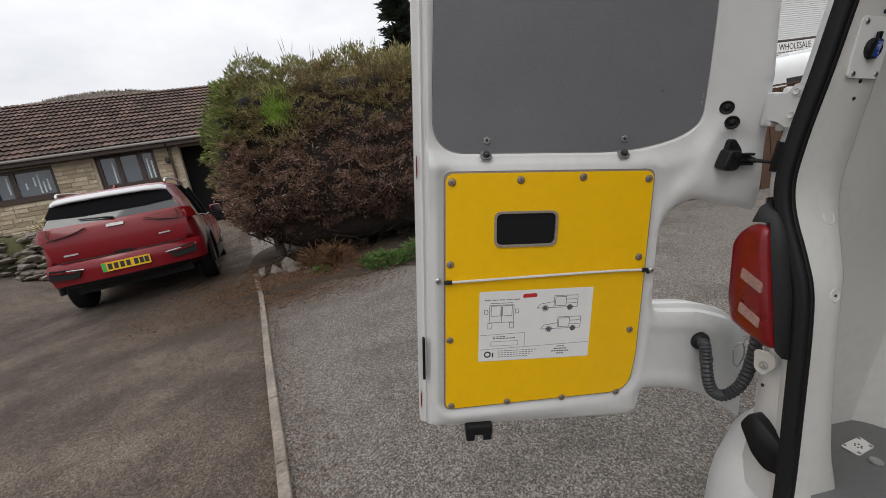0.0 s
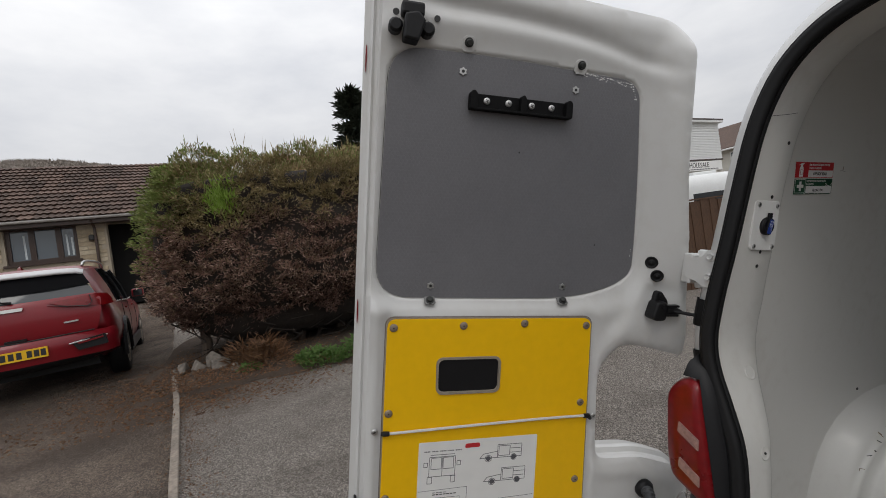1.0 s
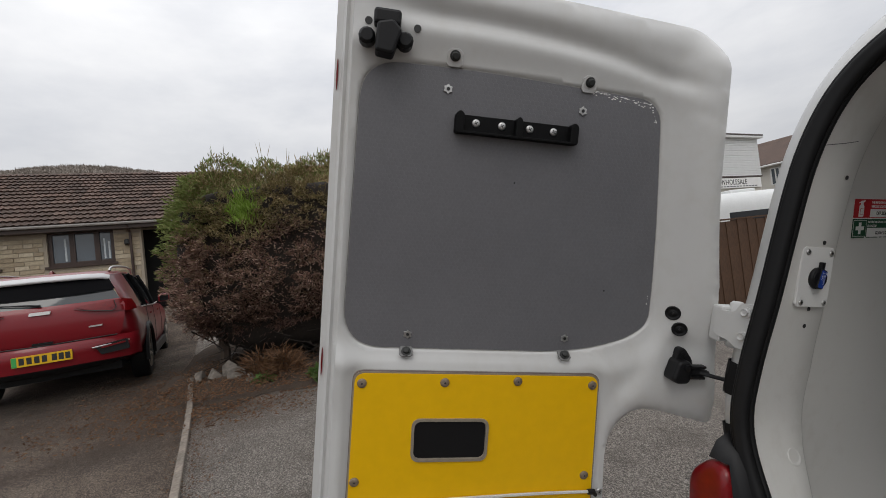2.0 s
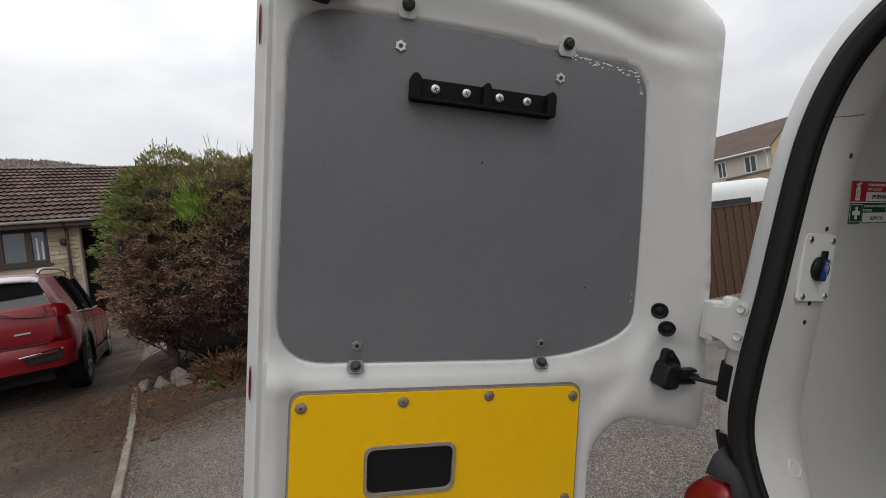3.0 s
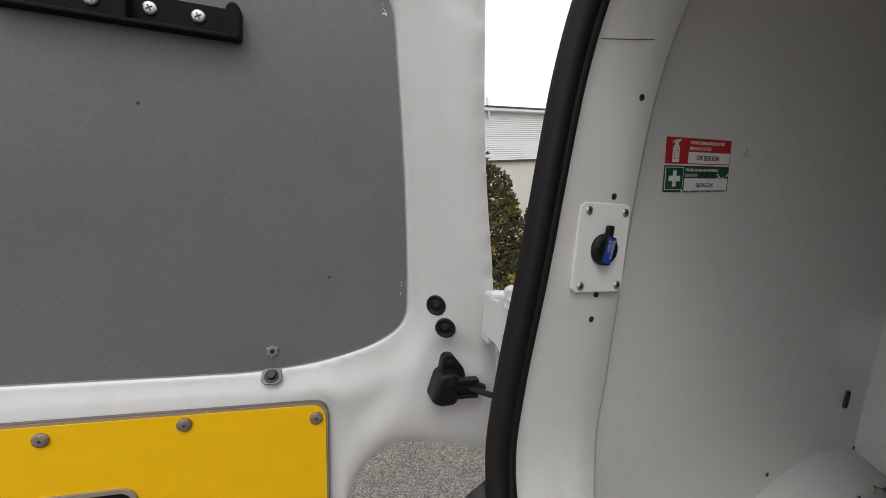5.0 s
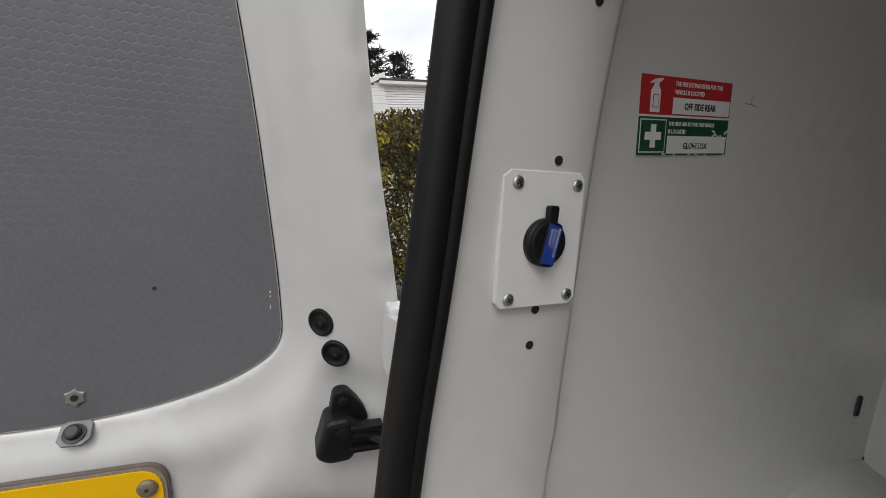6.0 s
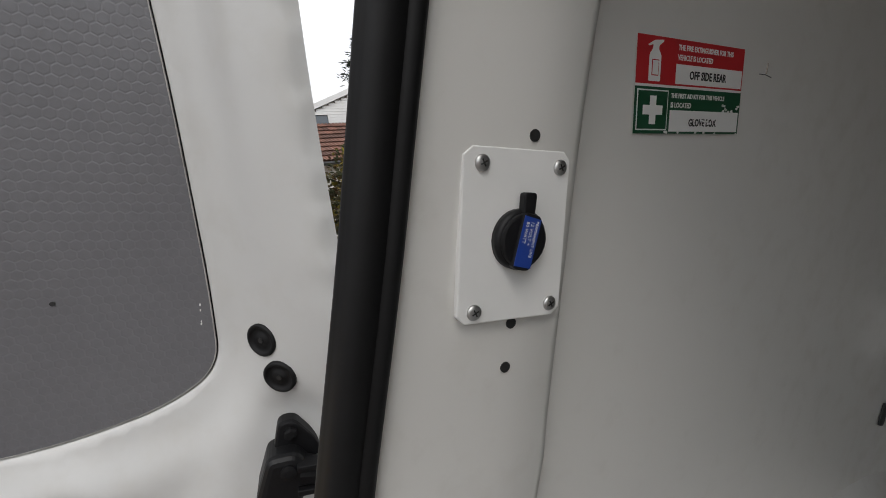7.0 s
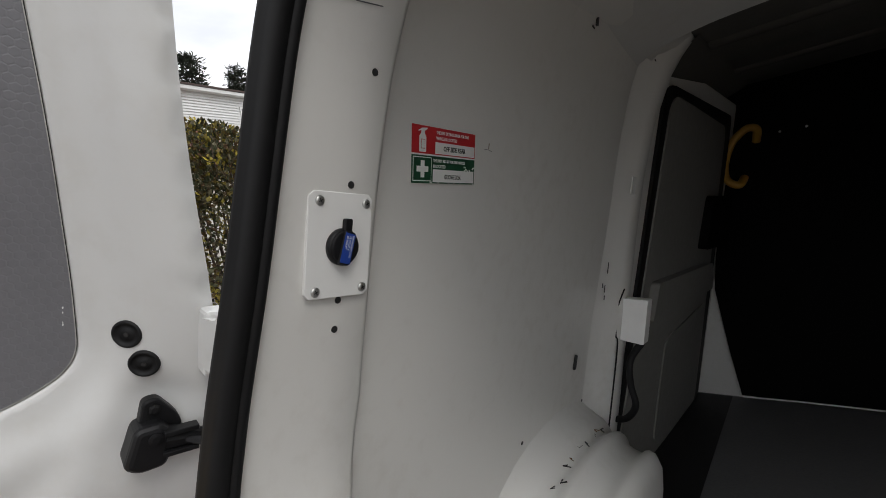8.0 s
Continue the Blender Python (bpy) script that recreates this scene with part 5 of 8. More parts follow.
flat("red_field", r4(0.0, 0.0365, 0.133, 0.0705), "redlabel")
flat("answer_field", r4(0.0445, 0.0378, 0.1315, 0.0525), "whitelabel", 0.0008)
flat("green_field", r4(0.0, 0.0, 0.133, 0.0345), "greenlabel")
flat("answer_field", r4(0.0405, 0.0016, 0.1312, 0.0180), "whitelabel", 0.0008)
flat("cross_frame", r4(0.0025, 0.0025, 0.0375, 0.0325), "whitelabel", 0.0008)
flat("cross_ground", r4(0.0035, 0.0035, 0.0365, 0.0315), "greenlabel", 0.0010)
flat("cross", [(0.0165, 0.007), (0.0235, 0.007), (0.0235, 0.014), (0.031, 0.014), (0.031, 0.021), (0.0235, 0.021), (0.0235, 0.028), (0.0165, 0.028), (0.0165, 0.021), (0.009, 0.021), (0.009, 0.014), (0.0165, 0.014)], "whitelabel", 0.0012)
flat("extinguisher", rounded([(0.0135, 0.0385), (0.0265, 0.0385), (0.0265, 0.0575), (0.0235, 0.061), (0.0235, 0.064), (0.0285, 0.067), (0.0285, 0.0685), (0.0185, 0.0675), (0.0115, 0.0640), (0.012, 0.0630), (0.0175, 0.0645), (0.0165, 0.061), (0.0135, 0.0575)], 0.001, 2), "whitelabel", 0.0008)
flat("extinguisher_label", r4(0.0165, 0.0425, 0.0240, 0.0540), "redlabel", 0.0010)
flat("extinguisher_label", r4(0.0172, 0.0432, 0.0233, 0.0533), "whitelabel", 0.0012)
for words, x, y, size, ink in (("THE FIRE EXTINGUISHER FOR THIS", 0.0455, 0.0627, 0.0056, "whitelabel"), ("VEHICLE IS LOCATED", 0.0455, 0.0555, 0.0056, "whitelabel"), ("OFF SIDE REAR", 0.061, 0.0420, 0.0088, "ink"),
                               ("THE FIRST AID KIT FOR THIS VEHICLE", 0.0405, 0.0272, 0.0050, "whitelabel"), ("IS LOCATED", 0.0405, 0.0200, 0.0056, "whitelabel"), ("GLOVE BOX", 0.064, 0.0060, 0.0080, "ink")):
    ob = lettering(words, size, ink, sticker, Matrix.Translation((x, y, 0.0010)) @ Matrix.Diagonal((0.82, 1, 1, 1)), thick=0.0001, bold=0.00022 if ink == "ink" else 0.00012)
for i in range(26):
    x, y, r = (0.104 + 0.028 * rng.random(), 0.0175 + 0.006 * rng.random(), 0.0012) if i < 12 else ((0.078 + 0.018 * rng.random(), 0.0055 + 0.008 * rng.random(), 0.0013) if i < 18 else (0.03 + 0.1 * rng.random(), 0.0002 + 0.0012 * rng.random(), 0.0011))
    flat("worn_patch", [(x + r * (1 + rng.random()) * math.cos(a), y + r * (0.6 + rng.random() * 0.5) * math.sin(a)) for a in (0.2, 1.3, 2.4, 3.6, 4.9)], "whitelabel", 0.0014)
scuff = part("wall_scuff", tube([(-0.7432, 0.328, 1.5225), (-0.7432, 0.338, 1.5232), (-0.7432, 0.348, 1.522)], 0.0004, 5), "greyink", van, "", BODY)
part("scuff_tick", tube([(-0.7430, 0.3385, 1.524), (-0.7430, 0.339, 1.533)], 0.0009, 5), "dullsteel", scuff)

# tail lamp and its black housing
lens = rounded([(-0.772, 1.03), (-0.742, 1.068), (-0.703, 1.072), (-0.684, 1.00), (-0.660, 0.92), (-0.637, 0.838), (-0.655, 0.832), (-0.737, 0.850), (-0.755, 0.90)], 0.018, 5)


def inset(k, y):
    return [(x * (1 - k) - 0.705 * k, y, z * (1 - k) + 0.95 * k) for x, z in lens]


lamp = part("tail_lamp", loft([inset(0, -0.045), inset(0, -0.086), inset(0.02, -0.096), inset(0.07, -0.103), inset(0.16, -0.107), inset(0.6, -0.108)], True, caps=True), "redlens", van, "red tail lamp with clear bands", BODY, True)
for z0, z1, xa in ((0.952, 0.978, -0.729), (0.882, 0.907, -0.718)):
    part("clear_band", slab(rounded([(xa, z0 + 0.004), (xa + 0.050, z0 - 0.012), (xa + 0.048, z1 - 0.016), (xa, z1)], 0.003, 2), -0.1095, -0.104, "y", 0.001), "clearlens", lamp, "clear lamp band", None)
edge = [(-0.742, 1.070), (-0.705, 1.076), (-0.684, 1.00), (-0.660, 0.92), (-0.636, 0.836)]
seal_side = [(-0.736, 1.125), (-0.712, 1.100), (-0.668, 1.035), (-0.640, 0.95), (-0.616, 0.815)]
bm = loft([[(x, -0.096, z) for x, z in edge], [(x * 0.45 + u * 0.55, -0.088, z * 0.45 + w * 0.55) for (x, z), (u, w) in zip(edge, seal_side)], [(x, -0.050, z) for x, z in seal_side], [(x - 0.02, -0.02, z) for x, z in seal_side]])
part("lamp_housing", bm, "plastic", van, "black lamp housing", BODY, True)

# bumper corner with black step pad
rows = []
for z, out in ((0.20, -0.02), (0.27, -0.004), (0.36, 0.0), (0.43, -0.004), (0.485, -0.018), (0.525, -0.040), (0.550, -0.066), (0.548, -0.085)):
    rows.append([(x, y, z + (0.0 if x < -0.7 else -0.075 if x < -0.5 else 0.03)) for x, y in ((-0.875 - out * 0.5, 0.70), (-0.865 - out * 0.6, 0.25), (-0.832 - out * 0.8, 0.085), (-0.787 - out, 0.005 - out * 0.3), (-0.725 - out * 0.6, -0.032 - out), (-0.65, -0.048 - out), (-0.55, -0.055 - out), (0.0, -0.06 - out))])
part("bumper", loft(rows), "white", van, "white rear bumper corner", BODY, True)
pad = rounded([(-0.704, 0.606), (-0.690, 0.640), (-0.668, 0.644), (-0.580, 0.606), (-0.580, 0.560), (-0.626, 0.540), (-0.662, 0.556)], 0.012, 4)
part("bumper_pad", loft([[(x, 0.01, z) for x, z in pad], [(x, -0.040, z) for x, z in pad], [(x * 0.93 - 0.645 * 0.07, -0.050, z * 0.93 + 0.596 * 0.07) for x, z in pad]], True, caps=True), "plastic", van, "black bumper step pad", BODY, True)
part("rear_corner_panel", loft([[(x, y, z) for x, y in ((-0.905, 0.50), (-0.868, 0.27), (-0.770, 0.090), (-0.733, 0.028), (-0.708, -0.006), (-0.67, -0.022), (-0.615 - 0.05 * float(soft(0.8, 0.95, z)), -0.030))] for z in (0.45, 0.6, 0.75, 0.9, 1.0)]), "white", van, "", BODY, True)
part("panel_hole", lathe([(0.004, 0), (0.004, 0.001)], 8, Matrix.Translation((-0.700, -0.012, 0.70)) @ Matrix.Rotation(radians(90), 4, "X")), "ink", van, "", BODY)

# corrugated hose between door and body
path = smooth_line([(-0.838, -0.156, 0.727), (-0.815, -0.163, 0.728), (-0.800, -0.165, 0.700), (-0.788, -0.160, 0.655), (-0.781, -0.146, 0.622), (-0.775, -0.118, 0.611), (-0.770, -0.088, 0.638), (-0.765, -0.079, 0.690), (-0.762, -0.080, 0.745), (-0.762, -0.082, 0.80)], 9)
hose = part("corrugated_hose", tube(path, [0.0148 if i % 2 else 0.0122 for i in range(len(path))], 14), "hose", van, "grey corrugated cable hose")
part("hose_collar", lathe([(0.023, 0), (0.023, 0.008), (0.016, 0.018)], 18, Matrix.Translation((-0.846, -0.156, 0.727)) @ Matrix.Rotation(radians(90), 4, "Y")), "plastic", hose, smooth=True)
part("hose_plug", lathe([(0.015, 0), (0.015, 0.010), (0.010, 0.014)], 12, Matrix.Translation((-0.846, -0.128, 0.672)) @ Matrix.Rotation(radians(90), 4, "Y")), "plastic", hose)

# tie-down plate on the load floor
tx, ty = -0.657, 0.283
tie = part("tie_down_plate", slab(rounded([(tx - 0.013, ty - 0.038), (tx + 0.023, ty - 0.030), (tx + 0.011, ty + 0.037), (tx - 0.024, ty + 0.040)], 0.006, 3), bay_floor(tx, ty) + 0.004, bay_floor(tx, ty) + 0.007, "z", 0.001), "whitelabel", van, "pale tie-down plate", BODY)
for k in range(6):
    a = 2 * math.pi * k / 6
    part("hole", lathe([(0.0022, 0), (0.0022, 0.0008)], 8, Matrix.Translation((tx + 0.007 * math.cos(a), ty + 0.007 * math.sin(a), bay_floor(tx, ty) + 0.007))), "ink", tie)
for dx, dy in ((-0.010, -0.029), (0.017, -0.023), (0.008, 0.028), (-0.018, 0.030)):
    part("rivet", lathe([(0.004, 0), (0.003, 0.002)], 10, Matrix.Translation((tx + dx, ty + dy, bay_floor(tx, ty) + 0.007))), "dullsteel", tie)
part("floor_bolt", lathe([(0.013, 0), (0.013, 0.004), (0.008, 0.006)], 14, Matrix.Translation((-0.605, 0.257, bay_floor(-0.605, 0.26) + 0.003))), "zinc", van, "", BODY)

# ---- surroundings ----
def plant(name, mat, sprigs, label="", category="", kind="", parent=None):
    """One mesh of many small leaf sprigs: rows of (place, direction, length, width)."""
    verts, faces = [], []
    for p, d, length, width in sprigs:
        d = d.normalized()
        s = d.orthogonal().normalized()
        s = (Matrix.Rotation(rng.random() * 6.28, 3, d) @ s) * width
        t = d.cross(s)
        b, n = len(verts), p + d * length
        m = p + d * length * 0.45
        verts += [p, m + s, n, m - s, m + t * 0.8, m - t * 0.8]
        faces += [(b, b + 1, b + 2, b + 3), (b, b + 4, b + 2, b + 5)]
    me = bpy.data.meshes.new(name)
    me.from_pydata(verts, [], faces)
    me.materials.append(M[mat].m)
    ob = new(name, me)
    ob.parent = parent
    if label or category or kind:
        tagged(ob, label, category, kind=kind)
    return ob


# hedge: clipped conifer block, bronze in front, fresh green at the corner and along the top
hedge = empty("hedge", label="large clipped conifer hedge, bronze below and green on top", category="hedge")
HX, HY, HZ = (-8.6, -5.75), (-2.30, 1.60), (0.50, 3.02)


def hedge_hit(u, v, face):
    """A point on the hedge's rounded outer form and its outward direction."""
    if face == 0:  # front, towards the drive
        y, z = HY[0] + u * (HY[1] - HY[0]), HZ[0] + v * (HZ[1] - HZ[0])
        p, n = Vector((HX[1], y, z)), Vector((1, 0, 0))
    elif face == 1:  # end, towards the car
        x, z = HX[0] + u * (HX[1] - HX[0]), HZ[0] + v * (HZ[1] - HZ[0])
        p, n = Vector((x, HY[0], z)), Vector((0, -1, 0))
    elif face == 2:  # top
        x, y = HX[0] + u * (HX[1] - HX[0]), HY[0] + v * (HY[1] - HY[0])
        p, n = Vector((x, y, HZ[1])), Vector((0, 0, 1))
    else:  # underside
        x, y = HX[0] + u * (HX[1] - HX[0]), HY[0] + v * (HY[1] - HY[0])
        p, n = Vector((x, y, HZ[0])), Vector((0, 0, -1))
    c = Vector(((HX[0] + HX[1]) / 2, (HY[0] + HY[1]) / 2, 1.75))
    half = Vector(((HX[1] - HX[0]) / 2, (HY[1] - HY[0]) / 2, 1.29))
    q = Vector([(p[i] - c[i]) / half[i] for i in range(3)])
    k = (abs(q.x) ** 4.5 + abs(q.y) ** 4.5 + abs(q.z) ** 3.6) ** (1 / 4.2)
    q = q / max(k, 0.2)
    out = Vector([math.copysign(abs(q[i]) ** 4, q[i]) / half[i] for i in range(3)]).normalized()
    p = Vector([c[i] + q[i] * half[i] for i in range(3)])
    lump = 0.14 * noise.noise(p * 0.9) + 0.12 * noise.noise(p * 2.3) + 0.17 * noise.noise(Vector((p.x * 5, p.y * 5, p.z * 7))) + 0.07 * noise.noise(p * 13)
    if p.z < 1.15:
        lump -= (0.12 + 0.30 * float(soft(-2.1, -1.2, p.y))) * (1.15 - p.z) * (1 + 0.8 * noise.noise(p * 1.7))
    return p + out * lump, out


# solid filler core, coloured for inner shade, blocks the view through the hedge
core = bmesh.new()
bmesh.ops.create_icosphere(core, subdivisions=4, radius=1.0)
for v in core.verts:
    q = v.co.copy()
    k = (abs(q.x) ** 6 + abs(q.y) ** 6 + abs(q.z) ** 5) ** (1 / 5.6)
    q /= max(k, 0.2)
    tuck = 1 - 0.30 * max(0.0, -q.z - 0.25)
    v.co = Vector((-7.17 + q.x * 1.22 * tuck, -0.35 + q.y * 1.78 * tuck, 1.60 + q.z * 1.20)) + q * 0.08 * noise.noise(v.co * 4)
part("inner_growth", core, "deep_twig", hedge, "near-black core coloured for shade inside the hedge", smooth=True)
sets = {"leaf_deep": [], "leaf_dark": [], "leaf_mid": [], "leaf_green": [], "leaf_tuft": []}
for face, count in ((0, 78000), (1, 24000), (2, 24000), (3, 3500)):
    for i in range(count):
        p, n = hedge_hit(rng.random(), rng.random(), face)
        gap = noise.noise(Vector((p.x * 4, p.y * 4 + 7, p.z * 7)))
        if gap < -0.12 and rng.random() < 0.90 and face < 2:
            continue
        if p.z < 0.85 and p.y > -1.5 and rng.random() < (0.85 - p.z) * 1.6 + 0.35 * (noise.noise(p * 3.1) > 0):
            continue
        d = n * 0.8 + Vector((rng.uniform(-1, 1), rng.uniform(-1, 1), rng.uniform(-0.5, 1.1))) * 0.8
        patch = noise.noise(p * 1.1 + Vector((5, 0, 0)))
        tone = (p.z - 2.05) * 1.3 + patch * 0.9 + rng.uniform(-0.35, 0.35)
        corner = max(0.0, -1.55 - p.y) * 1.6 + (p.z - 2.15) * 0.9 + patch * 0.5 + rng.uniform(-0.4, 0.4)
        tuft = math.exp(-((p.y + 1.25) / 0.12) ** 2 - ((p.z - 2.36) / 0.15) ** 2) if face == 0 else 0
        if corner > 0.84 or tuft > 0.45 + 0.3 * rng.random() or (face == 2 and rng.random() < 0.22):
            key = "leaf_green"
        elif tone > 0.35 or (face == 2 and rng.random() < 0.8):
            key = "leaf_mid"
        # low sprigs take the browned set with undercut shade in its colour
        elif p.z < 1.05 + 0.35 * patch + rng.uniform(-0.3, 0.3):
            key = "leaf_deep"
        else:
            key = "leaf_dark"
        size = 1.1 if key == "leaf_green" else 1.0
        sets[key].append((p - n * 0.10 * rng.random(), d, rng.uniform(0.030, 0.074) * size, rng.uniform(0.0040, 0.0085)))
for i in range(110):  # tall shoots along the top
    y = rng.uniform(HY[0] + 0.2, HY[1])
    p, n = hedge_hit(0.55 + 0.43 * rng.random(), (y - HY[0]) / (HY[1] - HY[0]), 2)
    tall = rng.uniform(0.08, 0.17) + (0.12 if abs(y + 0.85) < 0.25 else 0)
    sets["leaf_mid" if i % 3 else "leaf_green"].append((p, Vector((rng.uniform(-0.3, 0.3), rng.uniform(-0.3, 0.3), 1)), tall, 0.0055))
for i in range(330):  # the bright tuft and the corner's loose shoots
    p, n = hedge_hit((rng.gauss(-1.25, 0.085) - HY[0]) / (HY[1] - HY[0]), (rng.gauss(2.34, 0.11) - HZ[0]) / (HZ[1] - HZ[0]), 0)
    sets["leaf_tuft"].append((p, Vector((0.7, rng.uniform(-0.7, 0.6), rng.uniform(0.3, 1.0))), rng.uniform(0.06, 0.16), 0.008))
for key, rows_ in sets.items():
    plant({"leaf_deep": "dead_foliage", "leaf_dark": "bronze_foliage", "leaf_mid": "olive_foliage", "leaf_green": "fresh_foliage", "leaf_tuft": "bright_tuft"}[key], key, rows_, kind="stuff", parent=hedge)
for i in range(5):
    y = -1.75 + i * 0.62 + rng.uniform(-0.1, 0.1)
    x = -6.75 + rng.uniform(-0.3, 0.2)
    g = ground_height(x, y)
    part("stem", tube(smooth_line([(x, y, g - 0.05), (x + 0.05, y + 0.05, g + 0.3), (x + 0.12 * rng.uniform(-1, 1), y + 0.2 * rng.uniform(-1, 1), 1.1)], 4), [0.07] * 5 + [0.05] * 4, 8), "bark", hedge)
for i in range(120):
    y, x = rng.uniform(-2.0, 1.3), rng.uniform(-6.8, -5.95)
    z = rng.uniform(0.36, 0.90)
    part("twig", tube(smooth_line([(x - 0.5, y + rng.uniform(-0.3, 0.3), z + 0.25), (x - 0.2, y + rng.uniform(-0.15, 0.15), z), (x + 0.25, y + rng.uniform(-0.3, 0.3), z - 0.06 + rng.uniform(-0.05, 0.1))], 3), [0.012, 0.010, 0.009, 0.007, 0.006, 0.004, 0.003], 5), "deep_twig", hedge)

# planting bed in front of the hedge: earth, limestone, bracken, weeds
rows = []
for k in range(24):
    y = -2.35 + k * 0.17
    front = -4.85 + 0.25 * math.sin(y * 2.1) + 0.10 * math.sin(y * 7) - (0.95 * float(soft(-1.35, -2.2, y)))
    row = []
    for j in range(12):
        x = front - j * 0.30
        row.append((x, y, ground_height(x, y) + 0.006 + 0.07 * float(soft(0, 3, j)) * (0.6 + noise.noise((x * 2, y * 2, 1)))))
    rows.append(row)
M["earth"] = speckled("leaf_litter_earth", (0.060, 0.040, 0.027), 0.95, 0.45, 45, 3, 1.0, distance=0.02)
tagged(part("planting_bed", loft(rows), "earth", smooth=True), "brown earth bed covered in dead leaves below the hedge", "ground", kind="structure")


def rock(name, place, size, seed, mat="stone", parent=None, squash=0.7):
    bm = bmesh.new()
    bmesh.ops.create_icosphere(bm, subdivisions=2, radius=1.0)
    r = random.Random(seed)
    off = Vector((r.random() * 9, r.random() * 9, r.random() * 9))
    for v in bm.verts:
        k = 1 + 0.55 * noise.noise(v.co * 1.1 + off) + 0.2 * noise.noise(v.co * 2.7 + off)
        v.co = Vector((v.co.x * k, v.co.y * k * (0.7 + 0.5 * r.random() * 0.2), v.co.z * k * squash)) * size
    ob = part(name, bm, mat, parent)
    ob.matrix_basis = Matrix.Translation(place) @ Matrix.Rotation(r.random() * 6.28, 4, "Z") @ Matrix.Rotation(r.uniform(-0.3, 0.3), 4, "X")
    return ob


def cleft_rock(name, place, size, seed, mat="pale_stone", turn=0.0):
    """A broken block: the hull of a few scattered points, with flat cleft faces."""
    r = random.Random(seed)
    bm = bmesh.new()
    for k in range(13):
        d = Vector((r.gauss(0, 1), r.gauss(0, 1), r.gauss(0, 1))).normalized()
        bm.verts.new(Vector((d.x * size[0], d.y * size[1], d.z * size[2])) * r.uniform(0.85, 1.1))
    bmesh.ops.convex_hull(bm, input=bm.verts)
    bmesh.ops.delete(bm, geom=[v for v in bm.verts if not v.link_faces], context="VERTS")
    bmesh.ops.bevel(bm, geom=list(bm.edges), offset=min(size) * 0.06, segments=1, affect="EDGES")
    ob = part(name, bm, mat)
    ob.matrix_basis = Matrix.Translation(place) @ Matrix.Rotation(turn, 4, "Z") @ Matrix.Rotation(r.uniform(-0.5, 0.5), 4, "X") @ Matrix.Rotation(r.uniform(-0.5, 0.1), 4, "Y")
    return ob


for i, (x, y, sx_, sy_, sz_) in enumerate(((-6.02, -1.94, 0.14, 0.10, 0.10), (-5.98, -1.74, 0.13, 0.14, 0.12), (-5.84, -1.52, 0.15, 0.17, 0.11), (-5.96, -1.60, 0.12, 0.09, 0.17), (-5.70, -1.33, 0.09, 0.12, 0.06), (-6.14, -2.04, 0.09, 0.08, 0.05),
                                           (-5.88, -1.82, 0.07, 0.06, 0.05), (-5.45, 0.50, 0.16, 0.15, 0.13), (-5.65, 0.18, 0.13, 0.12, 0.10), (-5.55, 0.85, 0.14, 0.16, 0.12), (-6.3, -1.2, 0.12, 0.12, 0.09))):
    tagged(cleft_rock("rock", (x, y, ground_height(x, y) + sz_ * 0.75), (sx_, sy_, sz_), 40 + i, turn=i * 1.3), "pale grey limestone rock on the planting bed", "rock", "rocks on the planting bed")


def clump(name, mat, x, y, radius, count, length, width, rise, label, category, kind=""):
    sp = []
    for i in range(count):
        a, r = rng.random() * 6.28, radius * math.sqrt(rng.random())
        px, py = x + r * math.cos(a), y + r * math.sin(a)
        g = ground_height(px, py) + 0.02
        z = g + rise * rng.random() * (1 - (r / radius) ** 2 * 0.7)
        sp.append((Vector((px, py, z)), Vector((math.cos(a) * 0.8 + rng.uniform(-0.6, 0.6), math.sin(a) * 0.8 + rng.uniform(-0.6, 0.6), rng.uniform(-0.2, 1.0))), length * rng.uniform(0.5, 1.2), width))
    return plant(name, mat, sp, label, category, kind)


for x, y, r in ((-5.92, -1.22, 0.24), (-5.75, -0.95, 0.22), (-6.05, -1.00, 0.25)):
    clump("dead_fern", "leaf_dead", x, y, r, 260, 0.17, 0.008, 0.30, "dead brown fern on the planting bed", "fern")
for x, y, r in ((-5.20, -0.32, 0.26), (-5.30, 0.15, 0.30), (-5.2, 0.5, 0.25), (-5.58, -1.16, 0.11), (-5.40, -0.45, 0.20)):
    clump("weed", "leaf_weed", x, y, r, int(1900 * r), 0.065, 0.012, 0.22 * r / 0.3, "low bright green weeds on the planting bed", "weed", "stuff")
sp = []
for i in range(5200):
    y = rng.gauss(-1.6, 0.8)
    x = -5.2 + rng.gauss(0, 0.75) - 0.3 * (y < -1.8)
    if x > -4.3 or y > 1.2:
        continue
    sp.append((Vector((x, y, ground_height(x, y) + 0.03 + (0.05 if x < -5.0 and y > -2.2 else 0))), Vector((rng.uniform(-1, 1), rng.uniform(-1, 1), 0.15)), rng.uniform(0.02, 0.05), 0.007))
plant("leaf_litter", "leaf_dead", sp, "brown fallen leaves scattered over the drive's edge", "leaf litter", "stuff")

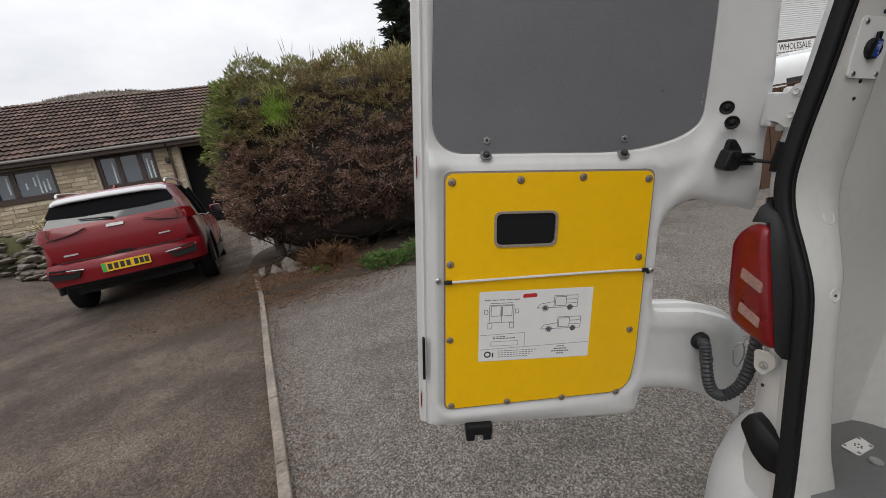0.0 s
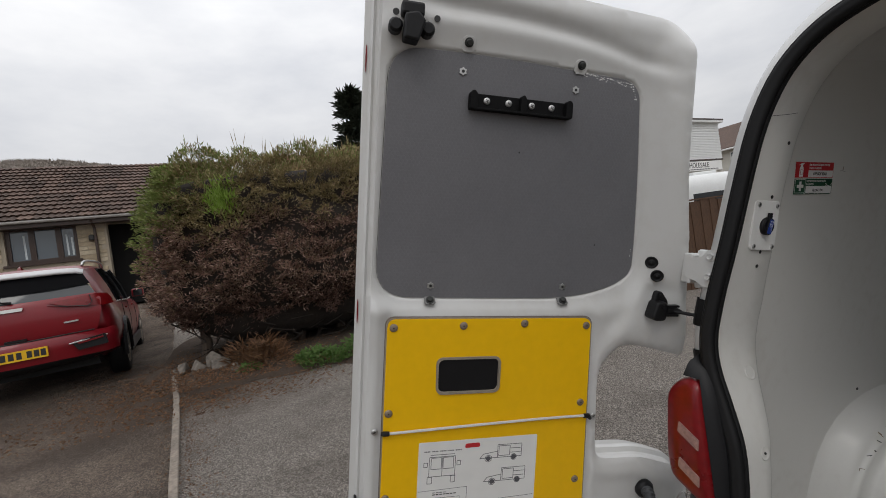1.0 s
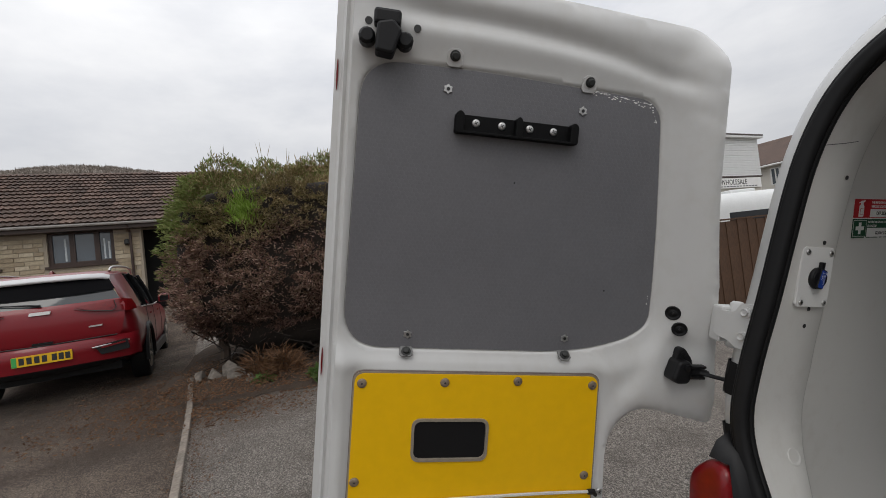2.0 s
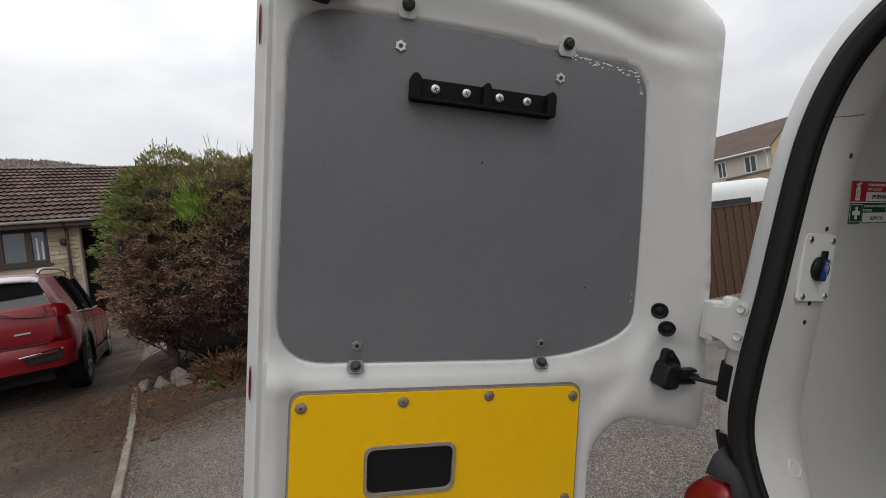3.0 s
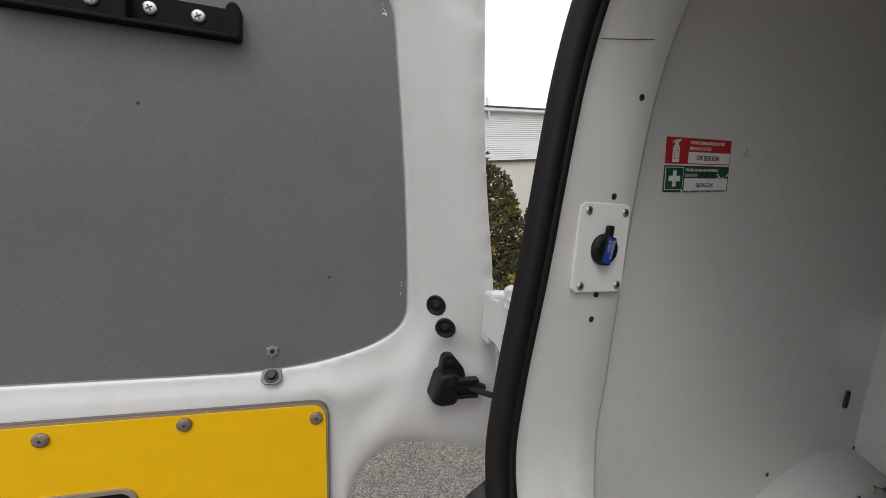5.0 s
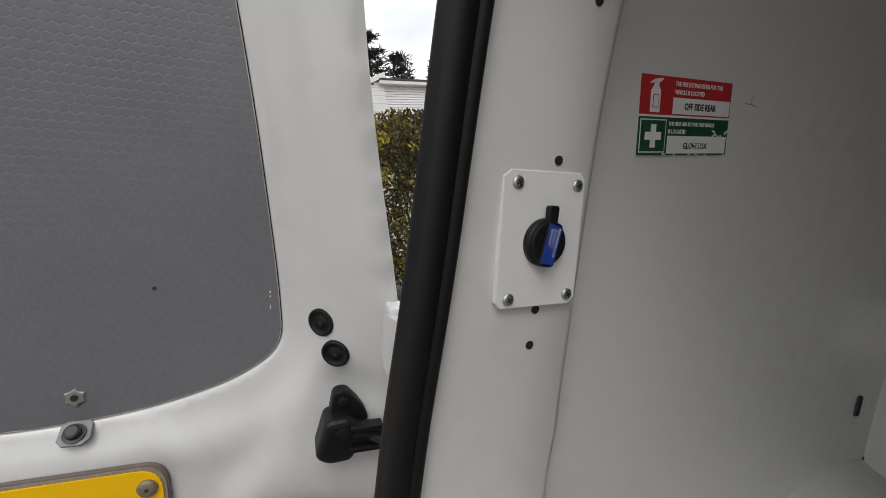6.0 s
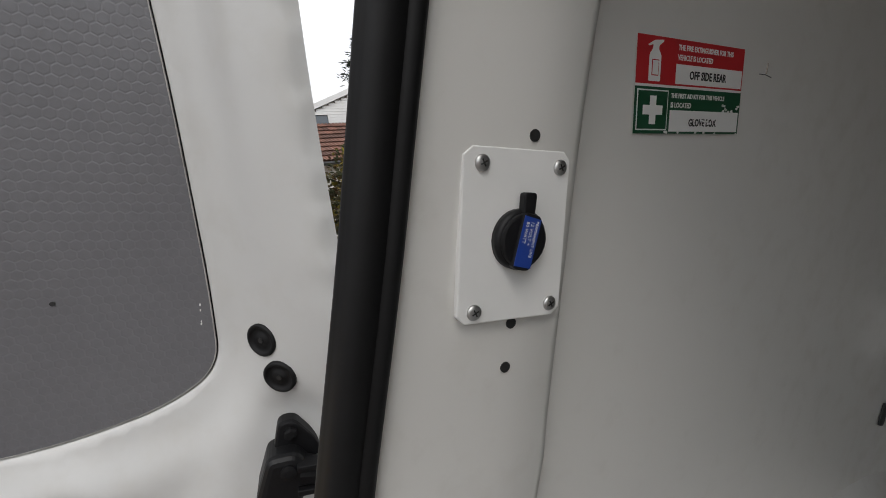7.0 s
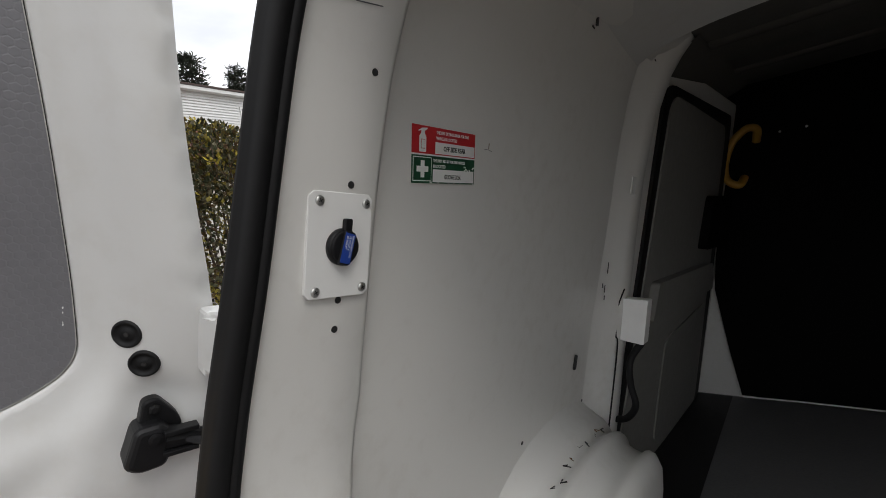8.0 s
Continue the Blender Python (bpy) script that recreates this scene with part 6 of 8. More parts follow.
# edging between the two drives: short timber lengths
kerb_line = [Vector((3.0, -0.32, 0)), Vector((1.0, -0.69, 0)), Vector((-0.9, -1.06, 0)), Vector((-1.84, -1.235, 0)), Vector((-3.25, -1.50, 0)), Vector((-5.0, -1.82, 0)), Vector((-6.15, -2.08, 0))]
edging = empty("drive_edging", label="weathered edging strip between two drives", category="edging", kind="structure")
pts = smooth_line(kerb_line, 8)
for i in range(0, len(pts) - 4, 4):
    a, b = pts[i], pts[i + 4]
    d = (b - a).normalized()
    n = Vector((-d.y, d.x, 0)) * 0.027
    bm = bmesh.new()
    a2, b2 = a + d * 0.006 + Vector((0, -0.007, 0)), b - d * 0.006 + Vector((0, -0.007, 0))
    low = [p + Vector((0, 0, ground_height(p.x, p.y) - 0.05)) for p in (a2 - n, b2 - n, b2 + n, a2 + n)]
    hi = [p + Vector((0, 0, ground_height(p.x, p.y) + 0.034 + 0.006 * rng.random())) for p in (a2 - n, b2 - n, b2 + n, a2 + n)]
    vs = [bm.verts.new(p) for p in low + hi]
    fs = [bm.faces.new([vs[k] for k in q]) for q in ((3, 2, 1, 0), (4, 5, 6, 7), (0, 1, 5, 4), (1, 2, 6, 5), (2, 3, 7, 6), (3, 0, 4, 7))]
    bmesh.ops.bevel(bm, geom=[e for e in fs[1].edges], offset=0.006, segments=1, affect="EDGES")
    part("edging_length", bm, "kerb", edging)
# loose grit along the edging
sp = []
for i in range(2600):
    p = pts[rng.randrange(len(pts) - 1)].lerp(pts[rng.randrange(len(pts) - 1)], 0.0)
    q = p + Vector((rng.uniform(-0.15, 0.15), rng.gauss(0.08, 0.10), 0))
    sp.append((Vector((q.x, q.y, ground_height(q.x, q.y) + 0.012)), Vector((rng.uniform(-1, 1), rng.uniform(-1, 1), 0.2)), rng.uniform(0.008, 0.022), 0.005))
plant("drive_grit", "leaf_dead", sp, "brown grit and leaf scraps beside the edging", "grit", "stuff")

# ---- the red car ----
CAR = Matrix.Translation((-6.95, -3.67, ground_height(-6.8, -3.6) + 0.01)) @ Matrix.Rotation(radians(101.5), 4, "Z")
car = empty("car", CAR, label="parked red compact crossover car with dark glass", category="car")


def mirrored(rows_half):
    """Half sections from the centre outward become whole ones."""
    return [[(-x, y, z) for x, y, z in reversed(r[1:])] + list(r) for r in rows_half]


def hull(stations):
    out = []
    for y, w, zb, zt, top in stations:
        out.append([(0, y, zb), (w * 0.72, y, zb), (w * 0.93, y, zb + 0.07), (w * 0.985, y, zb + 0.20), (w, y, 0.62), (w * 0.985, y, 0.78), (w * 0.955, y, zt - 0.03), (w * 0.90, y, zt), (0, y, top)])
    return mirrored(out)


st = [(-0.84, 0.70, 0.50, 0.95, 0.97), (-0.835, 0.76, 0.46, 1.06, 1.10), (-0.80, 0.82, 0.42, 1.10, 1.12), (-0.70, 0.865, 0.36, 1.08, 1.10), (-0.5, 0.895, 0.34, 1.04, 1.06), (-0.30, 0.912, 0.30, 1.005, 1.02), (0.4, 0.905, 0.22, 0.975, 0.98), (1.2, 0.90, 0.22, 0.95, 0.97), (2.0, 0.90, 0.22, 0.94, 0.98),
      (2.5, 0.905, 0.24, 0.95, 0.99), (3.0, 0.90, 0.26, 0.88, 0.93), (3.35, 0.84, 0.32, 0.76, 0.80), (3.50, 0.70, 0.42, 0.62, 0.64)]
part("body_shell", loft(hull(st), False, caps=True), "red", car, "glossy red bodywork", smooth=True)
roof_st = [(-0.66, 0.60, 1.475), (-0.40, 0.64, 1.520), (0.0, 0.66, 1.54), (0.6, 0.67, 1.545), (1.2, 0.65, 1.52), (1.55, 0.60, 1.46)]
part("roof_panel", loft(mirrored([[(0, y, z), (w * 0.6, y, z - 0.006), (w * 0.92, y, z - 0.03), (w, y, z - 0.06)] for y, w, z in roof_st])), "red", car, smooth=True)
def spoiler_row(y, z):
    return [(0, y, z), (0.40, y + 0.008, z - 0.004), (0.57, y + 0.03, z - 0.016), (0.630, y + 0.07, z - 0.042)]


part("spoiler", loft(mirrored([spoiler_row(y, z) for y, z in ((-0.52, 1.522), (-0.66, 1.510), (-0.76, 1.482))])), "red", car, "red roof spoiler", smooth=True)
part("spoiler_lip", loft(mirrored([spoiler_row(y, z) for y, z in ((-0.76, 1.482), (-0.812, 1.448), (-0.825, 1.424), (-0.800, 1.410), (-0.700, 1.412))])), "silver", car, "pale silver spoiler lip", smooth=True)
part("rear_window", loft([[(-0.58, -0.715, 1.42), (0, -0.735, 1.437), (0.58, -0.715, 1.42)], [(-0.66, -0.80, 1.27), (0, -0.825, 1.275), (0.66, -0.80, 1.27)], [(-0.74, -0.862, 1.120), (0, -0.893, 1.105), (0.74, -0.862, 1.120)]]), "rearglass", car, "dark tinted rear window", smooth=True)
# black strip over the upper glass paints in the spoiler's shade
part("window_header", loft([[(-0.62, -0.750, 1.405), (-0.30, -0.767, 1.412), (0, -0.775, 1.415), (0.30, -0.767, 1.412), (0.62, -0.750, 1.405)], [(-0.672, -0.812, 1.295), (-0.34, -0.832, 1.275), (0, -0.842, 1.265), (0.34, -0.832, 1.275), (0.672, -0.812, 1.295)], [(-0.690, -0.826, 1.262), (-0.36, -0.848, 1.236), (0, -0.858, 1.226), (0.36, -0.848, 1.236), (0.690, -0.826, 1.262)]]), "blackband", car, "black band for the spoiler's shade on the window", smooth=True)
part("tailgate", loft([[(-0.74, -0.858, 1.14), (0, -0.888, 1.13), (0.74, -0.858, 1.14)], [(-0.78, -0.895, 1.07), (0, -0.930, 1.06), (0.78, -0.895, 1.07)], [(-0.77, -0.905, 0.92), (0, -0.945, 0.91), (0.77, -0.905, 0.92)], [(-0.73, -0.900, 0.76), (0, -0.935, 0.74), (0.73, -0.900, 0.76)], [(-0.70, -0.880, 0.695), (0, -0.910, 0.68), (0.70, -0.880, 0.695)]]), "red", car, "red tailgate", smooth=True)
for s in (-1, 1):
    part("rear_pillar", loft([[(s * 0.56, -0.70, 1.43), (s * 0.62, -0.55, 1.445), (s * 0.662, -0.10, 1.478)], [(s * 0.68, -0.80, 1.26), (s * 0.735, -0.62, 1.25), (s * 0.778, -0.12, 1.225)], [(s * 0.735, -0.862, 1.12), (s * 0.81, -0.72, 1.07), (s * 0.848, -0.04, 0.985)]]), "red", car, smooth=True)
    part("side_window", loft([[(s * 0.660, -0.11, 1.468), (s * 0.675, 0.4, 1.475), (s * 0.665, 1.2, 1.455), (s * 0.61, 1.6, 1.42)], [(s * 0.772, -0.13, 1.21), (s * 0.785, 0.4, 1.20), (s * 0.785, 1.3, 1.19), (s * 0.76, 1.95, 1.18)], [(s * 0.842, -0.05, 0.99), (s * 0.845, 0.4, 0.985), (s * 0.845, 1.4, 0.97), (s * 0.83, 2.2, 0.985)]]), "darkglass", car, "dark side windows", smooth=True)
    for y in (0.35, 1.35):
        part("window_post", tube([(s * 0.680, y - 0.08, 1.475), (s * 0.793, y, 1.20), (s * 0.852, y + 0.03, 0.98)], 0.025, 6), "plastic", car)
    part("window_trim", tube([(s * 0.850, -0.05, 0.985), (s * 0.852, 0.4, 0.982), (s * 0.852, 1.4, 0.967), (s * 0.835, 2.2, 0.982)], 0.010, 6), "steel", car, "bright window trim")
    part("roof_rail", tube(smooth_line([(s * 0.60, -0.52, 1.50), (s * 0.615, -0.40, 1.555), (s * 0.63, 0.4, 1.585), (s * 0.625, 1.0, 1.57), (s * 0.60, 1.3, 1.52)], 4), 0.016, 8), "steel", car, "silver roof rail", smooth=True)
    # tail light, wrapped round the corner
    tl = part("tail_light", loft([[(s * 0.30, -0.920, 1.092), (s * 0.62, -0.905, 1.118), (s * 0.76, -0.872, 1.130), (s * 0.835, -0.74, 1.115)], [(s * 0.36, -0.940, 1.066), (s * 0.64, -0.926, 1.060), (s * 0.785, -0.892, 1.050), (s * 0.872, -0.75, 1.040)], [(s * 0.46, -0.944, 1.030), (s * 0.66, -0.932, 1.000), (s * 0.795, -0.896, 0.975), (s * 0.882, -0.755, 0.985)]]), "redlens", car, "dark red tail light", smooth=True)
    part("light_edge", tube([(s * 0.30, -0.935, 1.060), (s * 0.46, -0.950, 1.026), (s * 0.66, -0.938, 0.996), (s * 0.70, -0.930, 1.040), (s * 0.68, -0.920, 1.125)], 0.005, 5), "ink", tl)
    part("bumper_vent", slab(rounded([(s * 0.46, 0.600), (s * 0.78, 0.640), (s * 0.80, 0.52), (s * 0.52, 0.495)], 0.015, 3), -0.962, -0.86, "y", 0.004), "plastic", car, "black bumper vent")
    part("vent_strip", tube([(s * 0.44, -0.968, 0.585), (s * 0.62, -0.955, 0.604), (s * 0.80, -0.920, 0.622)], 0.009, 6), "steel", car, "bright strip across the vent")
    part("reflector", slab(rounded([(s * 0.52, 0.585), (s * 0.76, 0.618), (s * 0.765, 0.600), (s * 0.53, 0.568)], 0.003, 2), -0.980, -0.97, "y"), "redlens", car, "red reflector")
    part("wheel_arch_trim", tube([(s * 0.905, 0.40 * math.cos(a), 0.335 + 0.40 * math.sin(a)) for a in np.linspace(-0.15, math.pi + 0.15, 18)], 0.035, 6), "plastic", car, "black wheel arch trim")
    part("sill_trim", box(min(s * 0.87, s * 0.92), max(s * 0.87, s * 0.92), 0.40, 2.32, 0.22, 0.36, 0.01), "plastic", car, "black sill trim")
    mirror = part("door_mirror", box(min(s * 0.90, s * 1.08), max(s * 0.90, s * 1.08), 1.72, 1.84, 0.98, 1.12, 0.03), "red", car, "red door mirror", smooth=True)
    part("mirror_glass", box(min(s * 0.93, s * 1.06), max(s * 0.93, s * 1.06), 1.712, 1.718, 0.995, 1.105), "darkglass", mirror)
    for y in (0.30, 1.30):
        part("door_handle", box(min(s * 0.905, s * 0.93), max(s * 0.905, s * 0.93), y, y + 0.20, 0.86, 0.885, 0.006), "red", car)
    for y in (0.05, 0.85, 1.85):
        part("door_gap", tube([(s * 0.893, y + 0.02, 0.96), (s * 0.916, y, 0.70), (s * 0.905, y + 0.02, 0.42)], 0.004, 4), "ink", car)
part("bumper_lower", loft([[(-0.80, -0.76, 0.43), (-0.72, -0.895, 0.43), (0, -0.945, 0.42), (0.72, -0.895, 0.43), (0.80, -0.76, 0.43)], [(-0.80, -0.75, 0.405), (-0.72, -0.89, 0.405), (0, -0.94, 0.39), (0.72, -0.89, 0.405), (0.80, -0.75, 0.405)], [(-0.62, -0.70, 0.37), (-0.58, -0.80, 0.36), (0, -0.84, 0.34), (0.58, -0.80, 0.36), (0.62, -0.70, 0.37)]]), "plastic", car, "black lower bumper", smooth=True)
part("bumper_red", loft([[(-0.87, -0.66, 0.70), (-0.80, -0.885, 0.70), (0, -0.945, 0.69), (0.80, -0.885, 0.70), (0.87, -0.66, 0.70)], [(-0.885, -0.66, 0.64), (-0.82, -0.925, 0.64), (0, -0.985, 0.635), (0.82, -0.925, 0.64), (0.885, -0.66, 0.64)], [(-0.88, -0.66, 0.55), (-0.81, -0.92, 0.55), (0, -0.980, 0.545), (0.81, -0.92, 0.55), (0.88, -0.66, 0.55)], [(-0.88, -0.66, 0.43), (-0.78, -0.905, 0.425), (0, -0.955, 0.42), (0.78, -0.905, 0.425), (0.88, -0.66, 0.43)]]), "red", car, "red rear bumper", smooth=True)
plate_back = part("number_plate", slab(rounded([(-0.26, 0.50), (0.26, 0.50), (0.26, 0.612), (-0.26, 0.612)], 0.006, 2), -0.992, -0.965, "y"), Mat("yellow_plate", (0.72, 0.42, 0.01), 0.35), car, "yellow number plate")
part("plate_band", slab([(-0.258, 0.503), (-0.215, 0.503), (-0.215, 0.609), (-0.258, 0.609)], -0.9945, -0.9915, "y"), Mat("green_band", (0.05, 0.35, 0.08), 0.4), plate_back, "green band")
for i, x in enumerate((-0.175, -0.110, -0.045, 0.020, 0.105, 0.165, 0.222)):
    part("plate_bar", slab([(x - 0.022, 0.520), (x + 0.022, 0.520), (x + 0.022, 0.594), (x - 0.022, 0.594)], -0.9945, -0.9915, "y"), "ink", plate_back)
part("maker_badge", slab(rounded([(-0.098, 1.043), (0.086, 1.043), (0.098, 1.079), (-0.086, 1.079)], 0.008, 3), -0.950, -0.93, "y", 0.002), "whitelabel", car, "plain pale badge")
part("model_badge", slab([(-0.60, 0.775), (-0.46, 0.775), (-0.46, 0.795), (-0.60, 0.795)], -0.925, -0.90, "y"), "steel", car)
part("trim_badge", slab(rounded([(0.42, 0.83), (0.55, 0.835), (0.55, 0.852), (0.42, 0.848)], 0.004, 2), -0.935, -0.90, "y"), "steel", car)
part("tailgate_crease", tube([(-0.68, -0.905, 0.705), (0, -0.945, 0.692), (0.68, -0.905, 0.705)], 0.007, 6), "ink", car)
part("handle_recess", slab([(-0.09, 0.705), (0.09, 0.705), (0.09, 0.73), (-0.09, 0.73)], -0.95, -0.92, "y"), "plastic", car)
part("rear_wiper", tube([(0.0, -0.905, 1.145), (-0.10, -0.90, 1.165), (-0.36, -0.868, 1.19)], [0.016, 0.010, 0.007], 6), "plastic", car, "black rear wiper")
part("aerial_fin", loft([[(-0.02, -0.42, 1.52), (0.02, -0.42, 1.52)], [(-0.012, -0.40, 1.56), (0.012, -0.40, 1.56)], [(-0.004, -0.36, 1.575), (0.004, -0.36, 1.575)], [(-0.02, -0.25, 1.525), (0.02, -0.25, 1.525)]]), "redlens", car)
part("underbody", box(-0.66, 0.66, -0.66, 3.2, 0.26, 0.36), "black", car)


def wheel(x, y):
    m = Matrix.Translation((x, y, 0.335)) @ Matrix.Rotation(radians(90), 4, "Y")
    tyre = part("wheel", lathe([(0.20, -0.095), (0.30, -0.105), (0.328, -0.09), (0.335, -0.05), (0.335, 0.05), (0.328, 0.09), (0.30, 0.105), (0.20, 0.095)], 28, m), "rubber", car, "black tyre on a grey alloy wheel", smooth=True)
    side = 1 if x > 0 else -1
    part("rim", lathe([(0.215, 0.07), (0.215, 0.10), (0.20, 0.102), (0.19, 0.06), (0.05, 0.055), (0.05, 0.09)], 24, m @ Matrix.Diagonal((1, 1, side, 1))), "dullsteel", tyre, "grey alloy rim")
    for k in range(5):
        a = 2 * math.pi * k / 5
        part("spoke", tube([m @ Vector((0.04 * math.cos(a), 0.04 * math.sin(a), side * 0.085)), m @ Vector((0.20 * math.cos(a), 0.20 * math.sin(a), side * 0.09))], 0.022, 5), "dullsteel", tyre)


for x, y in ((-0.80, 0.0), (0.80, 0.0), (-0.80, 2.72), (0.80, 2.72)):
    wheel(x, y)

# ---- bungalow on its terrace ----
ALONG = Vector((-0.125, 0.992, 0)).normalized()
OUT = Vector((0.992, 0.125, 0))
HOUSE = Matrix(((ALONG.x, OUT.x, 0, -14.0 + 0.0), (ALONG.y, OUT.y, 0, -6.0), (0, 0, 1, 0), (0, 0, 0, 1)))  # local x along the front, y outward, z up
house = empty("bungalow", HOUSE, label="pale stone bungalow with a brown tiled gabled roof", category="house")
X0, X1, EAVE, BASE = -3.80, 4.2, 3.42, 1.0


def masonry():
    """Coursed reconstituted stone: long pale blocks with recessed joints."""
    m = Mat("coursed_stone", (0.46, 0.38, 0.27), 0.9)
    b = m.node("TexBrick", Scale=1.0, Mortar_Size=0.012, Brick_Width=0.40, Row_Height=0.115)
    co, sep, comb = m.node("TexCoord"), m.node("SeparateXYZ"), m.node("CombineXYZ")
    m.link(co.outputs["Object"], sep.inputs["Vector"])
    m.link(sep.outputs["X"], comb.inputs["X"]), m.link(sep.outputs["Z"], comb.inputs["Y"])
    m.link(comb.outputs["Vector"], b.inputs["Vector"])
    b.inputs["Color1"].default_value, b.inputs["Color2"].default_value, b.inputs["Mortar"].default_value = (0.50, 0.41, 0.28, 1), (0.40, 0.33, 0.23, 1), (0.27, 0.23, 0.18, 1)
    m.base(m.mix(b.outputs["Color"], m.ramp(m.noise(6, 5), [(0.3, (0.35, 0.29, 0.2)), (0.7, (0.6, 0.52, 0.4))]), 0.35))
    m.bump(b.outputs["Fac"], -0.6, 0.02)
    return m


M["masonry"] = masonry()


def wall_with_openings(x0, x1, z0, z1, holes, depth, name, mat, parent, y=0.0):
    """A wall whose openings go through it: built of piers, sills and heads."""
    bm = bmesh.new()
    cuts = sorted({x0, x1, *[h[0] for h in holes], *[h[2] for h in holes]})
    for a, b in zip(cuts, cuts[1:]):
        inside = [h for h in holes if h[0] <= a and h[2] >= b]
        spans, low = [], z0
        for h in sorted(inside, key=lambda q: q[1]):
            spans.append((low, h[1]))
            low = h[3]
        spans.append((low, z1))
        for lo, hi in spans:
            if hi - lo > 0.001:
                box(a, b, y - depth, y, lo, hi, into=bm)
    bmesh.ops.remove_doubles(bm, verts=bm.verts, dist=0.0005)
    return part(name, bm, mat, parent)


holes = [(-3.42, 2.47, -2.00, 3.28), (-1.03, 2.42, 0.42, 3.36), (1.06, 1.0, 2.6, 3.3)]
front = wall_with_openings(X0, X1, BASE, EAVE, holes, 0.28, "front_wall", "mortar", house)
part("end_wall", box(X0, X0 + 0.28, -7.5, -0.28, BASE, EAVE), "masonry", house)
part("end_wall", box(X1 - 0.28, X1, -7.5, -0.28, BASE, EAVE), "masonry", house)
part("rear_wall", box(X0, X1, -7.78, -7.5, BASE, EAVE), "masonry", house)
part("porch_back", box(1.06, 2.6, -1.5, -1.4, BASE, 3.3), "brownframe", house, "dark porch recess")
part("porch_door", box(1.35, 2.2, -1.40, -1.36, BASE, 3.05, 0.01), "brownframe", house, "dark front door")
part("porch_glazing", box(1.42, 1.62, -1.36, -1.35, 1.3, 2.95), "glass", house)
part("ceiling_boards", box(X0, X1, -7.5, -0.28, EAVE - 0.05, EAVE - 0.02), "render", house)


def casement(x0, z0, x1, z1, bars_x, parent, y=-0.10):
    win = part("window", ring_slab([(x0, z0), (x1, z0), (x1, z1), (x0, z1)], [(x0 + 0.09, z0 + 0.09), (x1 - 0.09, z0 + 0.09), (x1 - 0.09, z1 - 0.09), (x0 + 0.09, z1 - 0.09)], y - 0.05, y + 0.03, "y"), "brownframe", parent, "dark brown framed window")
    xs = [x0 + 0.09, *bars_x, x1 - 0.09]
    for b in bars_x:
        part("mullion", box(b - 0.06, b + 0.06, y - 0.05, y + 0.03, z0 + 0.09, z1 - 0.09), "brownframe", win)
    for a, b in zip(xs, xs[1:]):
        part("pane", box(a, b, y - 0.02, y - 0.012, z0 + 0.08, z1 - 0.08), "glass", win)
        n = int((b - a) / 0.09)
        for i in range(n):  # vertical blinds set over the glass, paled for the sky's reflection
            if rng.random() < 0.5:
                x = a + (i + 0.5) * (b - a) / n
                part("blind_slat", box(x - 0.02, x + 0.02, y + 0.000 - 0.011, y - 0.0095, z0 + 0.12 + 0.25 * rng.random() ** 3, z1 - 0.10 - 0.30 * rng.random()), "blind", win)
    part("sill", box(x0 - 0.06, x1 + 0.06, y, 0.06, z0 - 0.06, z0), "brownframe", win)
    return win


M["blind"] = speckled("pale_blind", (0.55, 0.60, 0.62), 0.6, 0.15, 20)
casement(-3.42, 2.47, -2.00, 3.28, (-2.95,), house)
casement(-1.03, 2.42, 0.42, 3.36, (-0.52, 0.02), house)
# added black sheet stands in for the unlit depth behind the openings
part("back_room", box(X0 + 0.3, X1 - 0.3, -0.9, -0.88, BASE, EAVE - 0.06), "black", house)
part("wall_lamp", lathe([(0.05, 0.0), (0.07, 0.03), (0.06, 0.14), (0.02, 0.16)], 10, Matrix.Translation((0.73, 0.07, 2.86))), "ink", house, "dark wall lamp")
part("gutter", tube([(X0 - 0.35, 0.40, EAVE + 0.02), (X1 + 0.3, 0.40, EAVE + 0.02)], 0.042, 8), "gutter", house, "pale gutter")
part("fascia", box(X0 - 0.3, X1 + 0.3, 0.30, 0.33, EAVE - 0.12, EAVE + 0.06), "brownframe", house, "brown fascia board")
part("soffit", box(X0 - 0.3, X1 + 0.3, -0.02, 0.31, EAVE - 0.12, EAVE - 0.09), "brownframe", house)
part("downpipe", tube([(0.82, 0.08, 1.2), (0.82, 0.08, 3.2), (0.82, 0.36, 3.36)], 0.035, 8), "brownframe", house)

# roof: gabled, courses of double-roll tiles
RIDGE, RUN = 5.74, 4.0
roof = part("roof_deck", loft([[(X0 - 0.35, 0.38, EAVE + 0.02), (X1 + 0.3, 0.38, EAVE + 0.02)], [(X0 - 0.35, -RUN, RIDGE - 0.05), (X1 + 0.3, -RUN, RIDGE - 0.05)], [(X0 - 0.35, -2 * RUN - 0.4, EAVE + 0.02), (X1 + 0.3, -2 * RUN - 0.4, EAVE + 0.02)]]), "tile", house, "brown tiled roof")
for gx in (X0, X1 - 0.28):
    part("gable_wall", slab([(0.0, EAVE), (-RUN, RIDGE - 0.14), (-2 * RUN + 0.2, EAVE)], gx, gx + 0.28, "x"), "masonry", house)
tile_len, tile_w = 0.345, 0.300
slope = Vector((0, -(RUN + 0.38), RIDGE - EAVE)).normalized()
lift = Vector((0, slope.z, -slope.y))
verts, faces = [], []
prof = [(k / 12, 0.030 * (0.5 + 0.5 * math.cos(4 * math.pi * k / 12))) for k in range(13)]
for row in (0, 1):
    for u, h in prof:
        verts.append(tuple(Vector((u * tile_w, 0, 0)) + slope * (row * 0.42) + lift * (h + (0.055 if row == 0 else 0.0))))
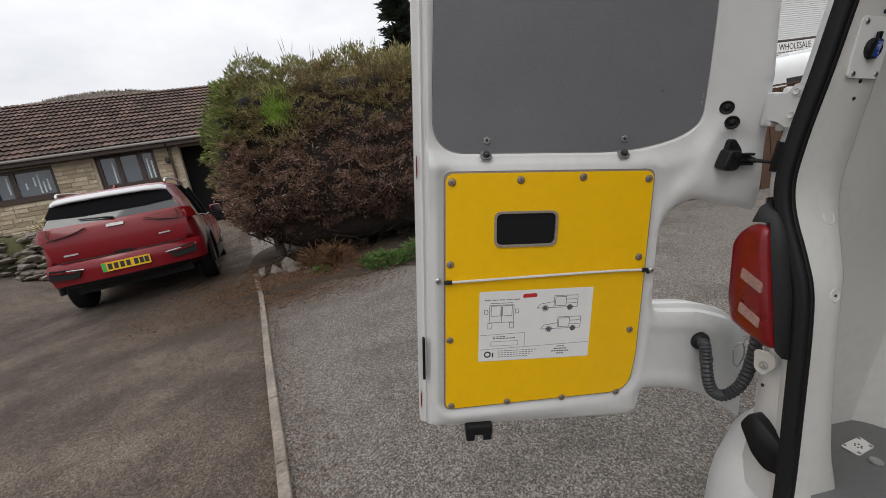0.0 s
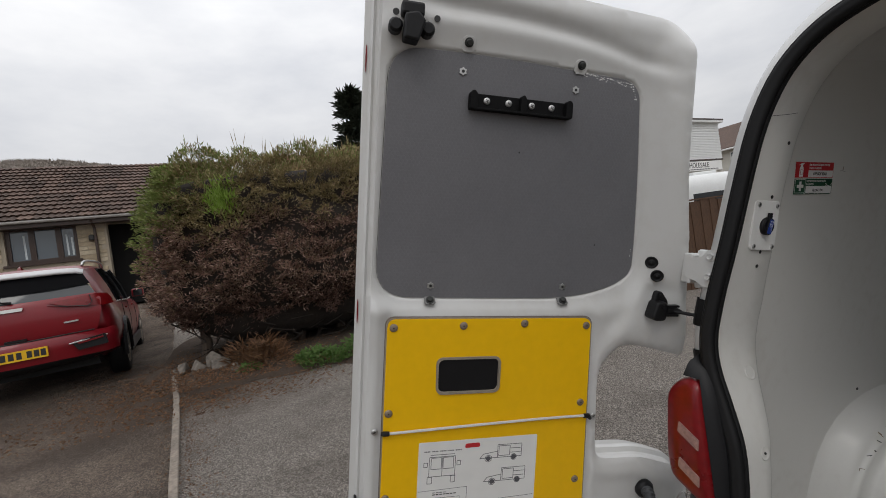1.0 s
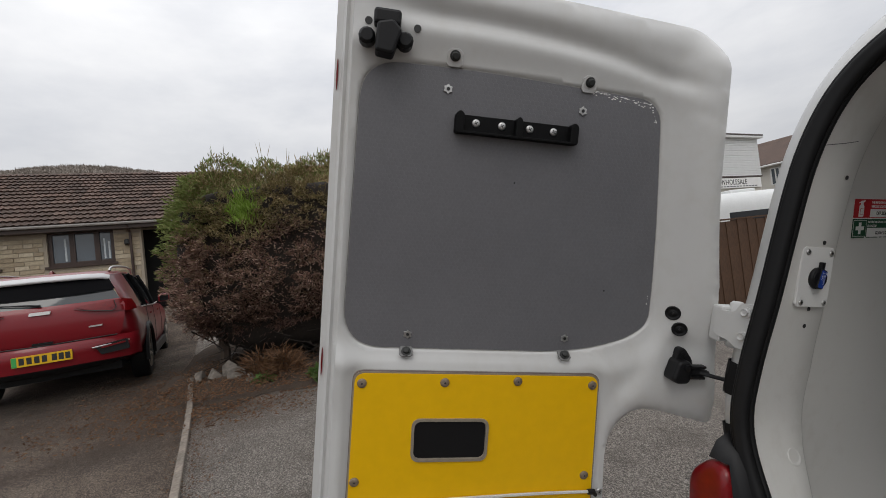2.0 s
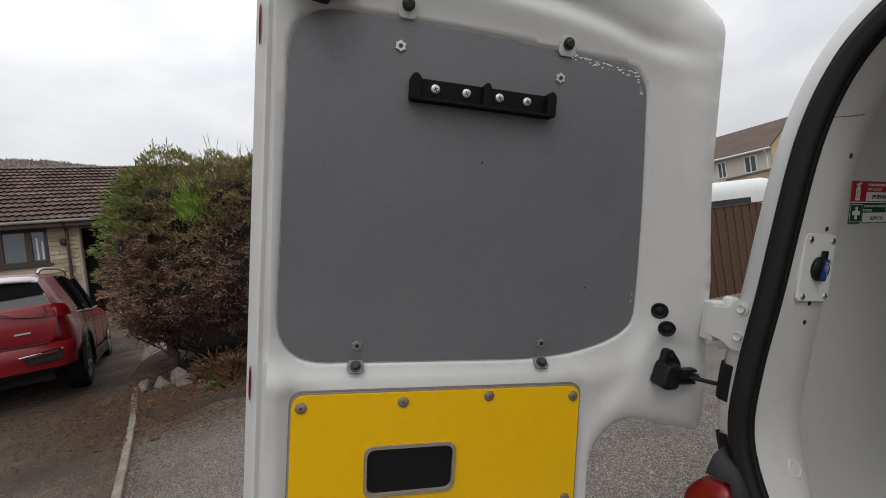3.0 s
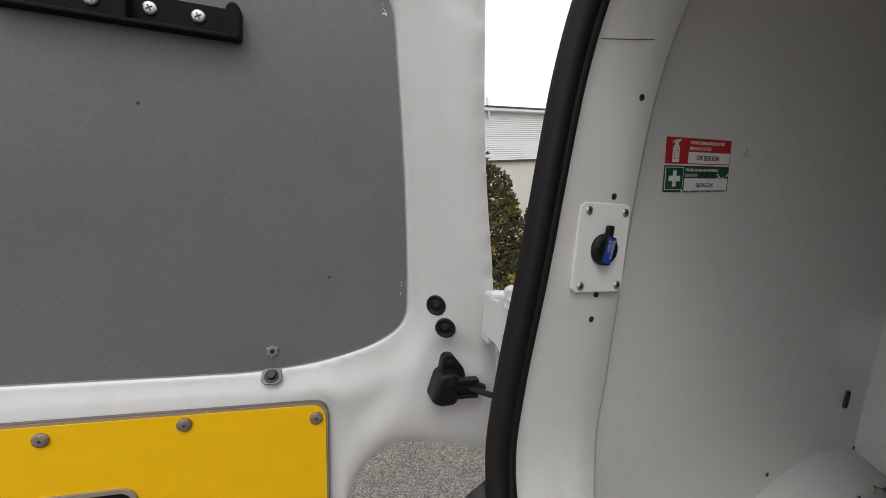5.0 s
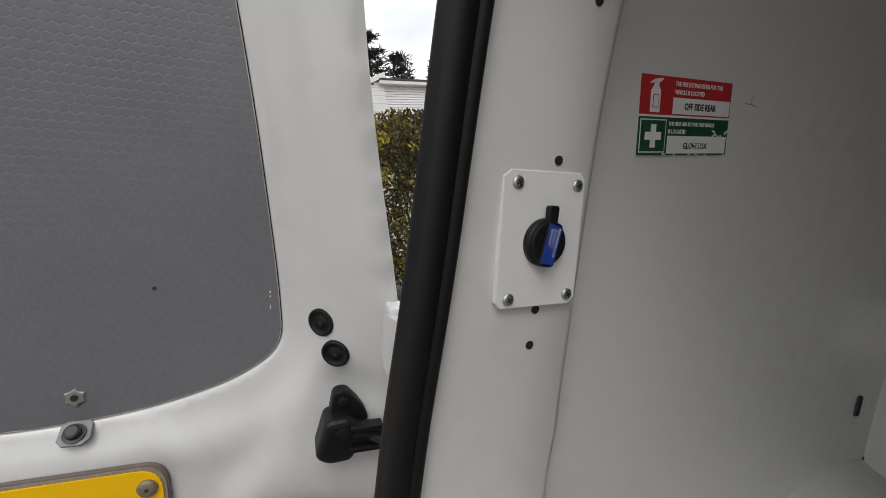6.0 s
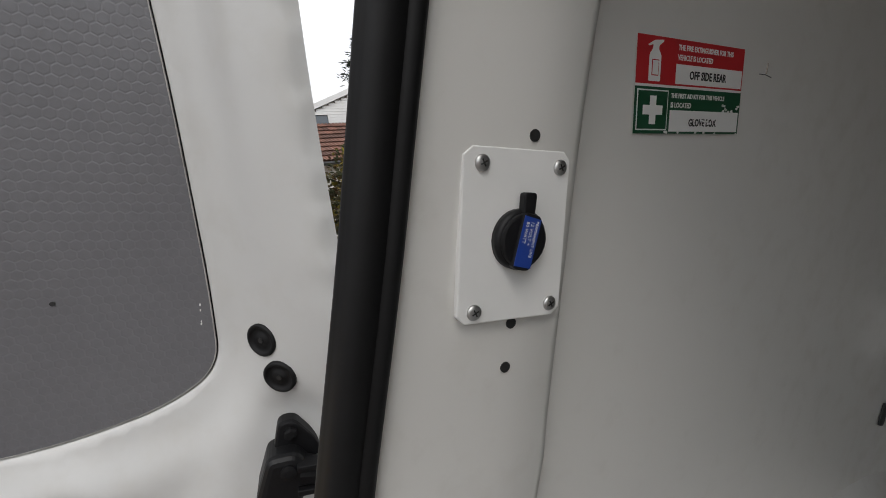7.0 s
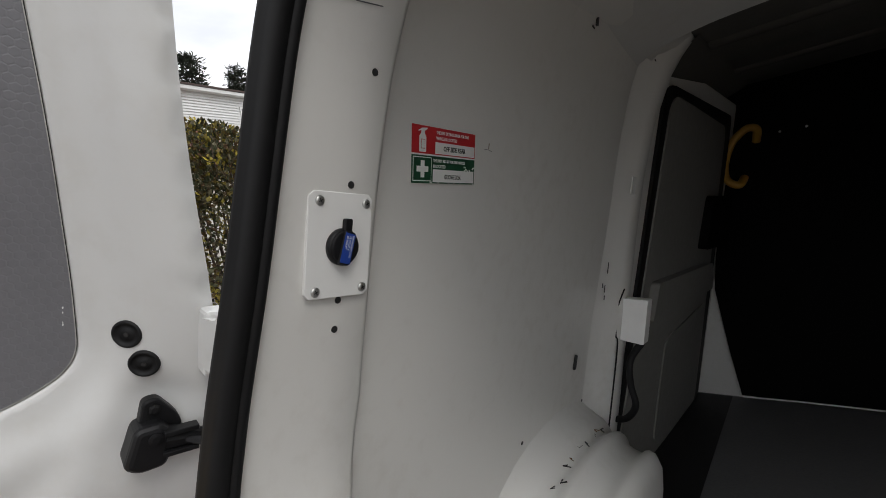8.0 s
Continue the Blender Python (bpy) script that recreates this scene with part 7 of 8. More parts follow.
for u, h in prof:
    verts.append(tuple(Vector((u * tile_w, 0, 0)) + slope * 0.035 + lift * (h + 0.006)))
n = len(prof)
faces = [(k, k + 1, n + k + 1, n + k) for k in range(n - 1)] + [(2 * n + k, 2 * n + k + 1, k + 1, k) for k in range(n - 1)]
tile_mesh = bpy.data.meshes.new("roof_tile")
tile_mesh.from_pydata(verts, [], faces)


def tile_material(name, base):
    m = Mat(name, base, 0.85)
    info = m.node("ObjectInfo")
    tone = m.ramp(info.outputs["Random"], [(0.0, tuple(c * 0.60 for c in base)), (0.5, base), (1.0, tuple(c * 1.6 for c in base))])
    moss = m.ramp(m.noise(9, 5), [(0.55, (0, 0, 0)), (0.75, (1, 1, 1))])
    m.base(m.mix(tone, (0.10, 0.08, 0.062), m.math("MULTIPLY", moss, 0.35)))
    m.bump(m.noise(40, 4), 0.5, 0.006)
    return m


M["tile_piece"] = tile_material("concrete_tile", (0.098, 0.063, 0.049))
tile_mesh.materials.append(M["tile_piece"].m)
origin = Vector((0, 0.42, EAVE + 0.03))
rest_v, rest_f, made = [], [], 0
for course in range(15):
    start = origin + slope * (course * tile_len)
    for k in range(34):
        x = X1 + 0.3 - (k + 1) * tile_w
        if x < X0 - 0.40:
            break
        place = Vector((x, 0, 0)) + start + lift * rng.uniform(-0.003, 0.004)
        if -3.9 < x < 2.2 and made < 300:
            ob = new("roof_tile", tile_mesh)
            ob.parent, ob.location = roof, place
            made += 1
        else:
            b = len(rest_v)
            rest_v += [tuple(Vector(v) + place) for v in verts]
            rest_f += [tuple(b + i for i in f) for f in faces]
me = bpy.data.meshes.new("roof_tiles")
me.from_pydata(rest_v, [], rest_f)
me.materials.append(M["tile"].m)
ob = new("roof_tiles", me)
ob.parent = roof
tagged(ob, kind="stuff")
part("ridge_tiles", tube([(X0 - 0.36, -RUN, RIDGE), (X1 + 0.3, -RUN, RIDGE)], 0.11, 8), "tile", roof)
part("verge_board", loft([[(X0 - 0.36 + d, 0.42, EAVE - 0.06), (X0 - 0.36 + d, -RUN, RIDGE - 0.10), (X0 - 0.36 + d, -RUN, RIDGE + 0.02), (X0 - 0.36 + d, 0.42, EAVE + 0.07)] for d in (0.0, 0.04)], True, caps=True), "brownframe", roof, "brown verge board")

# dry-stone wall at the terrace foot
stone_wall = empty("garden_wall", label="rough dry-stone garden wall of grey limestone", category="wall")
k = 0
for i in range(26):
    for j in range(7):
        x, y = -9.4 + 0.3 * math.sin(i), -10.2 + 4.7 * i / 25
        g = ground_height(x, y)
        k += 1
        s = rng.uniform(0.09, 0.20)
        rock("stone", (x - 0.08 * j + rng.uniform(-0.06, 0.06), y + rng.uniform(-0.12, 0.12), g + 0.04 + j * 0.115), s, 200 + k, "stone", stone_wall, rng.uniform(0.25, 0.42))
bm = loft([[(-9.75, y, ground_height(-9.6, y) - 0.1), (-9.8, y, ground_height(-9.6, y) + 0.72), (-11.5, y, ground_height(-12.0, y) + 0.02)] for y in np.linspace(-10.8, -5.3, 8)])
tagged(part("terrace_bank", bm, "moss", smooth=True), "earth bank of the raised terrace", "ground", kind="structure")
for i in range(7):
    y = -10 + i * 0.75
    clump("terrace_shrub", "leaf_laurel" if i % 2 else "leaf_mid", -10.6 + rng.uniform(-0.4, 0.4), y, 0.35, 260, 0.10, 0.016, 0.35, "small shrub on the terrace bank", "shrub").location.z += 0.35


# ---- trees ----
def conifer(name, x, y, base, height, radius, count, seed, label, ragged=0.5, leaf=0.55):
    r = random.Random(seed)
    tree = empty(name, label=label, category="tree")
    part("trunk", tube([(x, y, base), (x + 0.1, y, base + height * 0.5), (x, y, base + height * 0.97)], [radius * 0.09, radius * 0.06, 0.02], 8), "bark", tree)
    sp = []
    for limb in range(int(count / 40)):
        t = 0.12 + 0.86 * r.random()
        a = r.random() * 6.28
        reach = radius * (1 - t) ** 0.62 * r.uniform(1 - ragged, 1.1) + 0.12
        z = base + height * t
        tip = Vector((x + reach * math.cos(a), y + reach * math.sin(a), z + reach * r.uniform(-0.15, 0.35)))
        root = Vector((x, y, z))
        if limb % 4 == 0:
            part("limb", tube([root, root.lerp(tip, 0.5) + Vector((0, 0, 0.05)), tip], [0.05, 0.03, 0.012], 5), "bark", tree)
        for i in range(40):
            q = root.lerp(tip, 0.25 + 0.75 * r.random())
            sp.append((q + Vector((r.gauss(0, 0.13), r.gauss(0, 0.13), r.gauss(0, 0.05))) * radius * 0.38, Vector((math.cos(a) + r.uniform(-1, 1), math.sin(a) + r.uniform(-1, 1), r.uniform(-0.4, 0.8))), leaf * r.uniform(0.5, 1.1), leaf * 0.10))
    plant("crown", "leaf_pine", sp, parent=tree)
    return tree


conifer("conifer_tree", -18.0, 3.0, 0.6, 7.9, 1.35, 12000, 3, "tall dark cypress behind the hedge", 0.35, 0.42)
conifer("pine_tree", -27.0, 10.2, 0.0, 13.6, 3.4, 5200, 5, "dark pine above the white house", 0.85, 0.40)
conifer("pine_tree", -29.0, 13.2, 0.0, 13.2, 4.0, 5600, 6, "dark pine above the white house", 0.85, 0.40)
conifer("pine_tree", -29.5, 16.4, 0.0, 12.9, 3.8, 5600, 7, "dark pine above the white house", 0.85, 0.40)

# ---- white boarded house and its neighbours ----
def block(name, m, label, category="house"):
    return empty(name, m, label=label, category=category)


def frame_at(x, y, z=0.0):
    return Matrix(((ALONG.x, OUT.x, 0, x), (ALONG.y, OUT.y, 0, y), (0, 0, 1, z), (0, 0, 0, 1)))


white = block("boarded_house", frame_at(-18.6, 8.0), "white weatherboarded house with a business sign")
part("front_wall", box(-0.6, 22.2, -7.0, -0.12, -3.0, 7.3), "render", white)
for i in range(22):  # weatherboards, each lapped over the one below
    z = 4.76 + i * 0.115
    part("board", loft([[(x, -0.115, z), (x, -0.02, z), (x, -0.06, z + 0.118), (x, -0.115, z + 0.118)] for x in (-0.6, 22.2)], True, caps=True), "upvc", white)
part("roof_edge", box(-0.8, 22.4, -0.2, 0.25, 7.30, 7.46, 0.02), "upvc", white, "white fascia")
part("roof_edge_trim", box(-0.8, 22.4, -0.2, 0.28, 7.46, 7.54), "brownframe", white)
part("flat_roof", box(-0.8, 22.4, -7.2, -0.2, 7.40, 7.52), "tile", white)
part("string_course", box(-0.6, 22.2, -0.12, 0.02, 4.66, 4.75), "brownframe", white)
for x in (2.4, 9.0, 16.8):
    w = part("window", ring_slab([(x, 4.9), (x + 0.55, 4.9), (x + 0.55, 6.9), (x, 6.9)], [(x + 0.08, 4.98), (x + 0.47, 4.98), (x + 0.47, 6.82), (x + 0.08, 6.82)], -0.06, 0.02, "y"), "upvc", white, "white framed window")
    part("pane", box(x + 0.08, x + 0.47, -0.03, -0.02, 4.98, 6.82), "glass", w)
part("flue", tube([(4.6, 0.05, 6.9), (4.6, 0.12, 7.2), (4.6, 0.12, 8.0)], 0.06, 8), "upvc", white, "white flue pipe")
sign = part("sign_board", box(10.5, 22.0, -0.115, 0.0, 3.95, 4.62, 0.01), "whitelabel", white, "white sign board with black lettering")
lettering("AUTO WHOLESALE", 0.50, "ink", sign, Matrix.Translation((16.0, 0.004, 4.18)) @ Matrix(((1, 0, 0, 0), (0, 0, -1, 0), (0, 1, 0, 0), (0, 0, 0, 1))), thick=0.004)
for i in range(16):
    part("sign_bar", box(16.1 + i * 0.34, 16.36 + i * 0.34, 0.001, 0.006, 4.03, 4.09), "greyink", sign)

# gabled end with red tiles in front
gable = block("gabled_house", frame_at(-18.0, 4.4), "white gabled house with a red clay tiled lean-to")
part("gable_wall", slab([(-3.0, -2.5), (3.1, -2.5), (3.1, 7.6), (-3.0, 5.2)], -6.0, -0.2, "y"), "render", gable)
for i in range(26):
    z = 5.0 + i * 0.115
    x0 = max(-3.0, (z - 5.2 + 0.11) / 2.4 * 6.1 - 3.0) if z > 5.1 else -3.0
    if x0 < 3.0:
        part("board", box(x0, 3.1, -0.19, -0.10, z, z + 0.107), "upvc", gable)
part("verge", loft([[(-3.4, 0.0, 5.04), (3.2, 0.0, 7.64)], [(-3.4, 0.0, 5.26), (3.2, 0.0, 7.86)], [(-3.4, -6.0, 5.26), (3.2, -6.0, 7.86)]]), "upvc", gable, "white verge board")
w = part("window", ring_slab([(-0.2, 5.0), (0.5, 5.0), (0.5, 6.2), (-0.2, 6.2)], [(-0.12, 5.08), (0.42, 5.08), (0.42, 6.12), (-0.12, 6.12)], -0.12, -0.04, "y"), "upvc", gable, "white framed window")
part("pane", box(-0.12, 0.42, -0.10, -0.09, 5.08, 6.12), "glass", w)
lean = part("lean_to_roof", loft([[(-5.0, 2.6, 3.75), (4.2, 2.6, 3.75)], [(-5.0, -0.1, 5.75), (4.2, -0.1, 5.75)]]), "redtile", gable, "red clay tiled lean-to roof")
red_mesh = tile_mesh.copy()
M["red_piece"] = tile_material("clay_tile", (0.12, 0.055, 0.038))
red_mesh.materials.clear()
red_mesh.materials.append(M["red_piece"].m)
s2 = Vector((0, -2.7, 2.0)).normalized()
fix = slope.rotation_difference(s2).to_matrix().to_4x4()
for course in range(9):
    for k in range(22):
        ob = new("roof_tile", red_mesh)
        ob.parent = lean
        ob.matrix_basis = Matrix.Translation(Vector((-3.2 + k * 0.300, 2.66, 3.78)) + s2 * (course * 0.36)) @ fix
part("lean_to_wall", box(-5.0, 4.2, -0.1, 2.2, -2.5, 3.72), "render", gable, "pale rendered wall")
part("lean_to_gutter", tube([(-5.0, 2.70, 3.70), (4.2, 2.70, 3.70)], 0.07, 8), "ink", gable)

# ochre house, canopy and yard beyond
ochre = block("ochre_house", Matrix(((0.996, -0.090, 0, -21.2), (0.090, 0.996, 0, 37.0), (0, 0, 1, 0), (0, 0, 0, 1))), "cream house with an ochre gable and a dark tiled roof")
part("front_wall", box(-14.0, -0.05, 0.0, 7.5, -6.0, 6.3), "render", ochre, "cream rendered front")
part("gable_wall", slab([(0.0, -6.0), (7.5, -6.0), (7.5, 6.3), (3.75, 8.5), (0.0, 6.3)], -0.05, 0.05, "x"), "ochre", ochre, "ochre rendered gable")
for y0, y1 in ((-0.45, 3.75), (7.95, 3.75)):
    part("roof_slope", loft([[(x, y0, 6.05), (x, y1, 8.55), (x, y1, 8.72), (x, y0, 6.22)] for x in (-14.2, 0.2)], True, caps=True), "tile", ochre, "dark tiled roof slope")
part("gutter", tube([(-14.2, -0.50, 6.08), (0.2, -0.50, 6.08)], 0.08, 8), "upvc", ochre, "white gutter")
part("downpipe", tube([(-0.25, -0.48, 6.05), (-0.25, -0.10, 5.7), (-0.25, -0.08, -4.0)], 0.05, 8), "upvc", ochre)
for x, w in ((-1.95, 0.95), (-4.1, 0.75), (-8.0, 0.95)):
    win = part("window", ring_slab([(x, 4.45), (x + w, 4.45), (x + w, 5.85), (x, 5.85)], [(x + 0.09, 4.54), (x + w - 0.09, 4.54), (x + w - 0.09, 5.76), (x + 0.09, 5.76)], -0.10, 0.0, "y"), "upvc", ochre, "white framed window")
    part("mullion", box(x + w / 2 - 0.04, x + w / 2 + 0.04, -0.09, -0.01, 4.54, 5.76), "upvc", win)
    part("pane", box(x + 0.09, x + w - 0.09, -0.05, -0.04, 4.54, 5.76), "glass", win)
for y, z, w, h in ((3.0, 5.2, 0.8, 1.0), (5.4, 5.5, 0.5, 0.7)):
    win = part("window", ring_slab([(y, z), (y + w, z), (y + w, z + h), (y, z + h)], [(y + 0.08, z + 0.08), (y + w - 0.08, z + 0.08), (y + w - 0.08, z + h - 0.08), (y + 0.08, z + h - 0.08)], 0.05, 0.12, "x"), "upvc", ochre, "white framed window")
    part("pane", box(0.06, 0.07, y + 0.08, y + w - 0.08, z + 0.08, z + h - 0.08), "glass", win)
canopy = block("forecourt_canopy", Matrix.Translation((-13.0, 29.0, 0)) @ Matrix.Rotation(radians(-20), 4, "Z"), "grey flat canopy over a forecourt", "canopy")
cladding = speckled("grey_cladding", (0.27, 0.28, 0.29), 0.6, 0.12, 8)
part("canopy_roof", box(-1.6, 4.5, 0, 5, 4.4, 5.3, 0.03), cladding, canopy)
for i in range(20):
    part("cladding_rib", box(-1.55 + i * 0.3, -1.45 + i * 0.3, -0.05, -0.002, 4.42, 5.28, 0.01), cladding, canopy)
for x in (-1.2, 3.8):
    part("canopy_post", box(x, x + 0.2, 0.4, 0.6, -4.0, 4.4), "upvc", canopy)
yard = block("yard_wall", Matrix.Translation((-12.0, 24.0, -2.6)) @ Matrix.Rotation(radians(-20), 4, "Z"), "low stone yard wall beyond the fence", "wall")
part("wall_run", box(-6, 7, 0, 0.4, 0, 6.0, 0.02), "masonry", yard)
part("coping", box(-6.05, 7.05, -0.05, 0.45, 6.0, 6.12, 0.02), "stone", yard)

# fence of upright boards, posts and rail
fence = empty("fence", label="brown close-boarded timber fence", category="fence")
board_mesh = None
for i in range(70):
    y = 4.55 + i * 0.145
    top = 1.56 + 0.02 * math.sin(i * 0.9)
    bottom = ground_height(-6.3, y) - 0.25
    if board_mesh is None:
        board_mesh = part("board", box(-0.012, 0.012, -0.01, 0.165, 0.0, 1.0, 0.002), "fence", fence)
        ob = board_mesh
    else:
        ob = new("board", board_mesh.data)
        ob.parent = fence
    ob.matrix_basis = Matrix.Translation((-6.3 - 0.02 * (i % 2) - (y - 4.5) * 0.03, y, bottom)) @ Matrix.Diagonal((1, 1, top - bottom, 1)) @ Matrix.Rotation(radians(rng.uniform(-0.6, 0.6)), 4, "X")
for i in range(5):
    y = 4.6 + i * 2.4
    part("post", box(-6.45 - i * 0.07, -6.36 - i * 0.07, y, y + 0.09, ground_height(-6.4, y) - 0.3, 1.50), "fence", fence)
part("top_rail", tube([(-6.29, 4.55, 1.585), (-6.60, 14.7, 1.585)], 0.022, 4), "fence", fence)

# pale caravan and a van roof behind the fence
caravan = empty("caravan", Matrix.Translation((-9.2, 11.5, -0.6)) @ Matrix.Rotation(radians(-12), 4, "Z"), label="white touring caravan with a rounded roof behind the fence", category="caravan")
sec = rounded([(-1.1, 0.5), (1.1, 0.5), (1.1, 2.95), (-1.1, 2.95)], [0.1, 0.1, 0.5, 0.5], 6)
part("shell", loft([[(x * k, y, 0.5 + (z - 0.5) * h) for x, z in sec] for y, k, h in ((-2.6, 0.85, 0.82), (-2.4, 0.96, 0.94), (-1.8, 1, 1), (1.8, 1, 1), (2.4, 0.96, 0.94), (2.6, 0.85, 0.82))], True, caps=True), "upvc", caravan, smooth=True)
part("roof_hatch", box(-0.35, 0.35, -0.5, 0.3, 2.93, 3.06, 0.03), "upvc", caravan)
part("window_strip", box(1.09, 1.11, -1.2, 1.0, 1.7, 2.4, 0.01), "darkglass", caravan)
for y in (-0.4, 0.4):
    part("wheel", lathe([(0.33, -0.1), (0.33, 0.1), (0.2, 0.1)], 16, Matrix.Translation((1.0, y, 0.33)) @ Matrix.Rotation(radians(90), 4, "Y")), "rubber", caravan)
second = empty("parked_van", Matrix.Translation((-10.4, 18.5, -1.2)) @ Matrix.Rotation(radians(-30), 4, "Z"), label="white parked van seen over the fence", category="van")
part("shell", loft([[(x * k, y, 0.4 + (z - 0.4) * h) for x, z in sec] for y, k, h in ((-2.8, 0.8, 0.6), (-2.2, 0.95, 0.95), (2.5, 0.95, 1.0), (2.6, 0.9, 0.95))], True, caps=True), "upvc", second, smooth=True)
for s in (-0.7, 0.7):
    part("roof_bar", tube([(s, -2.0, 3.02), (s, 2.3, 3.05)], 0.04, 6), "upvc", second)

# mixed shrub between the hedge and the fence
shrub = empty("shrub", label="tall evergreen shrub with yellow and bronze leaves", category="shrub")
sp, sp2 = [], []
for i in range(17000):
    a, b = rng.random() * 6.28, math.acos(rng.uniform(-0.6, 1))
    q = Vector((math.cos(a) * math.sin(b), math.sin(a) * math.sin(b), math.cos(b)))
    k = 0.55 + 0.45 * rng.random() ** 0.4 + 0.22 * noise.noise(q * 2.5)
    p = Vector((-6.6 + q.x * 0.9 * k, 2.95 + q.y * 1.55 * k, 1.20 + q.z * 1.75 * k))
    (sp2 if noise.noise(p * 2.2) > 0.25 else sp).append((p, q + Vector((rng.uniform(-1, 1), rng.uniform(-1, 1), rng.uniform(-0.6, 0.8))), rng.uniform(0.05, 0.10), rng.uniform(0.018, 0.032)))
plant("foliage", "leaf_laurel", sp, kind="stuff", parent=shrub)
plant("yellow_foliage", "leaf_yellow", sp2, kind="stuff", parent=shrub)
for i in range(26):
    a = rng.random() * 6.28
    r = rng.uniform(0.2, 0.8)
    part("branch", tube(smooth_line([(-6.6, 2.95 + rng.uniform(-0.4, 0.4), -0.25), (-6.6 + 0.4 * r * math.cos(a), 2.95 + r * math.sin(a), 1.0), (-6.6 + 0.7 * r * math.cos(a), 2.95 + 1.4 * r * math.sin(a), 2.3 + 0.4 * rng.random())], 4), [0.03, 0.028, 0.025, 0.022, 0.02, 0.016, 0.012, 0.008, 0.005], 5), "bark", shrub)

# ---- wooded hillside on the skyline ----
def crest_at(a):
    """Crest height along the hill, fading out behind the hedge."""
    k = (a - 184) * 0.3
    base = float(np.interp(a, [183, 188, 193, 196, 200, 205, 209, 220, 235, 262], [4, 34, 44.5, 46.5, 48.0, 46.5, 44.5, 42, 38, 0]))
    return base + 0.8 * noise.noise((k * 0.6, 0, 0)) + 0.6 * noise.noise((k * 1.9, 1, 0))


rows = []
for i in range(60):
    deg = 183 + i * 1.35
    a, crest = radians(deg), crest_at(deg)
    rows.append([(d * math.cos(a), d * math.sin(a), h) for d, h in ((75, -4), (100, crest * 0.20), (130, crest * 0.50), (160, crest * 0.80), (190, crest), (240, crest * 0.9))])
M["hill"] = speckled("winter_hillside", (0.20, 0.168, 0.142), 0.95, 0.4, 0.6, 0.05, 0.9, distance=1.0)
tagged(part("hillside", loft(rows), "hill", smooth=True), "distant hillside under bare winter woodland", "hill", kind="structure")
sp = []
for i in range(42000):
    deg = 185 + rng.random() * 72
    a, d = radians(deg), rng.uniform(125, 196)
    h = crest_at(deg) * float(np.interp(d, [100, 130, 160, 190, 240], [0.20, 0.50, 0.80, 1.0, 0.9]))
    base = Vector((d * math.cos(a), d * math.sin(a), h - 0.3))
    tall = rng.uniform(0.6, 1.7) * (1 + 0.8 * noise.noise(base * 0.08))
    sp.append((base, Vector((rng.uniform(-0.8, 0.8), rng.uniform(-0.8, 0.8), 1)), tall, rng.uniform(0.08, 0.22)))
plant("woodland", "wood_far", sp, "distant bare winter trees along the hill", "woodland", "stuff")

# ---- the rest of the van: cab, far side, wheels and sills ----
def shell_row(y, half_w, low, waist, shoulder, roof_z):
    """One outer section of the body, levelled across."""
    pts = [(0.86, low), (0.99, low + 0.10), (1.0, waist - 0.25), (0.985, waist + 0.05), (0.945, shoulder), (0.86, roof_z - 0.07), (0.62, roof_z - 0.012), (0.0, roof_z)]
    left = [Vector((-half_w * a, y, z - 0.2 * half_w * a + 0.17)) for a, z in pts]
    right = [Vector((half_w * a, y, z + 0.2 * half_w * a + 0.17)) for a, z in reversed(pts[:-1])]
    return left + right


part("cab_shell", loft([shell_row(y, w, lo, wa, sh, ro) for y, w, lo, wa, sh, ro in ((2.62, 0.925, 0.44, 1.25, 1.90, 2.19), (2.95, 0.93, 0.44, 1.25, 1.90, 2.19), (3.25, 0.93, 0.45, 1.24, 1.72, 2.02), (3.60, 0.92, 0.46, 1.22, 1.45, 1.66),
      (3.95, 0.91, 0.47, 1.10, 1.22, 1.36), (4.30, 0.87, 0.48, 0.98, 1.10, 1.20), (4.52, 0.76, 0.50, 0.86, 0.95, 1.02), (4.58, 0.62, 0.55, 0.78, 0.84, 0.90))], False, caps=True), "white", van, "white van cab", BODY, True)
part("windscreen", loft([[(x, y, z + 0.2 * x) for x in (-0.72, 0.0, 0.72)] for y, z in ((3.10, 2.10 + 0.17), (3.48, 1.80 + 0.17), (3.88, 1.44 + 0.17))]), "darkglass", van, "dark windscreen", BODY, True)
for s in (-1, 1):
    part("cab_window", loft([[(s * 0.90, 2.75, 1.80 + 0.18 * s + 0.17), (s * 0.905, 3.20, 1.75 + 0.18 * s + 0.17)], [(s * 0.932, 2.72, 1.33 + 0.186 * s + 0.17), (s * 0.932, 3.75, 1.28 + 0.186 * s + 0.17)]]), "darkglass", van, "dark cab window", BODY)
    part("headlamp", slab(rounded([(s * 0.48, 0.88 + 0.1 * s + 0.17), (s * 0.80, 0.90 + 0.16 * s + 0.17), (s * 0.80, 1.05 + 0.16 * s + 0.17), (s * 0.55, 1.00 + 0.11 * s + 0.17)], 0.03, 3), 4.40, 4.56, "y", 0.01), "clearlens", van, "clear headlamp", BODY)
part("outer_side", loft([[(0.905, 0.10, 0.45 + 0.36), (0.915, 0.10, 0.9 + 0.36), (0.90, 0.10, 1.3 + 0.36), (0.87, 0.10, 1.6 + 0.35), (0.80, 0.10, 1.80 + 0.32)], [(0.915, 2.64, 0.45 + 0.36), (0.925, 2.64, 0.9 + 0.36), (0.91, 2.64, 1.3 + 0.36), (0.88, 2.64, 1.8 + 0.35), (0.82, 2.64, 2.1 + 0.32)]]), "white", van, "", BODY, True)
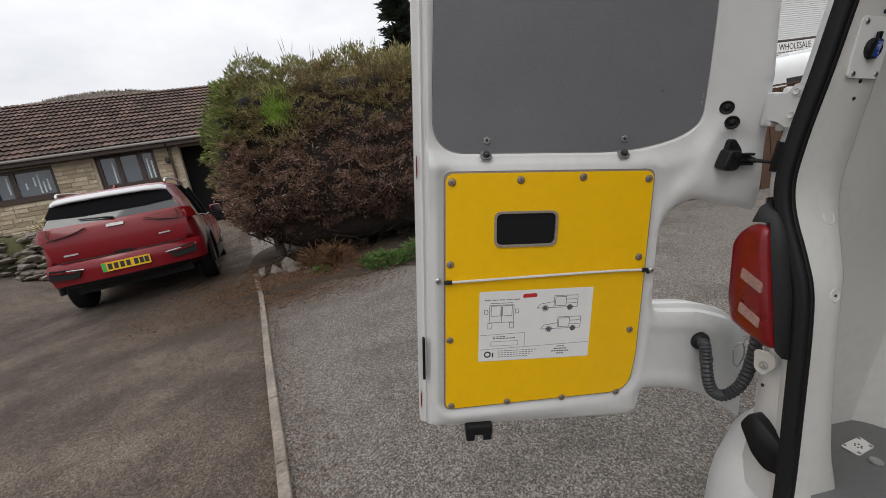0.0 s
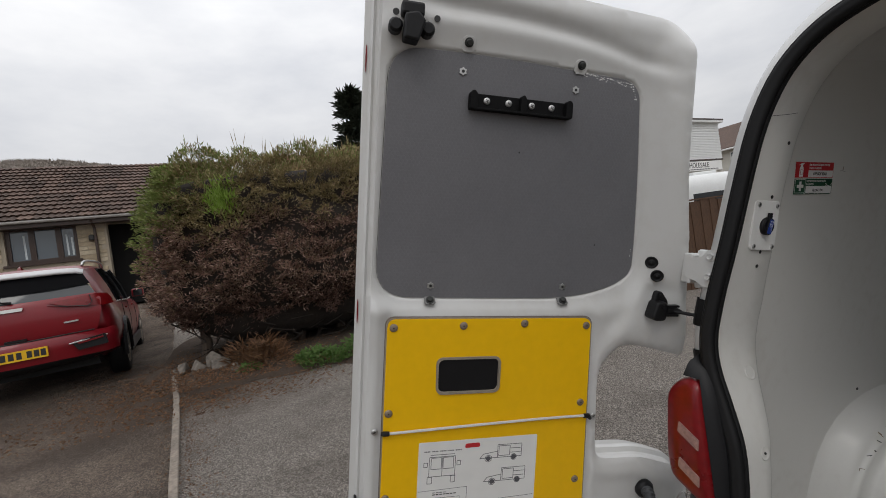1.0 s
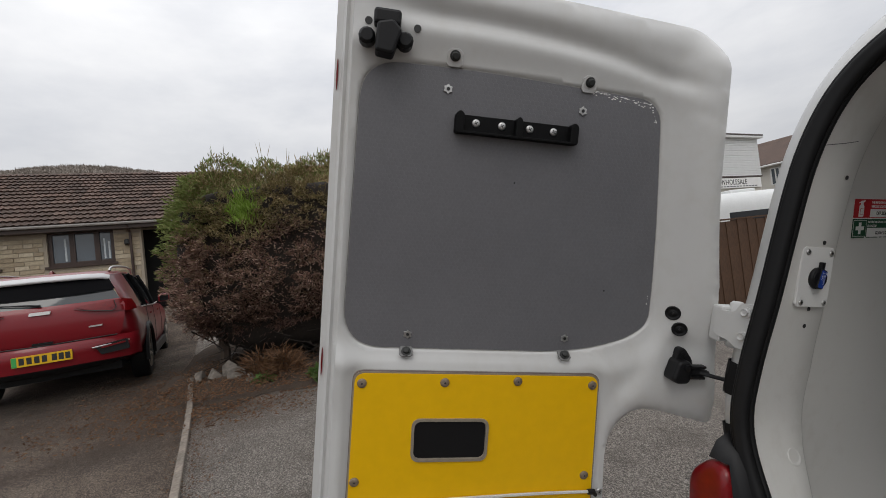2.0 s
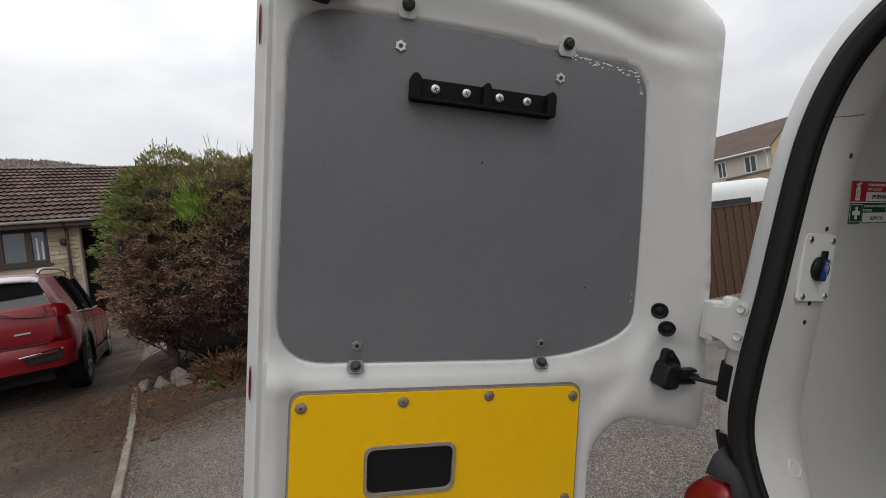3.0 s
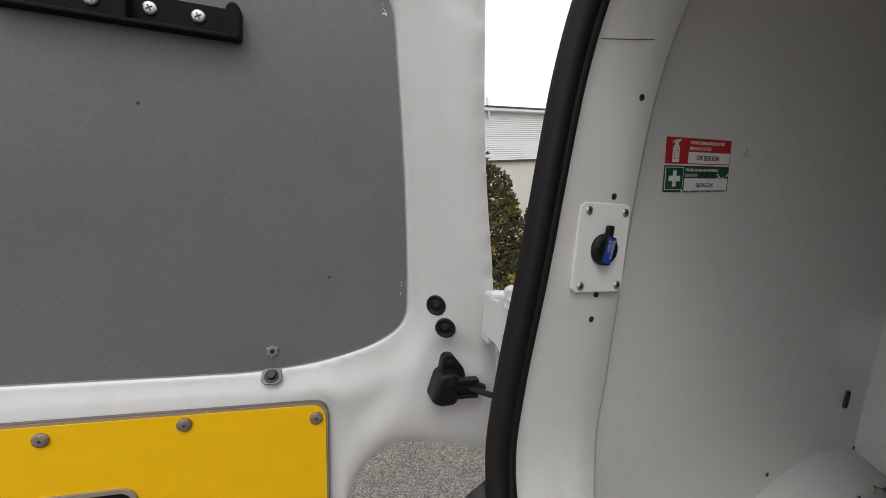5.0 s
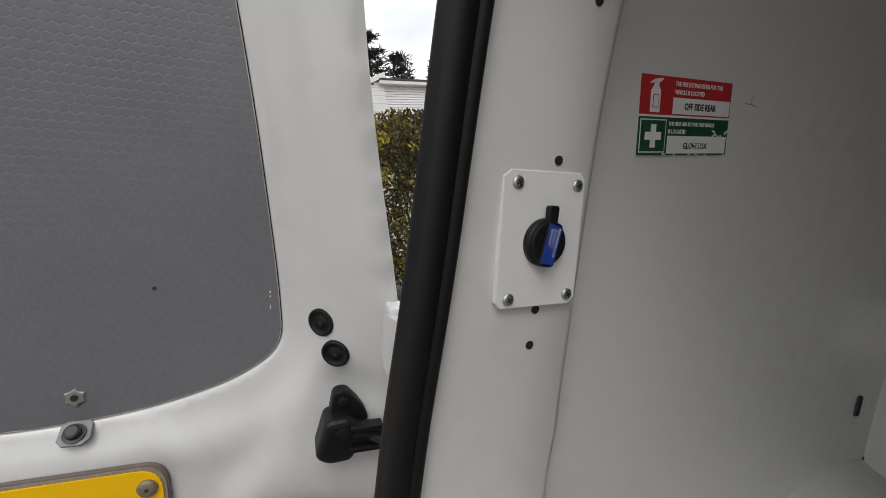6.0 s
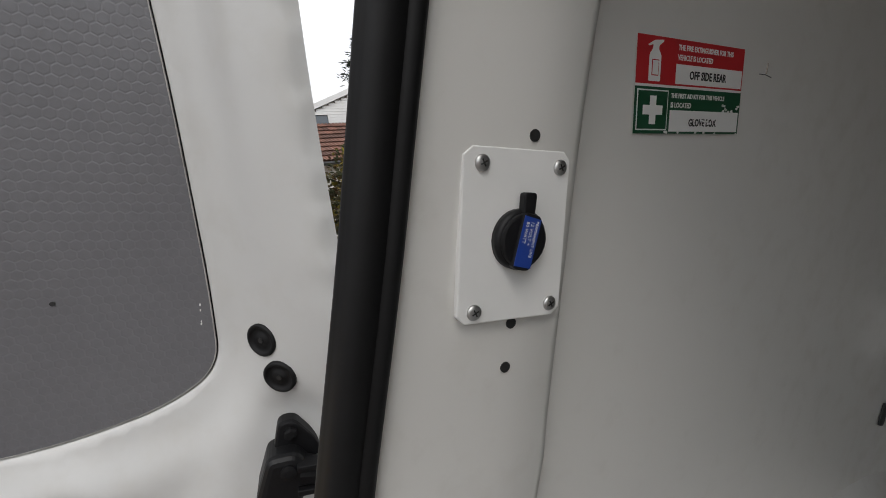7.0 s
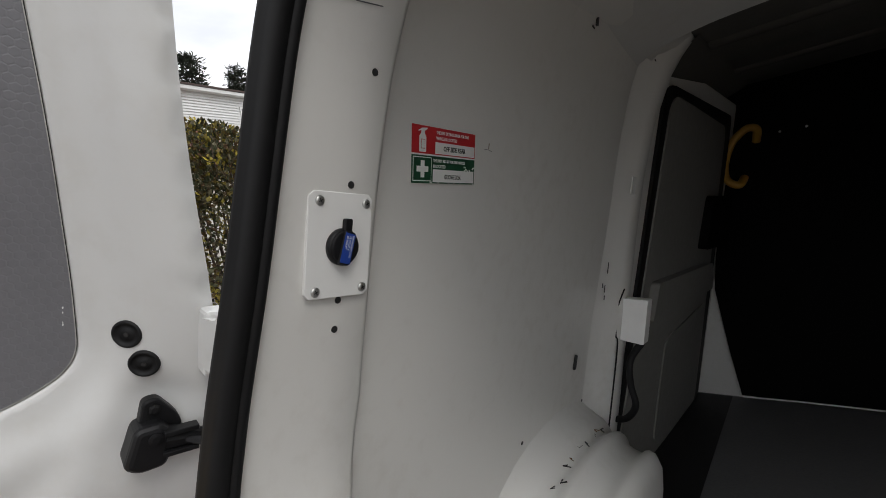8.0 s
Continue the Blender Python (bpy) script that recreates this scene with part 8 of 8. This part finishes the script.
part("outer_side", loft([[(-0.905, 0.50, 0.45), (-0.915, 0.50, 0.9), (-0.90, 0.50, 1.3), (-0.87, 0.50, 1.62), (-0.80, 0.50, 1.84), (-0.67, 0.50, 1.885)], [(-0.915, 2.64, 0.45), (-0.925, 2.64, 0.9), (-0.91, 2.64, 1.3), (-0.88, 2.64, 1.8), (-0.80, 2.64, 2.14), (-0.67, 2.64, 2.25)]]), "white", van, "", BODY, True)
part("underbody", loft([[(x, y, 0.40 + 0.2 * (x + 0.75)) for x in (-0.78, 0.80)] for y in (0.30, 4.4)]), "black", van, "", BODY)


def van_wheel(x, y):
    """A wheel that stands on the drive, upright in the world."""
    hub = LEAN @ BODY @ Vector((x, y, 0.5))
    hub.z = ground_height(hub.x, hub.y) + 0.315
    m = (LEAN @ BODY).inverted() @ hub
    turn = Matrix.Translation(m) @ Matrix.Rotation(radians(90), 4, "Y")
    tyre = part("wheel", lathe([(0.20, -0.09), (0.29, -0.10), (0.325, -0.08), (0.325, 0.08), (0.29, 0.10), (0.20, 0.09), (0.19, 0.04), (0.02, 0.05)], 26, turn), "rubber", van, "black tyre on a steel wheel", BODY, True)
    part("rim", lathe([(0.20, -0.03), (0.20, 0.085), (0.17, 0.07), (0.05, 0.06), (0.02, 0.08)], 20, turn @ Matrix.Diagonal((1, 1, 1 if x > 0 else -1, 1))), "dullsteel", tyre)


for x in (-0.80, 0.80):
    van_wheel(x, 0.86), van_wheel(x, 3.75)

# ---- stones of the bungalow's front, course by course ----
def stone_material():
    m = Mat("split_faced_stone", (0.46, 0.38, 0.27), 0.9)
    info = m.node("ObjectInfo")
    tone = m.ramp(info.outputs["Random"], [(0.0, (0.33, 0.265, 0.18)), (0.35, (0.44, 0.36, 0.25)), (0.7, (0.50, 0.42, 0.30)), (1.0, (0.60, 0.52, 0.39))])
    m.base(m.mix(tone, m.ramp(m.noise(14, 5, 0.7), [(0.3, (0.50, 0.50, 0.50)), (0.7, (1.0, 1.0, 1.0))]), 0.55, "MULTIPLY"))
    m.bump(m.noise(30, 4), 0.8, 0.012)
    return m


M["split_stone"] = stone_material()
pick = random.Random(11)
stone_meshes = {}
for cells in (2, 3, 4, 5, 6):
    for kind in range(2):
        w, h = cells * 0.10 - 0.012, 0.103
        bm = box(0, w, 0.0, 0.018, 0, h, 0.006, 1)
        for v in bm.verts:
            if v.co.y > 0.01:
                v.co.y += pick.uniform(-0.004, 0.006)
        me = bpy.data.meshes.new("stone")
        bm.to_mesh(me)
        bm.free()
        me.materials.append(M["split_stone"].m)
        stone_meshes[cells, kind] = me


def clear_spans(z0, z1):
    """Stretches of the front between its openings for one course."""
    spans = [(X0, X1)]
    for hx0, hz0, hx1, hz1 in holes:
        if hz0 - 0.07 < z1 and hz1 > z0:
            spans = [q for a, b in spans for q in ((a, min(b, hx0 - 0.005)), (max(a, hx1 + 0.005), b)) if q[1] - q[0] > 0.12]
    return spans


course_h, made = 0.115, 0
for c in range(int((EAVE - 0.14 - BASE) / course_h)):
    z = BASE + c * course_h + 0.006
    for a, b in clear_spans(z, z + course_h):
        x = a + (0.0 if c % 2 else 0.002)
        while b - x > 0.11 and made < 300:
            room = int((b - x) / 0.10 + 0.02)
            cells = min(room, pick.choice((2, 3, 3, 4, 4, 5, 6)))
            if cells < 2:
                break
            if z > 1.55 or x < -1.2:
                ob = new("stone", stone_meshes[cells, pick.randrange(2)])
                ob.parent, ob.location = front, (x, 0.0, z)
                made += 1
            x += cells * 0.10
